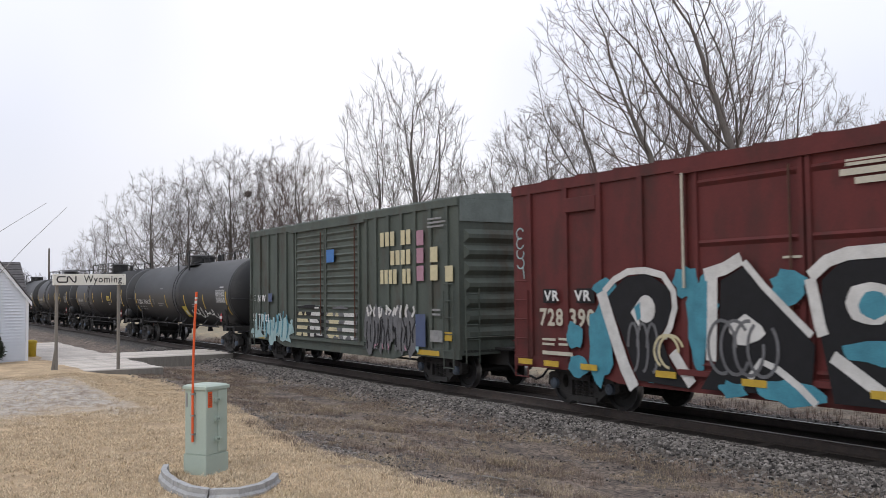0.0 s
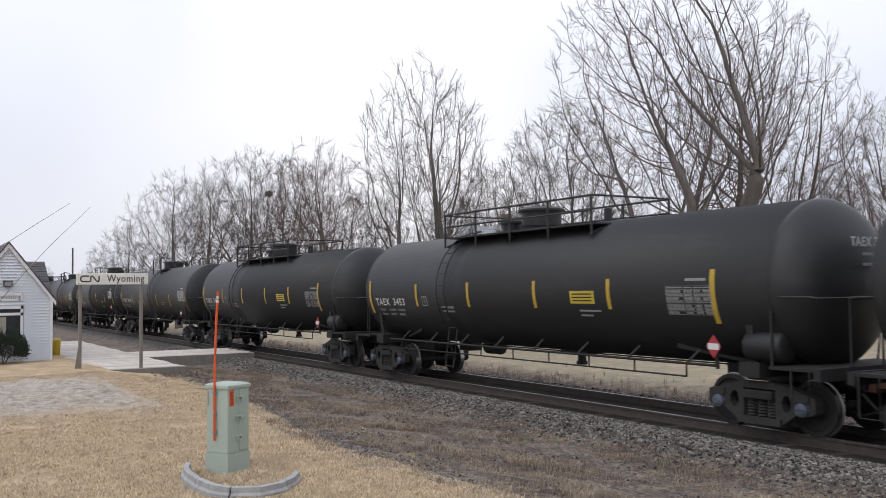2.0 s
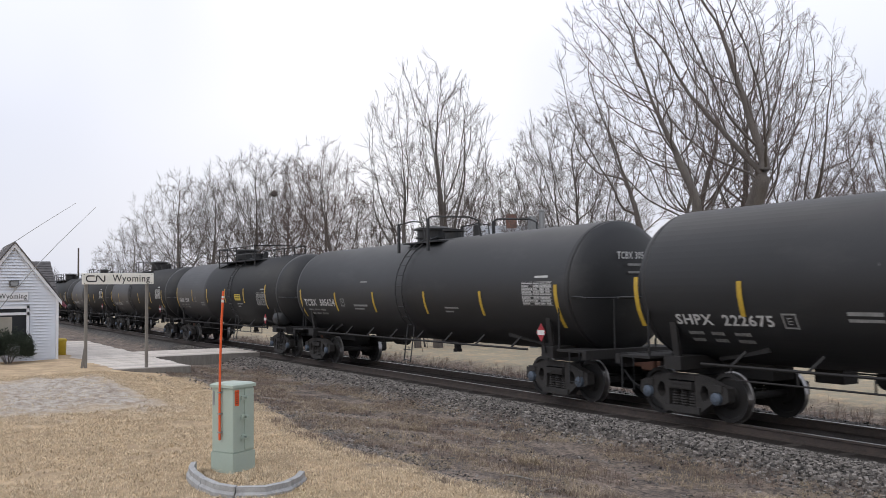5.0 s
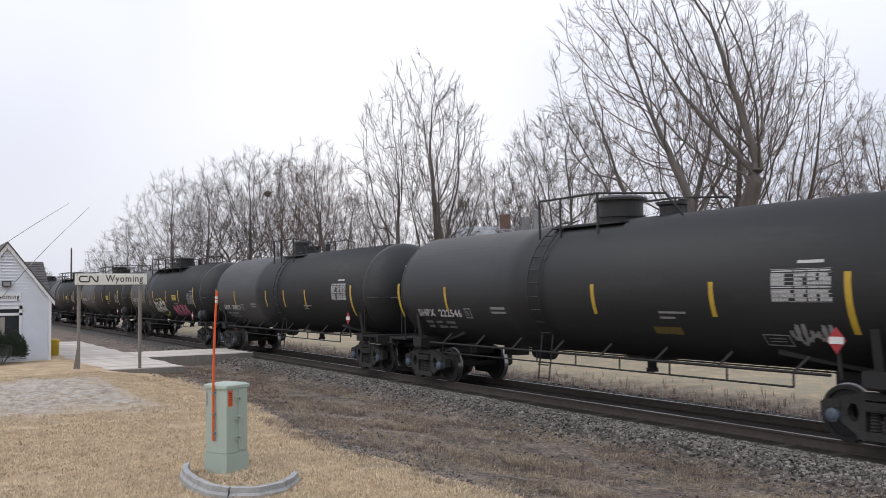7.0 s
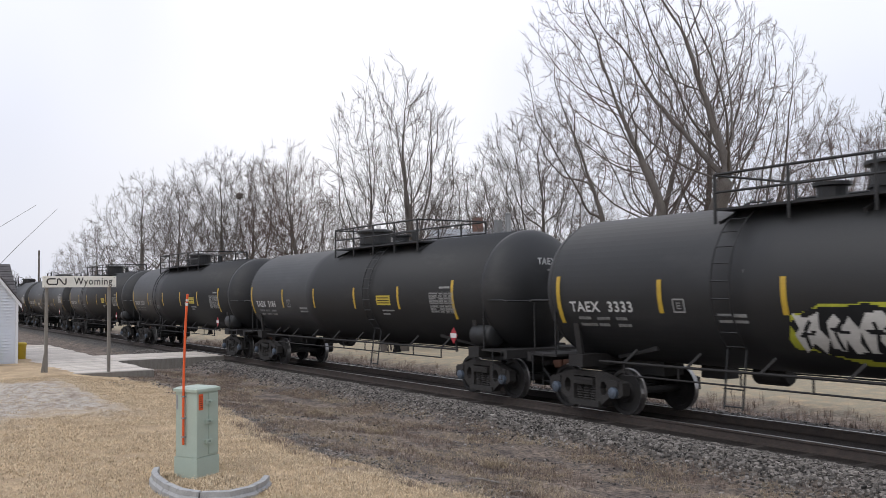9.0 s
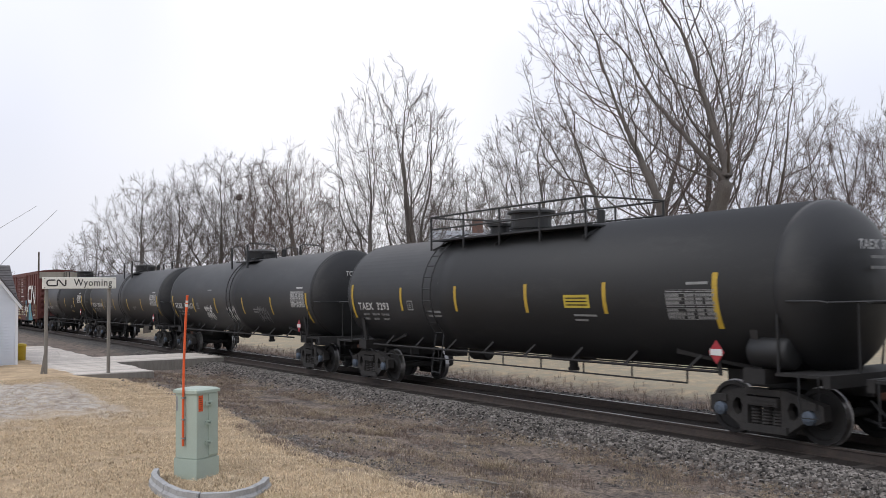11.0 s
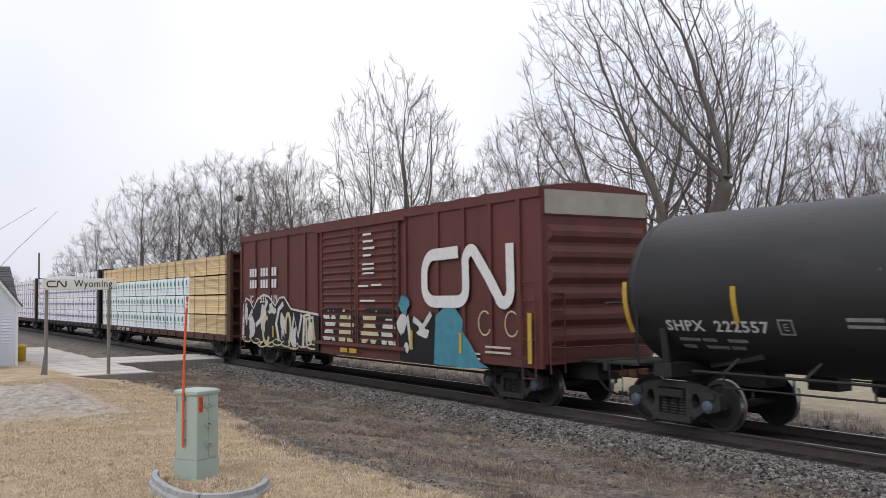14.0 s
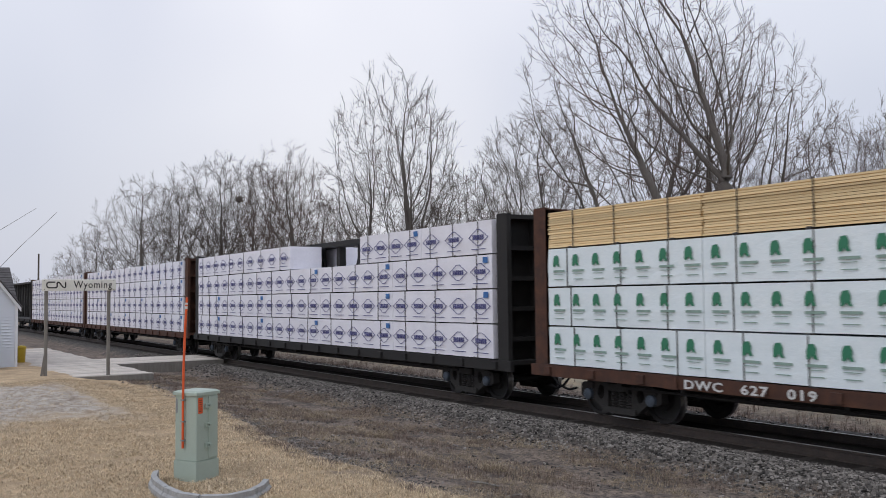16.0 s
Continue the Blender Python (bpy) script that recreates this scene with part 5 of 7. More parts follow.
trains = [copy_thing(styles[style], Matrix()) for style, code, x in CONSIST]
for old in styles.values():
    for o in (*old.children_recursive, old):
        bpy.data.objects.remove(o)
for k, ((style, code, x), car) in enumerate(zip(CONSIST, trains)):
    car["label"] = LABELS[style]
    tank_marks(car, style, code, k)
    if k == 0:
        bm = bmesh.new()
        flank_box(bm, 0.75, 1.6, 1.45, 1.95)
        p0 = part("notice_panel", bm, M["patch"], car, "yellow notice panel")
        bm = bmesh.new()
        flank_box(bm, 1.15, 1.45, 1.55, 1.75, 0.010)
        part("notice_label", bm, M["white"], p0)
        tank_tag(car, 2.1, 5.6, 1.45, 1.9, "white", 3)
    if style == "plain":
        bm = bmesh.new()
        flank_box(bm, 2.3, 3.05, 1.62, 1.76)
        part("notice_panel", bm, M["dimnotice"], car, "small faded yellow notice")
        bm = bmesh.new()
        for a, b, c, d in ((4.9, 5.45, 1.50, 1.52), (4.9, 5.45, 1.68, 1.70), (4.9, 4.92, 1.52, 1.68), (5.43, 5.45, 1.52, 1.68), (5.0, 5.35, 1.57, 1.585), (5.0, 5.35, 1.62, 1.635)):
            flank_box(bm, a, b, c, d)
        tagged(part("stencil_box", bm, M["dimwhite"], car, "small white stencilled box"), kind="stuff")
    if k == 7:
        tank_tag(car, 5.5, 6.4, 1.55, 1.9, "dimwhite", 5, 0.06)
    elif k == 9:
        tank_piece(car, -1.75, 0.6, 1.45, 2.2, "acid", "spraywhite", "black", 7)
        tank_piece(car, 2.0, 4.9, 1.35, 2.05, None, "magenta", "pink", 8)
    elif k == 13:
        for a in (-3.2, -0.4, 3.0):
            tank_piece(car, a, a + 1.0, 1.5, 2.2, None, "spraywhite" if a < 2 else "greyspray", "black", round(a * 3) + 20)
    if k in (0, 7, 9, 13):
        car["label"] = "black tank car with spray-painted letters on its flank"
    set_moving(car, x)

# ---- dark green boxcar with cream lettering blocks; lengths from its rear end ----
rnd = random.Random(4)
FACE = -1.622


def shifted(pts, half):
    return [(a - half, b) for a, b in pts]


def patch(car, name, mname, at, half, boxes, label=""):
    """Flat painted rectangles (x, z, width, height) on a side; tape strips are parts each."""
    if name == "reflective_strip" and len(boxes) > 1:
        for one in boxes:
            patch(car, name, mname, at, half, [one])
        return
    bm = bmesh.new()
    for x, z, w, h in boxes:
        box(bm, x - half, x - half + w, at, at + 0.004, z, z + h)
    return part(name, bm, M[mname], car, label)


def tag_strokes(rnd, x0, x1, z0, z1, n):
    """Loose looping hand strokes that fill a field."""
    out = []
    for i in range(n):
        x = x0 + (x1 - x0) * (i + 0.5) / n
        w, h = (x1 - x0) / n * 0.55, (z1 - z0) / 2
        a = rnd.uniform(60, 200)
        out.append(arc(x + rnd.uniform(-0.1, 0.1), (z0 + z1) / 2 + rnd.uniform(-0.1, 0.1), w, h * rnd.uniform(0.7, 1.05), a, a + rnd.uniform(170, 320)))
        if rnd.random() < 0.6:
            out.append([(x - w * rnd.uniform(-0.5, 1), z0), (x + w * rnd.uniform(-0.3, 0.4), (z0 + z1) / 2), (x + w * rnd.uniform(-0.5, 1), z1)])
    return out


def tag_uprights(rnd, x0, x1, z0, z1, n):
    """Slanting upright spray strokes side by side."""
    out = []
    for i in range(n):
        x = x0 + (x1 - x0) * (i + rnd.random()) / n
        a, b = z0 + rnd.uniform(0, 0.3) * (z1 - z0), z1 - rnd.uniform(0, 0.3) * (z1 - z0)
        out.append([(x, a), (x + rnd.uniform(-0.08, 0.15), (a + b) / 2), (x + rnd.uniform(-0.12, 0.2), b)])
    return out


G = 7.35
green = boxcar("weathered dark green steel boxcar with cream lettering and graffiti", G, M["green"], M["greenroof"], 4.86, 0.80, ((-2.85, -0.45), (-0.42, 2.0)),
               [x - G for x in (0.1, 1.05, 1.9, 2.75, 3.6, 4.25, 9.75, 10.35, 11.1, 11.85, 12.6, 13.4, 14.2)], 7)
for n, x0, x1, z in ((6, 10.67, 12.47, 3.78), (4, 11.27, 12.46, 3.24), (7, 10.66, 12.45, 2.72)):
    w = (x1 - x0) / n
    patch(green, "painted_name", "cream", FACE - 0.02, G, [(x0 + i * w, z, w * 0.74, 0.40) for i in range(n) if (i, n) not in ((3, 6), (4, 7))], "row of cream painted letter blocks")
for mname, tiles in (("pink", ((12.72, 3.72), (12.72, 3.25), (12.72, 2.78))), ("cream", ((13.42, 3.25), (13.42, 2.78), (14.15, 2.74)))):
    for x0, z in tiles:
        patch(green, "painted_square", mname, FACE - 0.02, G, [(x0, z, 0.36, 0.40)])
part("reporting_mark", letters("S  N W", 0.36, 0.5 - G, 2.2, FACE - 0.04), M["white"], green)
part("reporting_mark", letters("55 7 1 03", 0.38, 0.45 - G, 1.48, FACE - 0.04, 1.0), M["white"], green)
patch(green, "stencil_lines", "dimwhite", FACE - 0.03, G, [(0.9, 1.22, 0.8, 0.05), (0.9, 1.12, 1.0, 0.05), (13.3, 4.35, 0.7, 0.05), (13.3, 4.25, 0.9, 0.05), (13.3, 4.15, 0.8, 0.05), (13.5, 2.0, 0.4, 0.05), (13.5, 1.88, 0.4, 0.05), (13.4, 1.2, 0.6, 0.30)])
paint_field(green, "palespray", [blob(rnd, x - G, z, rx, rz, 16, 0.4) for x, z, rx, rz in ((0.9, 1.0, 0.6, 0.2), (2.4, 1.1, 0.5, 0.45), (3.6, 1.15, 0.6, 0.40), (12.7, 1.3, 0.2, 0.4))], FACE - 0.038)
paint_field(green, "greyspray", [blob(rnd, x, 1.45, 0.34, 0.62, 16, 0.3) for x in (2.6, 3.2, 3.8, 4.4, 5.0)], FACE - 0.038)
paint_strokes(green, "greyspray", tag_uprights(rnd, 2.4, 5.3, 0.85, 2.0, 24), 0.10, FACE - 0.045)
paint_strokes(green, "spraywhite", tag_uprights(rnd, 2.45, 5.2, 1.75, 2.15, 13), 0.09, FACE - 0.047)
paint_strokes(green, "palespray", tag_uprights(rnd, -6.9, -3.0, 0.85, 1.8, 16), 0.11, FACE - 0.045)
paint_strokes(green, "teal", tag_uprights(rnd, -6.0, -3.2, 0.9, 1.9, 9), 0.07, FACE - 0.05)
rib_paint(green, 0.0, 0.80, 4.86, 15, -2.78, -0.5, [("black", [(-2.75, 0.9), (-2.7, 2.0), (-1.6, 2.15), (-0.5, 2.0), (-0.5, 0.95)]), ("cream", bubble(-2.7, 0.95, 1.95, 1.0, "p")), ("spraywhite", bubble(-1.6, 1.0, 2.05, 1.0, "q"))])
rib_paint(green, 0.0, 0.80, 4.86, 15, -0.36, 1.9, [("greyspray", [(-0.36, 0.9), (-0.3, 1.95), (0.8, 2.1), (1.9, 1.9), (1.9, 0.95)]), ("cream", bubble(-0.3, 0.98, 1.95, 1.0, "r")), ("spraywhite", bubble(0.85, 1.0, 2.0, 1.0, "t"))])
paint_strokes(green, "black", tag_uprights(rnd, 2.4, 5.3, 0.85, 1.8, 16), 0.06, FACE - 0.05)
paint_strokes(green, "pink", tag_uprights(rnd, 2.4, 5.0, 0.85, 1.1, 4), 0.05, FACE - 0.052)
patch(green, "painted_square", "blue", FACE - 0.105, G, [(7.2, 3.45, 0.55, 0.40)])
patch(green, "painted_square", "dimblue", FACE - 0.04, G, [(2.0, 2.2, 0.35, 0.30)])
patch(green, "painted_square", "dimblue", FACE - 0.056, G, [(12.7, 1.05, 0.5, 0.85)])
for x in (0.45, 12.7):
    patch(green, "reflective_strip", "yellow", FACE - 0.01, G, [(x, 0.84, 1.1, 0.13)])
patch(green, "reflective_strip", "yellow", FACE - 0.03, G, [(14.05, 1.25, 0.4, 0.22)])
set_moving(green, 142.5 + G)

# ---- oxide red boxcar with large graffiti ----
R_ = 7.9
redcar = boxcar("oxide red steel boxcar with large black and white graffiti", R_, M["boxred"], M["boxred"], 4.84, 0.82, ((-2.45, -0.2), (-0.15, 2.4)),
                [x - R_ for x in (0.65, 1.88, 2.93, 4.09, 5.19, 11.2, 12.4, 13.6, 14.8)], 6, ribs=4)
patch(redcar, "stencil_ground", "black", FACE - 0.038, R_, [(1.15, 2.22, 0.45, 0.30), (2.25, 2.22, 0.55, 0.30)])
part("reporting_mark", letters("VR    VR", 0.30, 1.2 - R_, 2.27, FACE - 0.044, 1.25), M["white"], redcar)
part("reporting_mark", letters("728 390", 0.50, 1.02 - R_, 1.75, FACE - 0.04, 0.98), M["pale"], redcar)
patch(redcar, "stencil_lines", "pale", FACE - 0.04, R_, [(1.1, 1.42, 0.45, 0.05), (1.65, 1.44, 0.3, 0.05), (1.1, 1.32, 0.4, 0.05), (1.65, 1.33, 0.3, 0.05), (1.1, 1.12, 1.0, 0.08), (8.45, 4.28, 1.1, 0.10), (8.35, 4.14, 1.3, 0.10), (8.6, 4.00, 0.8, 0.10), (7.3, 2.95, 0.35, 0.04)])
f = FACE - 0.042


def rl(pts):
    return shifted(pts, R_)


for i, (x, z, rx, rz) in enumerate(((3.15, 2.5, 0.35, 0.22), (2.15, 1.55, 0.25, 0.30), (2.95, 1.35, 0.35, 0.75), (2.3, 0.95, 0.35, 0.22), (5.25, 2.6, 0.28, 0.30), (5.5, 1.9, 0.25, 0.75), (4.4, 1.15, 0.35, 0.35))):
    paint_field(redcar, "teal", [blob(rnd, x - R_, z, rx, rz, 16, 0.22)], f)
paint_field(redcar, "black", [rl([(3.2, 2.35), (3.7, 2.72), (4.3, 2.78), (4.85, 2.5), (4.9, 2.0), (4.6, 1.65), (4.85, 1.1), (5.3, 0.72), (4.0, 0.78), (3.6, 1.6)])], f - 0.004)
for pts in ([(6.0, 1.3), (6.1, 2.62), (6.6, 2.85), (7.3, 2.2), (7.9, 1.6), (7.8, 0.8), (5.6, 0.75)], [(8.0, 1.75), (8.05, 2.6), (8.5, 2.95), (10.4, 2.9), (10.5, 0.75), (8.2, 0.75)]):
    paint_field(redcar, "black", [rl(pts)], f - 0.072)
paint_field(redcar, "teal", [blob(rnd, x - R_, z, rx, rz, 16, 0.25) for x, z, rx, rz in ((5.75, 2.2, 0.25, 0.55), (7.45, 2.5, 0.35, 0.30), (7.4, 0.85, 0.6, 0.20), (9.0, 1.55, 0.7, 0.18), (6.3, 0.80, 0.3, 0.14))], f - 0.078)
paint_strokes(redcar, "spraywhite", [rl([(3.02, 2.45), (3.12, 2.2), (3.42, 1.5), (3.65, 1.0), (3.9, 0.62)])], 0.28, f - 0.010)
paint_strokes(redcar, "spraywhite", [rl([(3.1, 2.45), (3.4, 2.68), (3.8, 2.83), (4.25, 2.84), (4.7, 2.74), (4.95, 2.45), (4.98, 2.15), (4.85, 1.8), (4.7, 1.6)])], 0.13, f - 0.012)
paint_strokes(redcar, "spraywhite", [rl([(4.9, 1.35), (5.1, 1.1), (5.35, 0.8)])], 0.22, f - 0.012)
paint_field(redcar, "spraywhite", [rl(arc(4.25, 2.12, 0.24, 0.26, 120, -140, 10) + [(4.1, 1.72), (3.85, 2.05)])], f - 0.014)
paint_field(redcar, "teal", [rl([(3.95, 2.15), (4.1, 2.25), (4.12, 1.95), (4.02, 1.9)])], f - 0.018)
paint_strokes(redcar, "spraywhite", [rl([(5.85, 1.25), (5.9, 2.0), (5.93, 2.8)]), rl([(5.75, 2.72), (6.2, 2.82), (6.55, 2.98)])], 0.22, f - 0.08)
paint_strokes(redcar, "spraywhite", [rl([(6.6, 2.92), (7.0, 2.5), (7.45, 2.1), (7.85, 1.75)]), rl([(6.65, 1.0), (6.9, 1.3), (7.2, 1.2), (7.6, 0.95), (7.9, 0.7)])], 0.12, f - 0.082)
paint_strokes(redcar, "spraywhite", [rl([(7.85, 2.62), (8.0, 1.9), (8.05, 1.75)]), rl([(7.85, 2.65), (8.15, 2.88), (8.5, 2.98), (9.1, 3.0), (9.9, 2.9)]), rl([(8.2, 1.45), (8.6, 1.2), (9.0, 0.95), (9.6, 0.8)])], 0.20, f - 0.082)
paint_field(redcar, "spraywhite", [blob(rnd, 8.85 - R_, 2.25, 0.40, 0.32, 16, 0.06), blob(rnd, 6.6 - R_, 1.75, 0.35, 0.25, 12, 0.3)], f - 0.084)
paint_field(redcar, "teal", [blob(rnd, 8.9 - R_, 2.22, 0.24, 0.20, 12, 0.08)], f - 0.088)
paint_strokes(redcar, "greyspray", [[(a - R_, b) for a, b in arc(3.9 + i * 0.25, 1.4, 0.14, 0.45, -90, 180)] for i in range(3)], 0.06, f - 0.016)
paint_strokes(redcar, "cream", [[(a - R_, b) for a, b in arc(4.75 + i * 0.12, 1.35, 0.3, 0.3, 20 * i, 240 + 20 * i)] for i in range(2)], 0.05, f - 0.02)
paint_strokes(redcar, "greyspray", [[(a - R_, b) for a, b in arc(6.1 + i * 0.28, 1.5, 0.3, 0.45, 40 * i, 290 + 40 * i)] for i in range(4)], 0.06, f - 0.088)
paint_strokes(redcar, "palespray", [[(a - R_, b) for a, b in arc(0.36, 3.1 + 0.22 * i, 0.13, 0.12, 200 - 60 * i, 420 - 40 * i, 8)] for i in range(4)] + [rl([(0.45, 3.0), (0.5, 2.75)])], 0.03, f)
for x in (0.3, 1.2, 2.4, 4.5, 6.5, 8.8):
    patch(redcar, "reflective_strip", "yellow", f - (0.05 if x < 5 else 0.09), R_, [(x, 0.88, 0.5, 0.12)])
bm = bmesh.new()
pipe(bm, [(5.25 - R_, -1.72, 2.5), (5.25 - R_, -1.72, 4.55)], 0.025, 6)
part("drain_pipe", bm, M["pale"], redcar, "pale faded vertical pipe")
bm = bmesh.new()
box(bm, 1.9 - R_, 2.86 - R_, -1.66, -1.60, 4.1, 4.4)
bevelled(bm, 0.01)
part("defect_card_board", bm, M["boxred"], redcar)
set_moving(redcar, 159.5 + R_)

# ---- brown-red boxcar with a white ribbon emblem ----
C_ = 9.2


def cl(pts):
    return shifted(pts, C_)


cncar = boxcar("faded brown-red steel boxcar with a white emblem and graffiti", C_, M["cnred"], M["cnred"], 4.84, 0.90, ((7.36 - C_, 9.78 - C_), (9.82 - C_, 12.3 - C_)),
               [x - C_ for x in (0.12, 1.55, 2.98, 4.54, 6.03, 7.0, 12.62, 14.24, 15.43, 16.54, 17.64)], 6)
for r, z in enumerate((3.28, 2.86)):
    patch(cncar, "painted_name", "white", FACE - 0.02, C_, [(x0 + i * 0.25, z, 0.18, 0.30) for x0, n in ((1.05, 3), (2.15, 3), (3.2, 2)) for i in range(n)], "row of white painted letter blocks")
part("reporting_mark", letters("IC     533   119", 0.36, 1.16 - C_, 2.34, FACE - 0.062, 1.05), M["white"], cncar)
bm = bmesh.new()
ribbon(bm, cl([(15.26, 3.56), (14.5, 3.54)] + arc(14.15, 3.05, 0.48, 0.49, 90, 180, 6) + arc(14.15, 2.75, 0.48, 0.40, 180, 270, 6) + [(15.1, 2.35)] + arc(15.2, 2.65, 0.38, 0.30, -90, 0, 6) + [(15.58, 3.2)] + arc(15.82, 3.25, 0.26, 0.33, 180, 40, 7) + [(16.5, 2.95)] + arc(17.12, 2.62, 0.26, 0.30, 205, 360, 7) + [(17.36, 3.66)]), 0.30, FACE - 0.045)
part("painted_emblem", bm, M["white"], cncar, "white ribbon-shaped emblem")
f = FACE - 0.042
paint_field(cncar, "black", [cl([(0.35, 1.0), (0.45, 2.2), (1.0, 2.35), (1.5, 2.1), (2.2, 2.45), (3.0, 2.55), (3.6, 2.2), (4.4, 2.5), (5.0, 2.1), (5.8, 2.0), (7.2, 1.9), (7.2, 0.76), (3.4, 0.76), (2.6, 0.95)])], f)
paint_field(cncar, "black", [cl([(12.35, 0.78), (12.4, 1.95), (12.9, 2.0), (13.4, 1.8), (14.1, 2.1), (14.4, 1.9), (14.4, 0.78)])], f)
paint_field(cncar, "teal", [cl([(14.1, 0.78), (14.2, 2.0), (14.6, 2.2), (15.1, 2.2), (15.45, 1.9), (15.4, 1.65), (15.8, 1.3), (16.1, 0.95), (16.5, 0.82), (15.4, 0.76)]), blob(rnd, 12.6 - C_, 2.25, 0.25, 0.25)], f - 0.003)
paint_field(cncar, "spraywhite", [blob(rnd, x - C_, z, rx, rz, 12, 0.45) for x, z, rx, rz in ((0.75, 1.9, 0.16, 0.35), (1.35, 1.55, 0.25, 0.4), (2.5, 1.75, 0.22, 0.5), (3.3, 2.1, 0.35, 0.16), (4.3, 1.6, 0.2, 0.5), (5.2, 1.2, 0.3, 0.3), (6.6, 1.4, 0.2, 0.45))], f - 0.006)
paint_strokes(cncar, "spraywhite", [cl([(0.35, 1.0), (0.45, 2.2), (0.75, 2.5), (1.15, 2.4), (1.5, 2.12), (1.9, 2.45), (2.5, 2.62), (3.0, 2.55), (3.6, 2.22), (4.0, 2.5), (4.4, 2.52), (5.0, 2.12), (5.8, 2.05), (7.2, 1.95)])], 0.07, f - 0.008)
paint_strokes(cncar, "spraywhite", [cl(p) for p in ([(0.5, 1.05), (0.55, 1.7), (0.8, 2.3)], [(1.4, 2.05), (1.0, 1.75), (1.55, 1.45), (1.15, 1.05)], [(1.75, 1.5), (2.2, 1.7), (2.9, 2.4)], [(4.35, 2.3), (3.95, 2.1), (3.7, 1.6), (3.95, 1.0)], [(5.0, 1.0), (5.25, 1.9), (5.6, 1.2), (5.9, 1.95)])], 0.17, f - 0.010)
paint_strokes(cncar, "cream", [cl(p) for p in (arc(2.75, 1.35, 0.3, 0.45, 60, 330), arc(4.75, 1.45, 0.22, 0.5, -80, 200), [(6.3, 0.95), (6.25, 1.8), (6.75, 1.85), (6.9, 1.1)])], 0.15, f - 0.010)
paint_strokes(cncar, "cream", tag_strokes(rnd, 0.6 - C_, 7.1 - C_, 0.80, 1.0, 9), 0.05, f - 0.012)
paint_strokes(cncar, "spraywhite", [cl([(6.0, 0.9), (6.1, 1.9), (6.5, 1.95), (6.6, 1.0)]), cl([(12.4, 1.5), (12.8, 1.95), (13.0, 1.1)]), cl([(13.1, 1.9), (13.6, 1.7), (14.0, 2.05)])], 0.16, f - 0.012)
paint_field(cncar, "spraywhite", [blob(rnd, 13.6 - C_, 1.55, 0.3, 0.14, 12, 0.3), blob(rnd, 12.75 - C_, 1.15, 0.12, 0.14, 10, 0.2), blob(rnd, 12.5 - C_, 1.8, 0.25, 0.25, 10, 0.3)], f - 0.016)
rib_paint(cncar, C_, 0.90, 4.84, 15, 7.45, 9.72, [("black", [(7.4, 0.9), (7.4, 2.1), (8.4, 2.25), (9.75, 2.0), (9.75, 0.95)]), ("spraywhite", bubble(7.5, 1.0, 2.1, 1.0, "r")), ("cream", bubble(8.65, 1.0, 2.15, 1.05, "p"))])
rib_paint(cncar, C_, 0.90, 4.84, 15, 9.9, 12.2, [("black", [(9.85, 0.9), (9.9, 2.0), (11.0, 2.3), (12.3, 2.1), (12.3, 0.95)]), ("cream", bubble(10.1, 1.05, 2.1, 1.1, "t")), ("spraywhite", bubble(11.35, 1.0, 1.9, 0.85, "q"))])
paint_strokes(cncar, "cream", [cl([(a, b) for a, b in arc(16.35 + 1.05 * i, 1.85, 0.25, 0.28, 50, 330)]) for i in range(2)], 0.035, f)
patch(cncar, "reflective_strip", "yellow", f - 0.02, C_, [(3.36, 1.12, 0.12, 0.40), (6.78, 1.12, 0.12, 0.42), (12.95, 1.1, 0.12, 0.5), (15.28, 1.1, 0.12, 0.5), (18.0, 1.0, 0.14, 1.1)])
patch(cncar, "reflective_strip", "yellow", f - 0.08, C_, [(8.9, 0.86, 0.45, 0.13), (9.5, 0.86, 0.45, 0.13)])
patch(cncar, "stencil_lines", "white", f - 0.078, C_, [(10.4, 4.25 - i * 0.2, 0.5 + 0.1 * (i % 3), 0.06) for i in range(4)] + [(10.35, 3.4 - i * 0.13, 0.7, 0.05) for i in range(3)] + [(10.1, 2.78, 0.6, 0.05), (10.9, 2.8, 0.6, 0.05), (10.2, 2.36, 0.9, 0.05)])
patch(cncar, "stencil_lines", "pale", f, C_, [(16.35, 1.28, 1.0, 0.05), (16.35, 1.16, 1.0, 0.05), (15.85, 1.1, 0.3, 0.05), (15.85, 0.98, 0.3, 0.05)])
bm = bmesh.new()
box(bm, C_ + 0.034, C_ + 0.05, -1.5, 1.5, 4.25, 4.78)
part("end_panel", bm, M["roofwhite"], cncar, "dirty cream end panel")
set_moving(cncar, -165.5 + C_)

# ---- lumber cars ----
H_ = 11.35


def runs(pattern, kinds):
    """Bundles of the given lengths set end to end, centred on the car."""
    x = -sum(pattern) / 2
    out = []
    for w, k in zip(pattern, kinds):
        if k:
            out.append((x, x + w, k))
        x += w
    return out


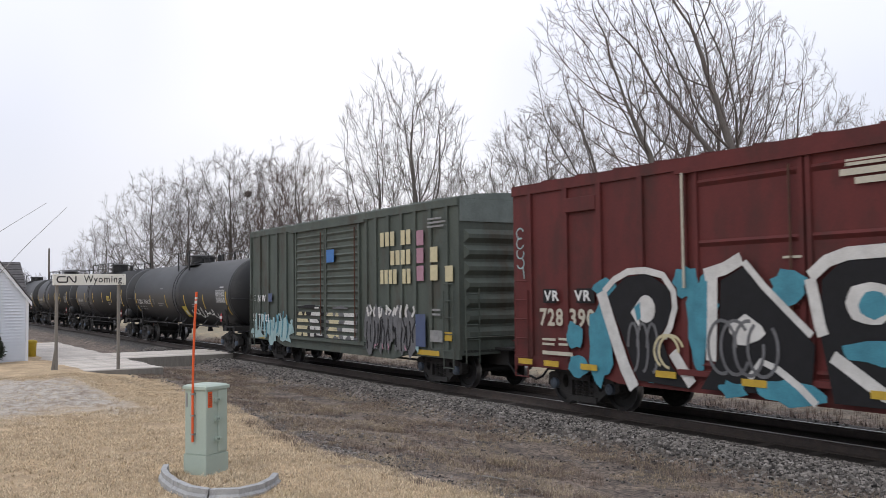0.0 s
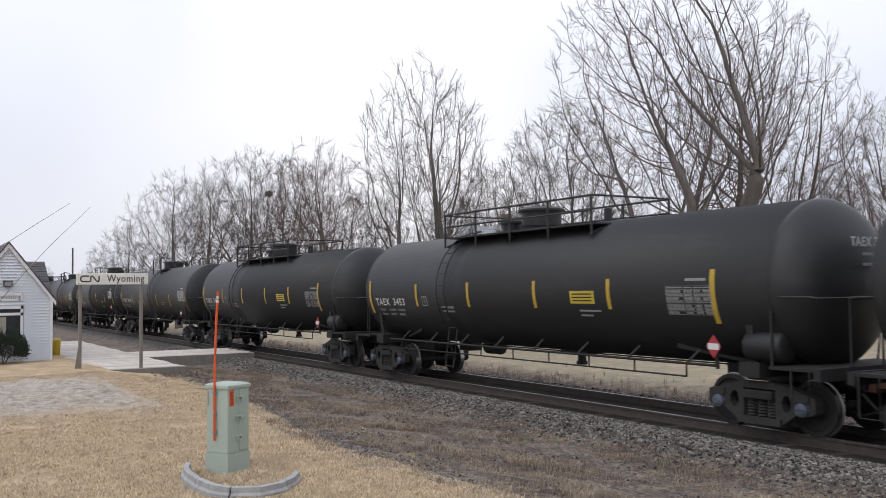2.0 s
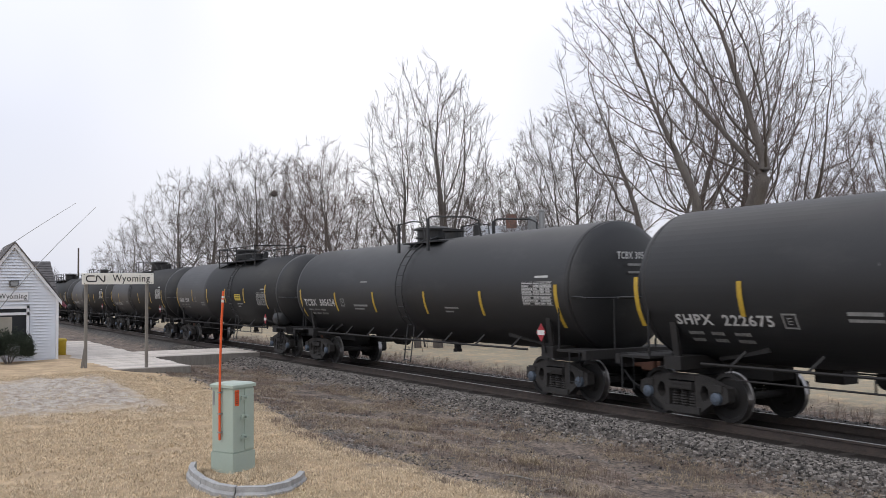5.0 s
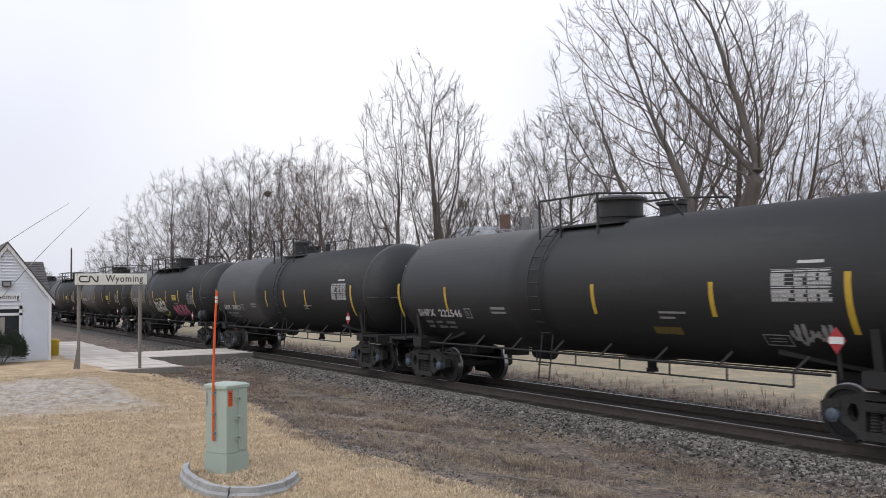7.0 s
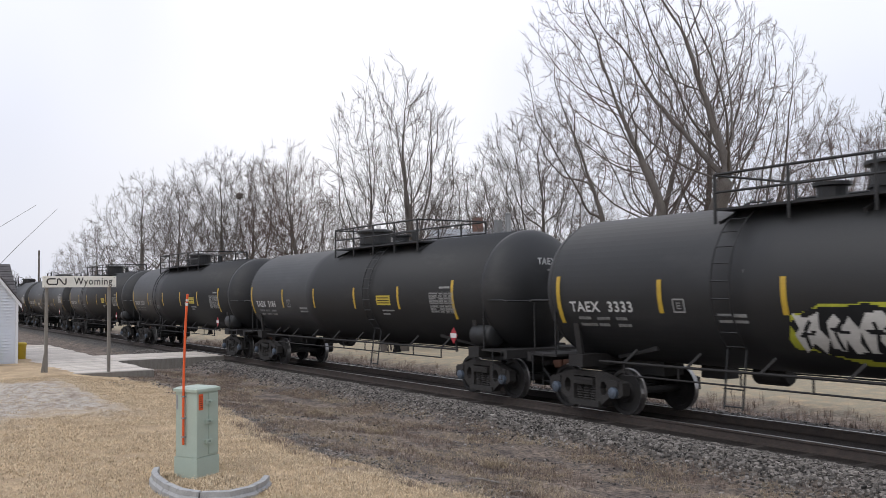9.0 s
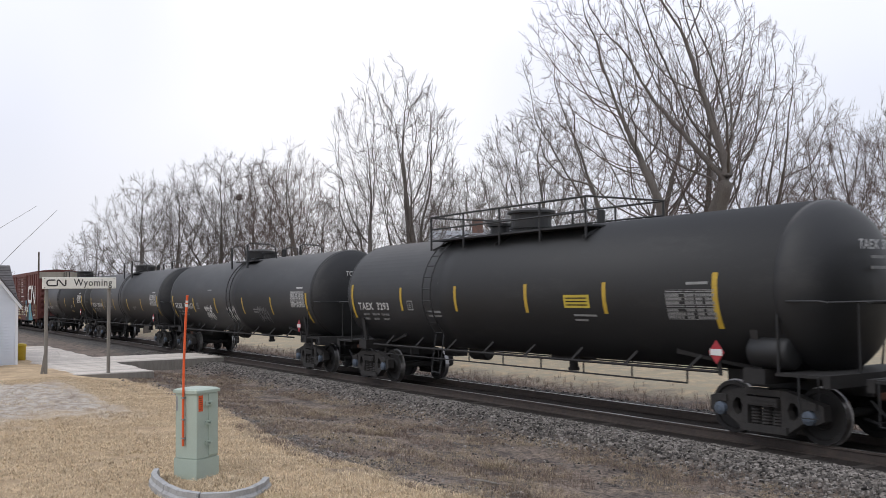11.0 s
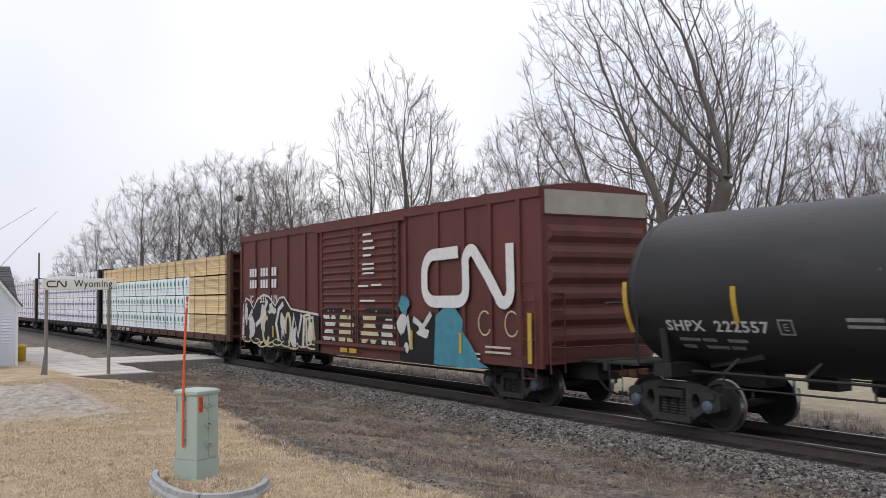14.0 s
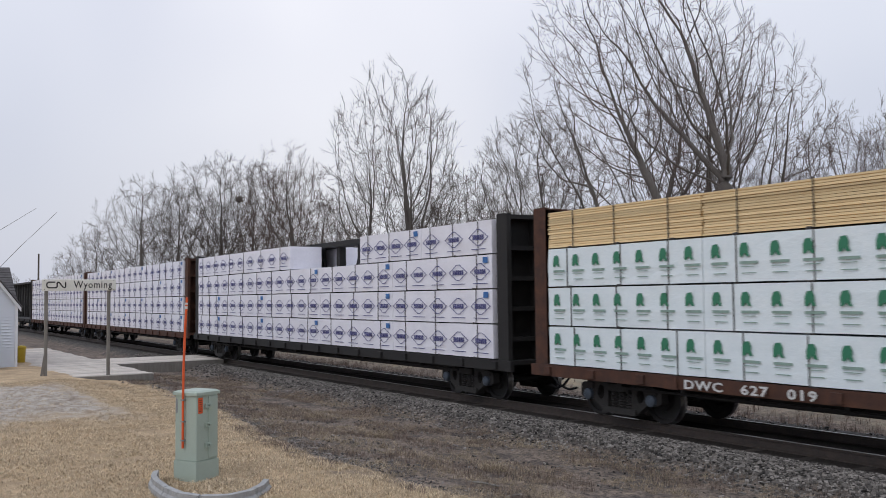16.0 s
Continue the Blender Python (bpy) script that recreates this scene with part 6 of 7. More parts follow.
packs = [4.28] * 4 + [4.8]
long4 = [4.75, 4.75, 4.75, 4.75, 3.0]
cars = (
    ("rust-brown centre-beam flatcar stacked with lumber", M["rust"], "fresh yellow lumber bundles over pale blue wrapped bundles",
     -178.59, 11.0, [runs(packs, ["blue"] * 4 + ["sawn"])] * 3 + [runs(packs, ["sawn"] * 5)]),
    ("black centre-beam flatcar stacked with wrapped lumber", M["under"], "white wrapped lumber bundles with navy lozenges, top layer part empty",
     -202.6, 11.05, [runs(long4[::-1], ["white"] * 5)] * 3 + [[(-11.0, -6.3, "white"), (-6.3, -0.9, "white"), (4.3, 7.8, "white"), (7.8, 11.0, "white")]]),
    ("rust-brown centre-beam flatcar stacked with wrapped lumber", M["rust"], "white wrapped lumber bundles with navy lozenges", -226.2, 10.45, [runs([3.47] * 6, ["white"] * 6)] * 4),
    ("rust-brown centre-beam flatcar stacked with wrapped lumber", M["rust"], "white wrapped lumber bundles with navy lozenges", -248.6, 10.45, [runs([4.4, 4.4, 4.4, 4.4, 3.2], ["white"] * 5)] * 4),
    ("empty black centre-beam flatcar", M["under"], "", -271.7, H_, []),
)
for i, (clabel, steel, llabel, x, half, layers) in enumerate(cars):
    c = centerbeam(clabel, half, steel)
    if i == 0:
        part("reporting_mark", letters("DWC   627   019", 0.22, -7.14, 0.82, -1.566, long=2.7), M["white"], c)
        bm = bmesh.new()
        box(bm, -7.62, -7.3, -1.572, -1.564, 0.78, 1.0)
        part("rust_patch", bm, M["rust"], c)
    set_moving(c, x)
    if layers:
        set_moving(lumber_load(llabel, half, layers, 20 + i), x)


# ---------------- trees ----------------
def ball_points(rs_, count, centre, radii, hollow):
    """Random places in an ellipsoid, drawn towards its surface, with gaps between clumps."""
    out = []
    off = rs_.uniform(0, 90)
    while len(out) < count:
        d = rs_.normal(0, 1, 3)
        d /= np.linalg.norm(d)
        p = np.array(centre) + d * rs_.rand() ** hollow * np.array(radii)
        if noise.noise((p[0] * 0.55 + off, p[1] * 0.55, p[2] * 0.55)) > -0.22:
            out.append(p)
    return np.array(out)


def grown(rs_, pos, par, aims, step, reach, kill, rise, rounds=160):
    """Lets wood grow from the given stems towards the open places of the crown."""
    pos, par = [np.array(p) for p in pos], list(par)
    way = [np.array((0, 0, 1.0))] + [(pos[i] - pos[par[i]]) / max(1e-6, np.linalg.norm(pos[i] - pos[par[i]])) for i in range(1, len(pos))]
    P = np.array(pos)
    D = np.linalg.norm(aims[:, None] - P[None], axis=2)
    near, dist = D.argmin(1), D.min(1)
    alive = np.ones(len(aims), bool)
    kids = [0] * len(pos)
    for _ in range(rounds):
        use = alive & (dist < reach)
        if not use.any():
            break
        pull = {}
        v = aims[use] - np.array(pos)[near[use]]
        v /= np.linalg.norm(v, axis=1)[:, None]
        for n_, w in zip(near[use], v):
            if w @ way[n_] > -0.05:
                pull[n_] = pull.get(n_, 0) + w
        fresh = []
        for n_, w in pull.items():
            if kids[n_] > 2:
                continue
            w = w / np.linalg.norm(w) + 0.80 * way[n_] + rs_.normal(0, 0.13, 3) + np.array((0, 0, rise))
            w /= np.linalg.norm(w)
            pos.append(pos[n_] + w * step)
            par.append(n_)
            way.append(w)
            kids[n_] += 1
            kids.append(0)
            fresh.append(len(pos) - 1)
        if not fresh:
            break
        D = np.linalg.norm(aims[:, None] - np.array([pos[i] for i in fresh])[None], axis=2)
        k, m = D.argmin(1), D.min(1)
        better = m < dist
        near[better], dist[better] = np.array(fresh)[k[better]], m[better]
        alive &= dist > kill
    return np.array(pos), par, way


def bare_tree(label, seed, height, width, low, stems, foot, lean, r0, aims=1500, twig="twig", rise=0.12, top=0.62, at=None, step=0.42, twigs=2.2, clear=0.3, hollow=0.45):
    """A leafless tree. low: lowest branches; clear: bare part of the trunks; top: where the crown is widest (shares of the height)."""
    rs_ = np.random.RandomState(seed)
    R, zc = width / 2, height * top
    up = ball_points(rs_, int(aims * 0.62), (0, 0, zc), (R, R, height - zc), hollow)
    dn = ball_points(rs_, int(aims * 0.9), (0, 0, zc), (R, R, zc - low * height), hollow)
    pts = np.concatenate([up[up[:, 2] >= zc], dn[dn[:, 2] < zc], up[up[:, 2] < zc][:10]])
    # stems: leaning, slightly bent trunks up to the first forks
    pos, par = [np.array((0, 0, -0.5))], [-1]
    for k in range(stems):
        a = 2 * math.pi * (k + 0.6 * rs_.rand()) / stems
        tilt = radians(lean * rs_.uniform(0.25, 1.2)) if stems > 1 else radians(2)
        out = np.array((math.cos(a), math.sin(a), 0.0))
        p = out * (foot * rs_.uniform(0.35, 1.0) if stems > 1 else 0) + np.array((0, 0, -0.4))
        last = 0
        d = out * math.sin(tilt) + np.array((0, 0, math.cos(tilt)))
        for i in range(int(height * clear * rs_.uniform(0.8, 1.35) / step)):
            pos.append(p.copy())
            par.append(last)
            last = len(pos) - 1
            d = d + rs_.normal(0, 0.035, 3) + np.array((0, 0, 0.012))
            d /= np.linalg.norm(d)
            p = p + d * step
    pos, par, way = grown(rs_, pos, par, pts, step, height * 0.45, step * 1.55, rise)
    n = len(pos)
    kids = [[] for _ in range(n)]
    for i in range(1, n):
        kids[par[i]].append(i)
    tips = sum(1 for k in kids if not k)
    tip_r = 0.0085
    e = math.log(max(2, tips / max(1, stems))) / math.log(r0 / tip_r)
    load = np.zeros(n)
    for i in range(n - 1, -1, -1):
        load[i] = load[i] or 1.0
        if par[i] >= 0:
            load[par[i]] += load[i]
    rad = tip_r * load ** (1 / e)
    wood, fine = ([], []), ([], [])

    def tube(store, line, radii, sides):
        V, F = store
        base = len(V)
        m = len(line)
        for i, p in enumerate(line):
            a, b = side_axes(Vector(line[min(i + 1, m - 1)] - line[max(i - 1, 0)]))
            for k in range(sides):
                c = 2 * math.pi * k / sides
                V.append(tuple(Vector(p) + (a * math.cos(c) + b * math.sin(c)) * radii[i]))
        for i in range(m - 1):
            for k in range(sides):
                F.append((base + i * sides + k, base + i * sides + (k + 1) % sides, base + (i + 1) * sides + (k + 1) % sides, base + (i + 1) * sides + k))

    todo = [(0, k) for k in kids[0]]
    while todo:
        root, i = todo.pop()
        line, radii = ([pos[root]], [min(rad[root], rad[i] * 1.1)]) if root else ([], [])
        while True:
            line.append(pos[i])
            radii.append(rad[i] * (1.25 if root == 0 and len(line) == 1 else 1.0))
            if not kids[i]:
                break
            main = max(kids[i], key=lambda k: load[k])
            todo += [(i, k) for k in kids[i] if k != main]
            i = main
        if len(line) > 1:
            big = radii[0]
            tube(wood if big > 0.035 else fine, line, radii, 9 if big > 0.12 else 6 if big > 0.035 else 4 if big > 0.015 else 3)
    # fine twigs along the thin wood
    thin = [i for i in range(n) if rad[i] < 0.030 and par[i] > 0]
    for i in thin:
        for _ in range(int(twigs + rs_.rand())):
            d = way[i] * 0.75 + rs_.normal(0, 0.55, 3) + np.array((0, 0, 0.22))
            d /= np.linalg.norm(d)
            ln = rs_.uniform(0.45, 1.15)
            p = pos[par[i]] + (pos[i] - pos[par[i]]) * rs_.rand()
            mid = p + d * ln * 0.5
            d2 = d + rs_.normal(0, 0.25, 3) + np.array((0, 0, 0.10))
            end = mid + d2 / np.linalg.norm(d2) * ln * 0.5
            tube(fine, [p, mid, end], [0.0075, 0.0062, 0.0045], 3)
            for q in (mid, p + d * ln * 0.25):
                d3 = d + rs_.normal(0, 0.45, 3)
                tube(fine, [q, q + d3 / np.linalg.norm(d3) * ln * 0.45], [0.0056, 0.0042], 3)
    # straight shoots at the ends of the branches
    for i in range(n):
        if kids[i] or par[i] <= 0:
            continue
        out = np.array((pos[i][0], pos[i][1], 0.6 * (pos[i][2] - zc)))
        out /= max(0.1, np.linalg.norm(out))
        for _ in range(2):
            d = 0.5 * way[i] + 0.55 * out + np.array((0, 0, 0.35 + rise)) + rs_.normal(0, 0.16, 3)
            d /= np.linalg.norm(d)
            ln = rs_.uniform(0.35, 0.8)
            tube(fine, [pos[i], pos[i] + d * ln * 0.5 + rs_.normal(0, 0.02, 3), pos[i] + d * ln], [0.0085, 0.0065, 0.0045], 3)
            for f_ in (0.3, 0.55):
                d3 = d + rs_.normal(0, 0.35, 3)
                q = pos[i] + d * ln * f_
                tube(fine, [q, q + d3 / np.linalg.norm(d3) * ln * 0.4], [0.0056, 0.0042], 3)
    t = thing("tree", label, "tree", "bare trees beyond the track", at=at)
    for nm, (V, F), m in (("trunk", wood, M["bark"]), ("crown", fine, M[twig])):
        me = bpy.data.meshes.new(nm)
        me.from_pydata(V, [], F)
        part(nm, me, m, t, "", True)
    return t


def spot(pan_x, depth, z=-0.4):
    """Ground place at a bearing, given as a fraction of the half view width at the rest position, and a depth along the view."""
    p = radians(30.71)
    fx, fy = -math.cos(p), math.sin(p)
    rx, ry = math.sin(p), math.cos(p)
    k = pan_x * math.tan(radians(51.54 / 2))
    return EYE.x + depth * (fx + rx * k), EYE.y + depth * (fy + ry * k), z


HEIGHTS = (18.5, 14.6, 13.1, 13.1, 15.1)
kinds = [
    bare_tree("tall bare deciduous tree with several heavy trunks", 11, 19.0, 10.8, 0.27, 4, 1.9, 9, 0.22, 4300, "twigred", 0.08, 0.60, pose(*spot(0.52, 39)), 0.31, 0.5, 0.36, 0.5),
    bare_tree("slender many-stemmed bare tree with upswept limbs", 29, 14.7, 7.2, 0.22, 6, 0.6, 9, 0.13, 3200, "twig", 0.30, 0.56, pose(*spot(-0.045, 46)), 0.28, 1.1, 0.26, 0.6),
    bare_tree("round-crowned bare tree with fine branches", 31, 13.2, 8.5, 0.18, 3, 0.3, 9, 0.13, 4000, "twig", 0.16, 0.54, pose(*spot(0.285, 50)), 0.28, 1.4, 0.22, 0.5),
    bare_tree("spreading bare tree with dark crooked limbs", 43, 13.1, 10.2, 0.22, 1, 0.4, 12, 0.34, 2600, "twig", 0.04, 0.54, pose(*spot(-0.60, 78)), 0.36, 1.6, 0.22, 0.4),
    bare_tree("dense bare tree with reddish twigs", 57, 15.3, 8.4, 0.12, 4, 0.9, 9, 0.16, 4400, "twigred", 0.14, 0.56, pose(*spot(-0.285, 74)), 0.31, 1.8, 0.25, 0.6),
]
for kind, u, depth, tall, turn in (
    (0, 0.74, 44, 16.0, 130), (0, 0.64, 49, 15.5, 250), (4, 0.98, 62, 15.5, 40), (4, 1.16, 66, 17.5, 10), (2, 0.86, 68, 12.0, 200),
    (2, 0.11, 66, 12.0, 45), (2, -0.17, 78, 11.5, 120), (2, -0.36, 84, 15.4, 200),
    (3, -0.45, 82, 15.6, 160), (3, -0.52, 92, 14.6, 310), (3, -0.715, 92, 10.0, 250), (3, -0.765, 105, 7.6, 70),
    (4, -0.90, 260, 10.8, 20), (2, -0.93, 240, 9.8, 40), (4, -0.97, 250, 10.6, 140), (4, -1.02, 280, 12.0, 250), (4, -0.86, 270, 9.5, 70), (2, 0.02, 86, 12.0, 300), (2, 0.22, 86, 11.5, 160),
    ):
    s = tall / HEIGHTS[kind]
    t = copy_thing(kinds[kind], pose(*spot(u, depth), 0, 0, turn))
    t.scale = (s, s, s)
# a nest in one crown
bm = bmesh.new()
rn = random.Random(2)
for i in range(60):
    a, b = rn.uniform(0, 6.28), rn.uniform(-0.5, 0.5)
    c = Vector((math.cos(a), math.sin(a), b)) * 0.32
    pipe(bm, [c + Vector((rn.uniform(-.3, .3), rn.uniform(-.3, .3), rn.uniform(-.12, .12))), c], 0.02, 3)
bmesh.ops.create_icosphere(bm, subdivisions=1, radius=0.34)
me = mesh_of("nest", bm)
me.materials.append(M["twig"])
nest = tagged(new("nest", me), "dark twig nest in a bare tree", "nest")
x, y, z = spot(-0.395, 78)
nest.location = (x, y, 11.0)

# ---------------- station platform, walk, building ----------------
platform = thing("platform", "weathered grey timber station platform", "platform", kind="structure")
plank_mesh = {}
PX0, PX1, pitch_p = -53.0, -31.9, 0.155
n = int((PX1 - PX0) / pitch_p)
for i in range(n):
    bm = None
    x = PX0 + i * pitch_p
    k = "plank"
    if k not in plank_mesh:
        bm = bmesh.new()
        box(bm, 0.004, pitch_p - 0.006, -13.5, -5.45, -0.03, 0.02)
        plank_mesh[k] = mesh_of("plank", bm)
    o = part("plank", plank_mesh[k], M["deck"], platform)
    o.location = (x, 0.05 * math.sin(i * 12.9), 0.004 * math.sin(i * 7.7))
bm = bmesh.new()
box(bm, PX1 - 0.01, PX1 + 0.04, -13.5, -5.45, -0.22, 0.0)
box(bm, PX0, PX1, -5.46, -5.42, -0.22, -0.03)
box(bm, PX0, PX1 - 0.05, -13.5, -5.6, -0.3, -0.04)
part("fascia", bm, M["post"], platform, "weathered grey edge board")
crossing = thing("boardwalk", "weathered timber boardwalk from the platform to the track", "boardwalk", kind="structure")
bm = bmesh.new()
box(bm, 0.006, 0.27, -5.35, -0.95, -0.05, 0.0)
board = mesh_of("board", bm)
for i in range(14):
    o = part("board", board, M["deck"], crossing)
    o.location = (-41.6 + i * 0.278, 0.04 * math.sin(i * 5.1), 0.003 * math.sin(i * 3.3))
bm = bmesh.new()
for y in (-5.2, -3.7, -2.4, -1.1):
    box(bm, -41.5, -37.75, y - 0.06, y + 0.06, -0.24, -0.052)
part("bearer", bm, M["post"], crossing)
bm = bmesh.new()
box(bm, -37.74, -37.69, -5.35, -0.95, -0.50, -0.015)
part("fascia", bm, M["post"], crossing, "weathered grey edge board")

# ---- station building: gabled bay before a shingled main roof ----
house = thing("station_building", "small white clapboard station building with grey shingle roof", "building")
BX, Y0, Y1, APEX, EAVE = -37.3, -11.98, -9.0, 4.43, 2.44
ym = (Y0 + Y1) / 2


def gable_width(z):
    return (Y1 - Y0) / 2 * (1.0 if z < EAVE else max(0.0, (APEX - z) / (APEX - EAVE)))


bm = bmesh.new()
plate(bm, [(Y0 + 0.03, -0.05), (Y1 - 0.03, -0.05), (Y1 - 0.03, EAVE), (ym, APEX - 0.04), (Y0 + 0.03, EAVE)], "x", BX - 0.25, 0.2)
box(bm, BX - 4.5, BX - 0.05, Y1 - 0.2, Y1 - 0.03, -0.05, EAVE)
box(bm, BX - 4.5, BX - 0.05, Y0 + 0.03, Y0 + 0.2, -0.05, EAVE)
part("wall", bm, M["siding"], house)
WL, WR, WB, WT = -11.35, -9.98, 0.80, 2.12
step = 0.112
z = 0.05
while z < APEX - 0.06:
    w = gable_width(z + step * 0.5)
    spans = [(ym - w, ym + w)]
    if WB - step < z < WT:
        spans = [(ym - w, WL - 0.02), (WR + 0.02, ym + w)]
    for a, b in spans:
        if b - a < 0.05:
            continue
        bm = bmesh.new()
        v = [bm.verts.new(c) for c in ((BX - 0.05, a, z), (BX - 0.05, b, z), (BX + 0.018, b, z), (BX + 0.018, a, z), (BX - 0.045, a, z + step), (BX - 0.045, b, z + step))]
        bm.faces.new((v[0], v[1], v[2], v[3]))
        bm.faces.new((v[3], v[2], v[5], v[4]))
        bm.faces.new((v[0], v[3], v[4]))
        bm.faces.new((v[1], v[5], v[2]))
        part("clapboard", bm, M["siding"], house)
    if z < EAVE:
        bm = bmesh.new()
        v = [bm.verts.new(c) for c in ((BX - 4.4, Y1 - 0.03, z), (BX - 0.05, Y1 - 0.03, z), (BX - 0.05, Y1 + 0.018, z), (BX - 4.4, Y1 + 0.018, z), (BX - 4.4, Y1 - 0.025, z + step), (BX - 0.05, Y1 - 0.025, z + step))]
        bm.faces.new((v[0], v[1], v[2], v[3]))
        bm.faces.new((v[3], v[2], v[5], v[4]))
        part("clapboard", bm, M["siding"], house)
    z += step
for a, b in ((Y1 - 0.06, Y1 + 0.035), (Y0 - 0.035, Y0 + 0.06)):
    bm = bmesh.new()
    box(bm, BX - 0.05, BX + 0.035, a, b, 0.0, EAVE)
    part("corner_board", bm, M["trim"], house)
for s in (-1, 1):
    bm = bmesh.new()
    ye = ym + s * ((Y1 - Y0) / 2 + 0.14)
    ze = EAVE - 0.16
    plate(bm, [(ym, APEX + 0.02), (ye, ze), (ye, ze - 0.15), (ym, APEX - 0.16)], "x", BX + 0.02, 0.09)
    part("rake_board", bm, M["trim"], house)
    bm = bmesh.new()
    plate(bm, [(ym, APEX + 0.09), (ye + s * 0.03, ze + 0.05), (ye + s * 0.03, ze), (ym, APEX + 0.02)], "x", BX - 4.6, 4.75)
    part("roof", bm, M["shingle"], house, "grey shingle roof slope")
# main roof behind, in shingle courses
for i in range(14):
    bm = bmesh.new()
    a, b = i / 14, (i + 1) / 14
    x0, z0 = -42.2 - 2.8 * a, 2.40 + 1.62 * a
    x1, z1 = -42.2 - 2.8 * b, 2.40 + 1.62 * b
    v = [bm.verts.new(c) for c in ((x0 + 0.02, -16, z0 + 0.03), (x0 + 0.02, -8.3, z0 + 0.03), (x1, -8.3, z1 + 0.012), (x1, -16, z1 + 0.012), (x0 + 0.02, -16, z0 - 0.03), (x0 + 0.02, -8.3, z0 - 0.03), (x1, -8.3, z1 - 0.05), (x1, -16, z1 - 0.05))]
    for q in ((0, 1, 2, 3), (0, 4, 5, 1), (1, 5, 6, 2), (4, 7, 6, 5)):
        bm.faces.new([v[k] for k in q])
    part("shingle_course", bm, M["shingle"], house)
bm = bmesh.new()
box(bm, -47.8, -42.4, -16, -8.45, -0.1, 2.42)
plate(bm, [(-47.8, 2.42), (-42.4, 2.42), (-45.0, 3.9)], "y", -8.6, 0.14)
part("main_wall", bm, M["siding"], house)
bm = bmesh.new()
plate(bm, [(-47.9, 2.35), (-45.0, 4.04), (-45.0, 3.97), (-47.85, 2.30)], "y", -16, 7.7)
part("main_roof", bm, M["shingle"], house)
# window with transom
win = thing("window_1", "white-framed window with a dark transom pane", "window", kind="structure")
bm = bmesh.new()
for a, b, c, d in ((WL, WL + 0.09, WB, WT), (WR - 0.09, WR, WB, WT), (WL, WR, WT - 0.10, WT), (WL, WR, WB, WB + 0.08), (WL, WR, 1.78, 1.88)):
    box(bm, BX - 0.05, BX + 0.04, a, b, c, d)
part("window_frame", bm, M["trim"], win)
bm = bmesh.new()
box(bm, BX - 0.05, BX + 0.08, WL - 0.04, WR + 0.04, WB - 0.06, WB)
part("window_sill", bm, M["trim"], win)
for c, d in ((WB + 0.08, 1.78), (1.88, WT - 0.10)):
    bm = bmesh.new()
    box(bm, BX - 0.04, BX - 0.03, WL + 0.09, WR - 0.09, c, d)
    part("pane", bm, M["glass"], win)
bm = bmesh.new()
box(bm, BX - 0.028, BX - 0.022, WL + 0.15, -10.55, 1.0, 1.72)
part("blind", bm, M["roofwhite"], win, "drawn cream blind")
# wall lamp, station name board on the gable
lamp = thing("wall_lamp", "dark box lantern on the white gable", "lamp")
bm = bmesh.new()
for a, b, c, d in ((-10.66, -10.36, 3.03, 3.06), (-10.66, -10.36, 2.84, 2.87), (-10.66, -10.63, 2.87, 3.03), (-10.39, -10.36, 2.87, 3.03)):
    box(bm, BX + 0.02, BX + 0.16, a, b, c, d)
part("frame", bm, M["signink"], lamp)
bm = bmesh.new()
box(bm, BX + 0.02, BX + 0.14, -10.63, -10.39, 2.87, 3.03)
part("lens", bm, M["galv"], lamp)
plate_sign = thing("name_board", "white name board lettered in black on the gable", "sign")
bm = bmesh.new()
box(bm, BX + 0.02, BX + 0.05, -11.2, -10.02, 2.32, 2.62)
part("board", bm, M["trim"], plate_sign)
o = part("lettering", letters("Wyoming", 0.27, 0, 0, 0, 0.80, "RIGHT", bold=0.010), M["signink"], plate_sign)
o.matrix_basis = pose(BX + 0.056, -10.07, 2.39, 0, 0, 90)

# ---- station name sign on two posts ----
sign = thing("station_sign", "off-white station name sign on two weathered posts", "sign")
SX = -32.0
bm = bmesh.new()
box(bm, SX, SX + 0.05, -8.97, -6.67, 2.84, 3.21)
bevelled(bm, 0.008)
part("sign_board", bm, M["signboard"], sign)
for y, lean in ((-8.83, 0.0), (-6.88, 0.02)):
    bm = bmesh.new()
    box(bm, SX - 0.1, SX, y - 0.05, y + 0.05, -0.4, 2.9)
    bevelled(bm, 0.012)
    part("post", bm, M["post"], sign)
bm = bmesh.new()
beam(bm, (SX - 0.05, -8.98, -0.15), (SX - 0.02, -8.85, 0.75), 0.08, 0.05)
part("post_splint", bm, M["post"], sign)
o = part("lettering", letters("Wyoming", 0.33, 0, 0, 0, 0.85, "RIGHT", bold=0.010), M["signink"], sign)
o.matrix_basis = pose(SX + 0.056, -6.80, 2.93, 0, 0, 90)
bm = bmesh.new()
ribbon(bm, [(0.26, 0.20), (0.08, 0.20)] + arc(0.08, 0.11, 0.075, 0.09, 90, 270, 8) + [(0.27, 0.02)] + arc(0.28, 0.06, 0.04, 0.04, -90, 0, 4) + [(0.32, 0.15)] + arc(0.36, 0.15, 0.04, 0.05, 180, 40, 5) + [(0.50, 0.04)] + arc(0.545, 0.06, 0.035, 0.04, 210, 360, 5) + [(0.58, 0.21)], 0.042, 0.0)
o = part("emblem", bm, M["signink"], sign, "black ribbon-shaped emblem")
o.matrix_basis = pose(SX + 0.058, -8.84, 2.92, 0, 0, 90)
bm = bmesh.new()
for y in (-8.9, -6.74):
    for z in (2.88, 3.17):
        pipe(bm, [(SX + 0.05, y, z), (SX + 0.062, y, z)], 0.014, 8)
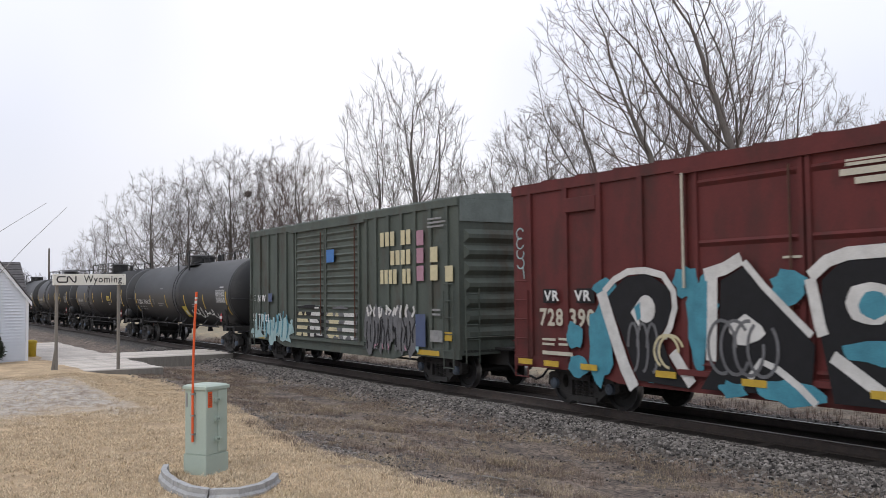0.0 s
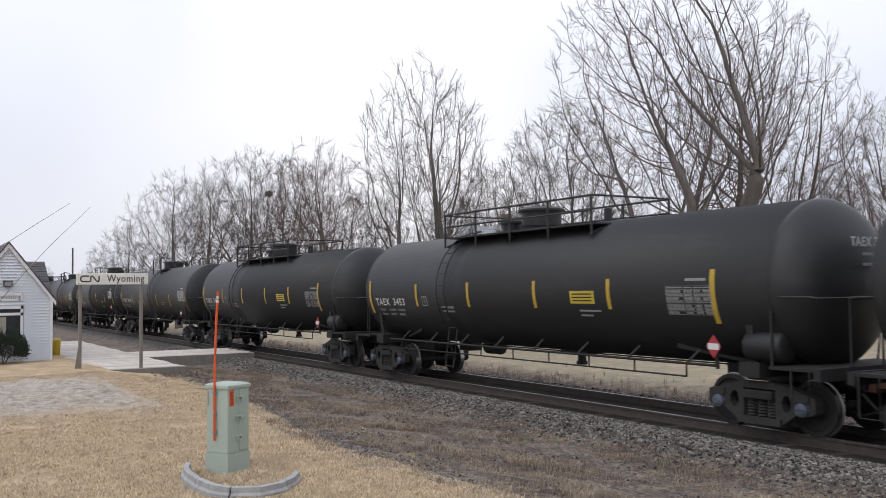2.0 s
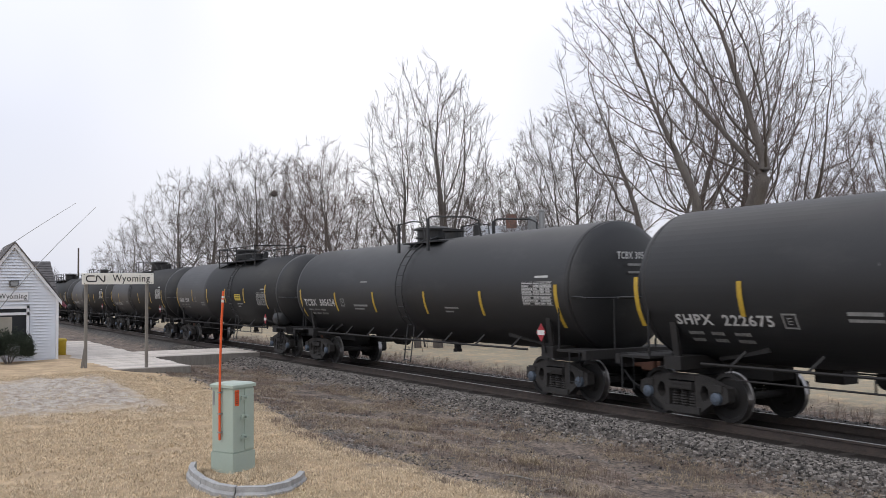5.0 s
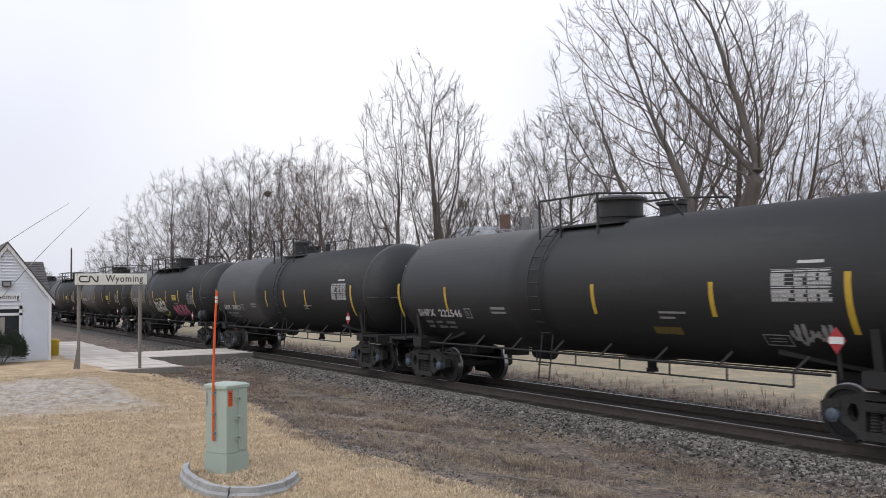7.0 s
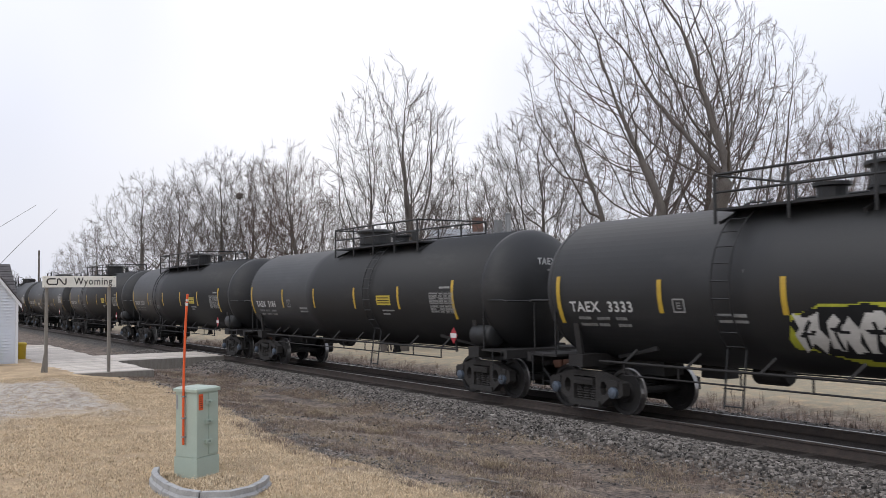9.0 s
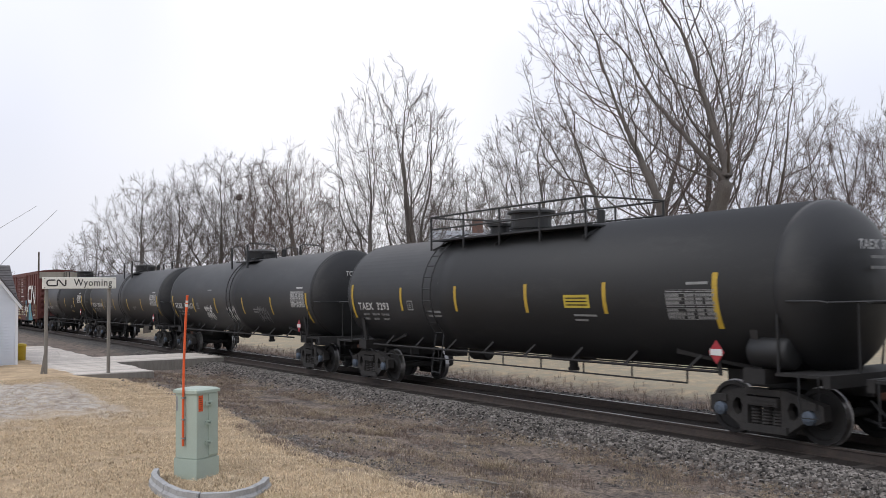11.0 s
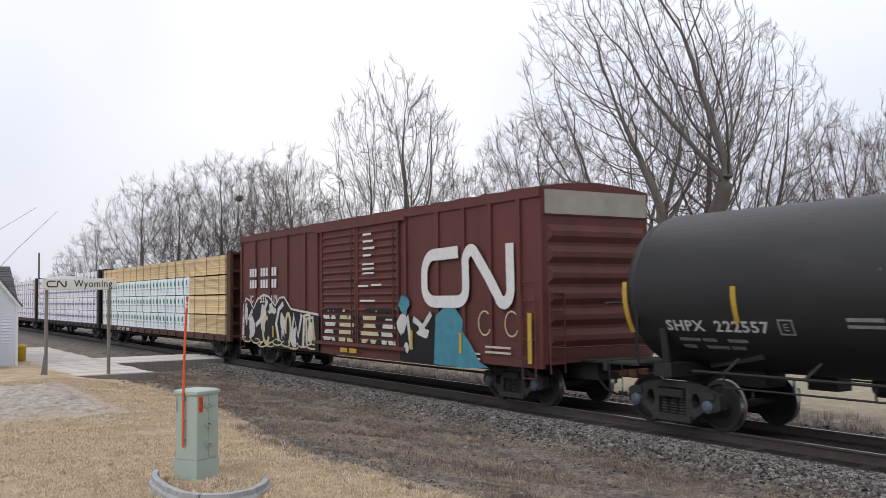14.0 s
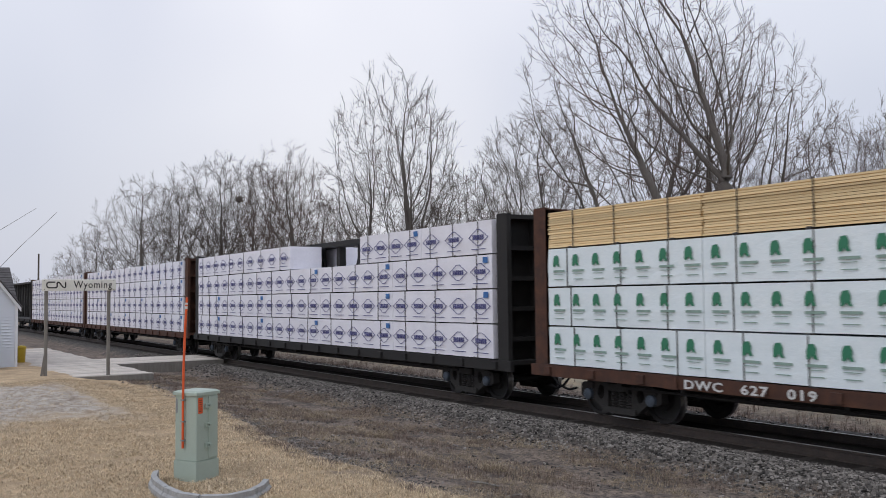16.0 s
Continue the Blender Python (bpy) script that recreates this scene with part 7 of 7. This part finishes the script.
part("bolt", bm, M["signink"], sign)

# ---- yellow bin at the building's corner ----
bin_ = thing("bin", "yellow plastic bin beside the building", "bin")
bm = bmesh.new()
lathe(bm, [(0.0, 0.15), (0.03, 0.17), (0.58, 0.19), (0.60, 0.21), (0.66, 0.21), (0.70, 0.16), (0.72, 0.0)], 18, "z", (-40.6, -8.40, 0.02))
part("body", bm, M["yellowbin"], bin_, "", True)

# ---- evergreen shrub under the window ----
rnd = random.Random(9)
shrub = thing("shrub", "dark green evergreen shrub before the building", "shrub")
V, F = [], []
for i in range(5200):
    a, e = rnd.uniform(0, 6.283), math.asin(rnd.uniform(-0.3, 1))
    r = rnd.uniform(0.55, 1.05) * (1 + 0.25 * math.sin(3 * a) * math.cos(2 * e))
    c = Vector((0.55 * r * math.cos(a) * math.cos(e), 0.95 * r * math.sin(a) * math.cos(e), 0.48 + 0.70 * r * math.sin(e)))
    d = (c - Vector((0, 0, 0.2))).normalized() + Vector((rnd.gauss(0, .5), rnd.gauss(0, .5), rnd.gauss(0, .4)))
    s1, s2 = side_axes(d)
    b = len(V)
    V += [tuple(c + s1 * 0.012), tuple(c - s1 * 0.012), tuple(c + d.normalized() * 0.09), tuple(c + s2 * 0.03 + d.normalized() * 0.05)]
    F += [(b, b + 1, b + 2), (b, b + 3, b + 2)]
me = bpy.data.meshes.new("foliage")
me.from_pydata(V, [], F)
part("foliage", me, M["evergreen"], shrub)
bm = bmesh.new()
for i in range(7):
    a = i * 0.9
    pipe(bm, [(0, 0, -0.1), (0.2 * math.cos(a), 0.3 * math.sin(a), 0.4), (0.35 * math.cos(a), 0.6 * math.sin(a), 0.8)], 0.02, 5, 0.008)
part("stem", bm, M["bark"], shrub)
shrub.matrix_basis = pose(-36.4, -10.75, 0.02)

# ---- utility cabinet with marker rod, in a kerbed bed ----
cab = thing("utility_cabinet", "pale green metal utility cabinet with an orange label", "utility cabinet")
A = 0.205
bm = bmesh.new()
box(bm, -A, A, -A, A, 0.24, 1.165)
bevelled(bm, 0.012, 2)
part("body", bm, M["cabinet"], cab)
bm = bmesh.new()
v0 = [bm.verts.new((sx * (A + 0.012), sy * (A + 0.012), 0.24)) for sx, sy in ((-1, -1), (1, -1), (1, 1), (-1, 1))]
v1 = [bm.verts.new((sx * (A + 0.012), sy * (A + 0.012), -0.15)) for sx, sy in ((-1, -1), (1, -1), (1, 1), (-1, 1))]
for k in range(4):
    bm.faces.new((v0[k], v0[(k + 1) % 4], v1[(k + 1) % 4], v1[k]))
bm.faces.new(v0)
part("plinth", bm, M["cabinet"], cab)
bm = bmesh.new()
vs = [(-A - 0.025, -A - 0.025), (A + 0.025, -A - 0.025), (A + 0.025, A + 0.025), (-A - 0.025, A + 0.025)]
lo, up, tp = [bm.verts.new((a, b, 1.15)) for a, b in vs], [bm.verts.new((a, b, 1.19)) for a, b in vs], [bm.verts.new((a * 0.8, b * 0.8, 1.215)) for a, b in vs]
for p, q in ((lo, up), (up, tp)):
    for k in range(4):
        bm.faces.new((p[k], p[(k + 1) % 4], q[(k + 1) % 4], q[k]))
bm.faces.new(tp)
bm.faces.new(lo[::-1])
part("lid", bm, M["cabinet"], cab)
bm = bmesh.new()
box(bm, 0.015, A - 0.008, -A - 0.014, -A + 0.002, 0.27, 1.13)
bevelled(bm, 0.005)
door = part("door", bm, M["cabinet"], cab)
for z in (0.42, 0.70, 0.97):
    bm = bmesh.new()
    box(bm, -0.055, 0.07, -A - 0.03, -A - 0.004, z, z + 0.018)
    box(bm, -0.055, 0.07, -A - 0.03, -A - 0.004, z + 0.045, z + 0.063)
    box(bm, -0.055, -0.03, -A - 0.035, -A - 0.004, z + 0.018, z + 0.045)
    box(bm, 0.02, 0.07, -A - 0.045, -A - 0.014, z + 0.016, z + 0.047)
    part("latch", bm, M["cabinet"], door)
bm = bmesh.new()
box(bm, -A + 0.035, -A + 0.115, -A - 0.005, -A + 0.001, 0.90, 1.12)
lab = part("warning_label", bm, M["orange"], cab, "orange warning label with small print")
bm = bmesh.new()
for i in range(6):
    box(bm, -A + 0.045, -A + 0.10, -A - 0.008, -A - 0.005, 0.93 + i * 0.03, 0.938 + i * 0.03)
part("label_print", bm, M["signink"], lab)
bm = bmesh.new()
box(bm, -A - 0.006, -A + 0.001, A - 0.05, A - 0.02, 0.90, 1.10)
part("data_plate", bm, M["galv"], cab)
bm = bmesh.new()
pipe(bm, [(-A - 0.035, 0.02, 0.42), (-A - 0.035, 0.02, 1.0), (-A - 0.04, 0.005, 1.5), (-A - 0.05, -0.035, 2.1), (-A - 0.065, -0.085, 2.52)], 0.017, 8)
rod = part("marker_rod", bm, M["orange"], cab, "tall orange fibreglass marker rod")
bm = bmesh.new()
for a, b in ((2.36, 2.40), (2.42, 2.45)):
    t0 = (a - 2.1) / 0.42
    pipe(bm, [(-A - 0.05 - 0.015 * t0, -0.035 - 0.05 * t0, a), (-A - 0.05 - 0.015 * t0 - 0.002, -0.035 - 0.05 * t0 - 0.005, b)], 0.0185, 8)
part("rod_band", bm, M["white"], rod)
bm = bmesh.new()
for z in (0.52, 0.78, 1.08):
    box(bm, -A - 0.055, -A, -0.005, 0.045, z, z + 0.02)
part("rod_clip", bm, M["galv"], rod)
cab.matrix_basis = pose(-12.96, -9.875, 0.0, 0, 0, 117.6)

kerb = thing("kerb", "weathered concrete kerb around the cabinet bed", "kerb")
path = [(-13.1, -10.42), (-12.75, -10.55), (-12.43, -10.60), (-11.89, -10.62), (-11.43, -10.58), (-11.10, -10.42), (-10.93, -10.11), (-11.04, -9.78), (-11.3, -9.52), (-11.6, -9.34)]
for a, b in ((0, 3), (3, 5), (5, 9)):
    bm = bmesh.new()
    rings = []
    for i in range(a, b + 1):
        p = Vector(path[i])
        d = (Vector(path[min(i + 1, 9)]) - Vector(path[max(i - 1, 0)])).normalized()
        nrm = Vector((d.y, -d.x))
        p = p + d * (0.012 if i == a else -0.012 if i == b else 0)
        rings.append([bm.verts.new((p.x + nrm.x * u, p.y + nrm.y * u, w)) for u, w in ((0.05, -0.2), (0.045, 0.02), (0.015, 0.05), (0.015, 0.115), (-0.06, 0.12), (-0.08, -0.2))])
    for r, s in zip(rings, rings[1:]):
        for k in range(5):
            bm.faces.new((r[k], s[k], s[k + 1], r[k + 1]))
    bm.faces.new(rings[0])
    bm.faces.new(rings[-1][::-1])
    part("kerb_piece", bm, M["kerb"], kerb)

# ---- two bent whip rods rising beside the building ----
for way in ([(-23.1, -13.9, -0.1), (-23.0, -13.6, 1.5), (-22.6, -12.85, 2.85), (-22.1, -12.04, 3.57), (-21.7, -11.41, 4.04), (-21.29, -10.76, 4.50)],
            [(-22.75, -13.0, -0.1), (-22.55, -12.65, 1.5), (-22.15, -12.02, 2.43), (-21.85, -11.58, 3.02), (-21.53, -11.09, 3.62), (-21.07, -10.38, 4.41)]):
    w = thing("whip_antenna", "thin grey bent whip rod beside the platform", "antenna", "whip rods")
    bm = bmesh.new()
    pipe(bm, way, 0.012, 6, 0.004)
    part("rod", bm, M["galv"], w)

# ---- far things: pole, house roof with chimney behind the trees, vent stack ----
pole = thing("utility_pole", "distant grey utility pole", "utility pole")
bm = bmesh.new()
pipe(bm, [(-127.9, 5.5, -1), (-127.9, 5.5, 8.7)], 0.14, 8, 0.10)
part("shaft", bm, M["wood_pole"], pole)
farhouse = thing("house", "house with a pale shingled roof behind the trees", "house")
farhouse.matrix_basis = pose(-49.9, 20.5, -0.4, 0, 0, 56)
bm = bmesh.new()
box(bm, -4.5, 4.5, -3.0, 3.0, 0, 5.0)
part("wall", bm, M["siding"], farhouse)
for s in (-1, 1):
    bm = bmesh.new()
    plate(bm, [(0, 7.15), (s * 3.5, 4.9), (s * 3.5, 4.75), (0, 7.0)], "x", -3.2 if s < 0 else -3.2, 6.4)
    part("roof", bm, M["galv"], farhouse, "pale grey shingled roof")
    bm = bmesh.new()
    plate(bm, [(-3.0, 5.0), (3.0, 5.0), (0, 6.95)], "x", s * 3.0 - 0.1, 0.2)
    part("gable", bm, M["siding"], farhouse)
for x, z in ((-2.6, 1.0), (0.0, 1.0), (2.6, 1.0), (-2.6, 3.2), (2.6, 3.2)):
    bm = bmesh.new()
    box(bm, x - 0.45, x + 0.45, -3.04, -2.98, z, z + 1.3)
    part("window", bm, M["glass"], farhouse)
bm = bmesh.new()
box(bm, -0.35, 0.35, -0.3, 0.3, 6.0, 7.9)
part("chimney", bm, M["brick"], farhouse, "brick chimney")
cottage = thing("house", "low white house with a brick chimney beyond the track", "house")
cx, cy, cz = spot(1.02, 76)
cottage.matrix_basis = pose(cx, cy, cz, 0, 0, 63)
bm = bmesh.new()
box(bm, -5.5, 5.5, -3.2, 3.2, 0.35, 3.0)
part("wall", bm, M["siding"], cottage, "white clapboard wall")
bm = bmesh.new()
box(bm, -5.45, 5.45, -3.15, 3.15, -0.3, 0.35)
part("foundation", bm, M["kerb"], cottage)
for s in (-1, 1):
    bm = bmesh.new()
    plate(bm, [(0, 4.35), (s * 3.6, 2.9), (s * 3.6, 2.75), (0, 4.2)], "x", -5.8, 11.6)
    part("roof", bm, M["galv"], cottage, "pale grey shingled roof")
    bm = bmesh.new()
    plate(bm, [(-3.1, 3.0), (3.1, 3.0), (0, 4.2)], "x", s * 5.4 - 0.05, 0.1)
    part("gable", bm, M["siding"], cottage)
for x in (-3.6, -0.6, 2.6):
    bm = bmesh.new()
    box(bm, x - 0.55, x + 0.55, -3.26, -3.19, 1.2, 2.4)
    wf = part("window", bm, M["trim"], cottage)
    bm = bmesh.new()
    box(bm, x - 0.46, x + 0.46, -3.28, -3.262, 1.28, 2.32)
    part("pane", bm, M["glass"], wf)
bm = bmesh.new()
box(bm, -6.3, -5.52, -1.0, 0.0, -0.3, 4.6)
part("chimney", bm, M["brick"], cottage, "brick chimney")
stack = thing("vent_stack", "grey twin metal stack beyond the track", "stack")
bm = bmesh.new()
lathe(bm, [(-0.6, 0.13), (6.3, 0.13), (6.34, 0.16), (6.42, 0.16), (6.46, 0.0)], 12, "z", (-36.25, 12.9, 0))
box(bm, -36.75, -36.45, 12.4, 12.7, -0.5, 6.1)
part("pipe", bm, M["galv"], stack)

# ---------------- scattered ground cover ----------------
rs = np.random.RandomState(7)


def scatter_mesh(name, V, F, material, label, category):
    me = bpy.data.meshes.new(name)
    me.from_pydata(V, [], F)
    me.materials.append(material)
    return tagged(new(name, me), label, category, kind="stuff")


# crushed stone: small lumps, deformed boxes
V, F = [], []
corner = [(-1, -1, -1), (1, -1, -1), (1, 1, -1), (-1, 1, -1), (-1, -1, 1), (1, -1, 1), (1, 1, 1), (-1, 1, 1)]
quads = ((0, 3, 2, 1), (4, 5, 6, 7), (0, 1, 5, 4), (1, 2, 6, 5), (2, 3, 7, 6), (3, 0, 4, 7))


def lump(x, y, z, s):
    b = len(V)
    c, d = math.cos(rs.rand() * 6.28), math.sin(rs.rand() * 6.28)
    k = rs.uniform(0.55, 1.15, (8, 3))
    for (i, j, l), (u, v, w) in zip(corner, k):
        px, py, pz = i * u * s, j * v * s * 0.8, l * w * s * 0.65
        V.append((x + px * c - py * d, y + px * d + py * c, z + pz + 0.25 * px))
    F.extend(tuple(b + q for q in f) for f in quads)


count = 0
while count < 34000:
    x = -4.0 - 44 * rs.rand() ** 1.5
    y = -1.36 - abs(rs.normal(0, 0.60))
    if y < -2.95 + 0.5 * noise.noise((x * 0.8, 3.0, 1.0)):
        continue
    lump(x, y, ground_z(x, y) + 0.008, rs.uniform(0.013, 0.035))
    count += 1
for k in range(4200):
    x = -5.0 - 30 * rs.rand()
    y = rs.uniform(-7.6, -2.6)
    if noise.noise((x * 0.5, y * 0.9, 5.0)) < 0.05:
        continue
    lump(x, y, ground_z(x, y) + 0.006, rs.uniform(0.010, 0.030))
for k in range(3000):
    x = -15.5 + rs.normal(0, 2.6)
    y = lawn_edge(x) + 0.25 + abs(rs.normal(0, 0.28))
    lump(x, y, ground_z(x, y) + 0.002, rs.uniform(0.007, 0.017))
for k in range(2500):
    x = rs.uniform(-45, 4)
    y = rs.uniform(1.7, 3.2)
    lump(x, y, ground_z(x, y) + 0.01, rs.uniform(0.02, 0.04))
scatter_mesh("ballast_stones", V, F, M["stone"], "loose grey crushed stone along the track", "gravel")

# grass blades and weeds: thin bent slips
def blades(count, place, h, w, lean, material, name, label, category):
    V, F = [], []
    while count > 0:
        got = place()
        if got is None:
            continue
        x, y, k, s = got
        z = ground_z(x, y)
        for i in range(k):
            a = rs.rand() * 6.28
            hh = h * rs.uniform(0.5, 1.3) * s
            l = abs(rs.normal(0, lean)) * hh
            bx, by = x + rs.normal(0, 0.03), y + rs.normal(0, 0.03)
            ca, sa = math.cos(a), math.sin(a)
            b = len(V)
            V += [(bx - sa * w, by + ca * w, z - 0.01), (bx + sa * w, by - ca * w, z - 0.01), (bx + ca * l * 0.5 + sa * w * 0.7, by + sa * l * 0.5 - ca * w * 0.7, z + hh * 0.6), (bx + ca * l * 0.5 - sa * w * 0.7, by + sa * l * 0.5 + ca * w * 0.7, z + hh * 0.6), (bx + ca * l * 1.3, by + sa * l * 1.3, z + hh)]
            F += [(b, b + 1, b + 2, b + 3), (b + 3, b + 2, b + 4)]
        count -= k
    scatter_mesh(name, V, F, material, label, category)


def on_lawn():
    x = -4.5 - 26 * rs.rand() ** 1.3
    y = lawn_edge(x) - 6.4 * rs.rand() + 0.15
    if y < -13.9 or (abs(x + 12.96) < 0.25 and abs(y + 9.87) < 0.25):
        return None
    if abs(x + 25.0) * 0.6 < 2.5 and abs(y + 10.6) * 1.35 < 2.4 and rs.rand() < 0.9:
        return None
    if noise.noise((x * 0.7, y * 0.7, 2.0)) + 0.4 * noise.noise((x * 2.5, y * 2.5, 3.0)) < -0.42 and rs.rand() < 0.8:
        return None
    return x, y, 4, 1.0


def on_verge():
    x = -4.0 - 32 * rs.rand() ** 1.3
    y = rs.uniform(lawn_edge(x) - 0.3, -2.35)
    if noise.noise((x * 0.55, y * 0.9, 8.0)) < -0.02:
        return None
    return x, y, 6, 1.0 + 0.8 * max(0, noise.noise((x * 1.3, y * 1.3, 4.0)))


def straw_verge():
    x = -4.0 - 32 * rs.rand() ** 1.3
    y = rs.uniform(lawn_edge(x), -2.5)
    if noise.noise((x * 0.7, y * 0.9, 20.0)) < -0.05:
        return None
    return x, y, 8, 1.0


def far_side():
    x = rs.uniform(-60, 2)
    y = 3.6 + abs(rs.normal(0, 1.0))
    return x, y, 7, 1.6


def tussock():
    cx, cy = ((-9.6, -6.3), (-7.6, -5.0), (-12.0, -5.4), (-16.5, -5.0), (-8.4, -4.2), (-20.5, -4.6))[rs.randint(6)]
    return cx + rs.normal(0, 0.13), cy + rs.normal(0, 0.13), 10, 1.6


def in_bed():
    a, r = rs.rand() * 6.28, rs.rand() ** 0.5
    x, y = -12.25 + 1.05 * r * math.cos(a), -9.98 + 0.5 * r * math.sin(a)
    if abs(x + 12.96) < 0.3 and abs(y + 9.87) < 0.3:
        return None
    return x, y, 5, 1.0


blades(230000, on_lawn, 0.036, 0.0036, 1.5, M["straw"], "lawn_grass", "short straw-coloured winter grass", "grass")
blades(52000, on_verge, 0.075, 0.0026, 0.8, M["weed"], "verge_weeds", "dry reddish brown weeds on the verge", "weeds")
blades(60000, straw_verge, 0.050, 0.003, 1.5, M["dullstraw"], "verge_grass", "matted dead grass on the verge", "grass")
blades(26000, far_side, 0.13, 0.004, 0.5, M["weed"], "trackside_weeds", "dry weeds beyond the track", "weeds")
blades(1500, tussock, 0.08, 0.0035, 1.2, M["dullstraw"], "grass_tussocks", "pale dead grass tussocks", "grass")
blades(2500, in_bed, 0.06, 0.004, 1.4, M["straw"], "bed_grass", "dead grass in the kerbed bed", "grass")
# sticks lying on the verge
for x, y, l, a in ((-10.9, -6.35, 0.55, 20), (-7.7, -5.6, 0.35, 70), (-9.9, -6.6, 0.3, 110)):
    st = thing("stick", "grey dead stick lying on the verge", "stick", "sticks on the verge")
    bm = bmesh.new()
    pipe(bm, [(-l / 2, 0, 0), (-l * 0.1, 0.02, 0.01), (l / 2, -0.01, 0)], 0.02, 6, 0.012)
    part("branch", bm, M["post"], st)
    st.matrix_basis = pose(x, y, ground_z(x, y) + 0.02, 0, 0, a)

# ---------------- ties ----------------
bm = bmesh.new()
box(bm, -0.115, 0.115, -1.30, 1.30, -0.36, -0.182)
bevelled(bm, 0.015)
tie = mesh_of("tie", bm)
for i in range(130):
    o = part("tie", tie, M["tie"], track)
    o.location = (-62 + i * 0.52, 0.03 * math.sin(i * 4.3), 0.006 * math.sin(i * 9.1))
V, F = [], []
for x0, n in ((-62 - 0.52 * 260, 260), (6.0, 60)):
    for i in range(n):
        b = len(V)
        x = x0 + i * 0.52
        V += [(x + sx * 0.115, sy * 1.3, z) for z in (-0.36, -0.182) for sx, sy in ((-1, -1), (1, -1), (1, 1), (-1, 1))]
        F += [tuple(b + k for k in q) for q in quads]
me = bpy.data.meshes.new("ties_far")
me.from_pydata(V, [], F)
tagged(part("ties_far", me, M["tie"], track), kind="stuff")


def motions():
    for ob, x in MOVING:
        walk(ob, [(t, pose(x + coasted(t), 0, 0)) for t in (0, 1, 4, 8, 12, 15, 15.4, 15.66, 15.74, 16)])


motions()
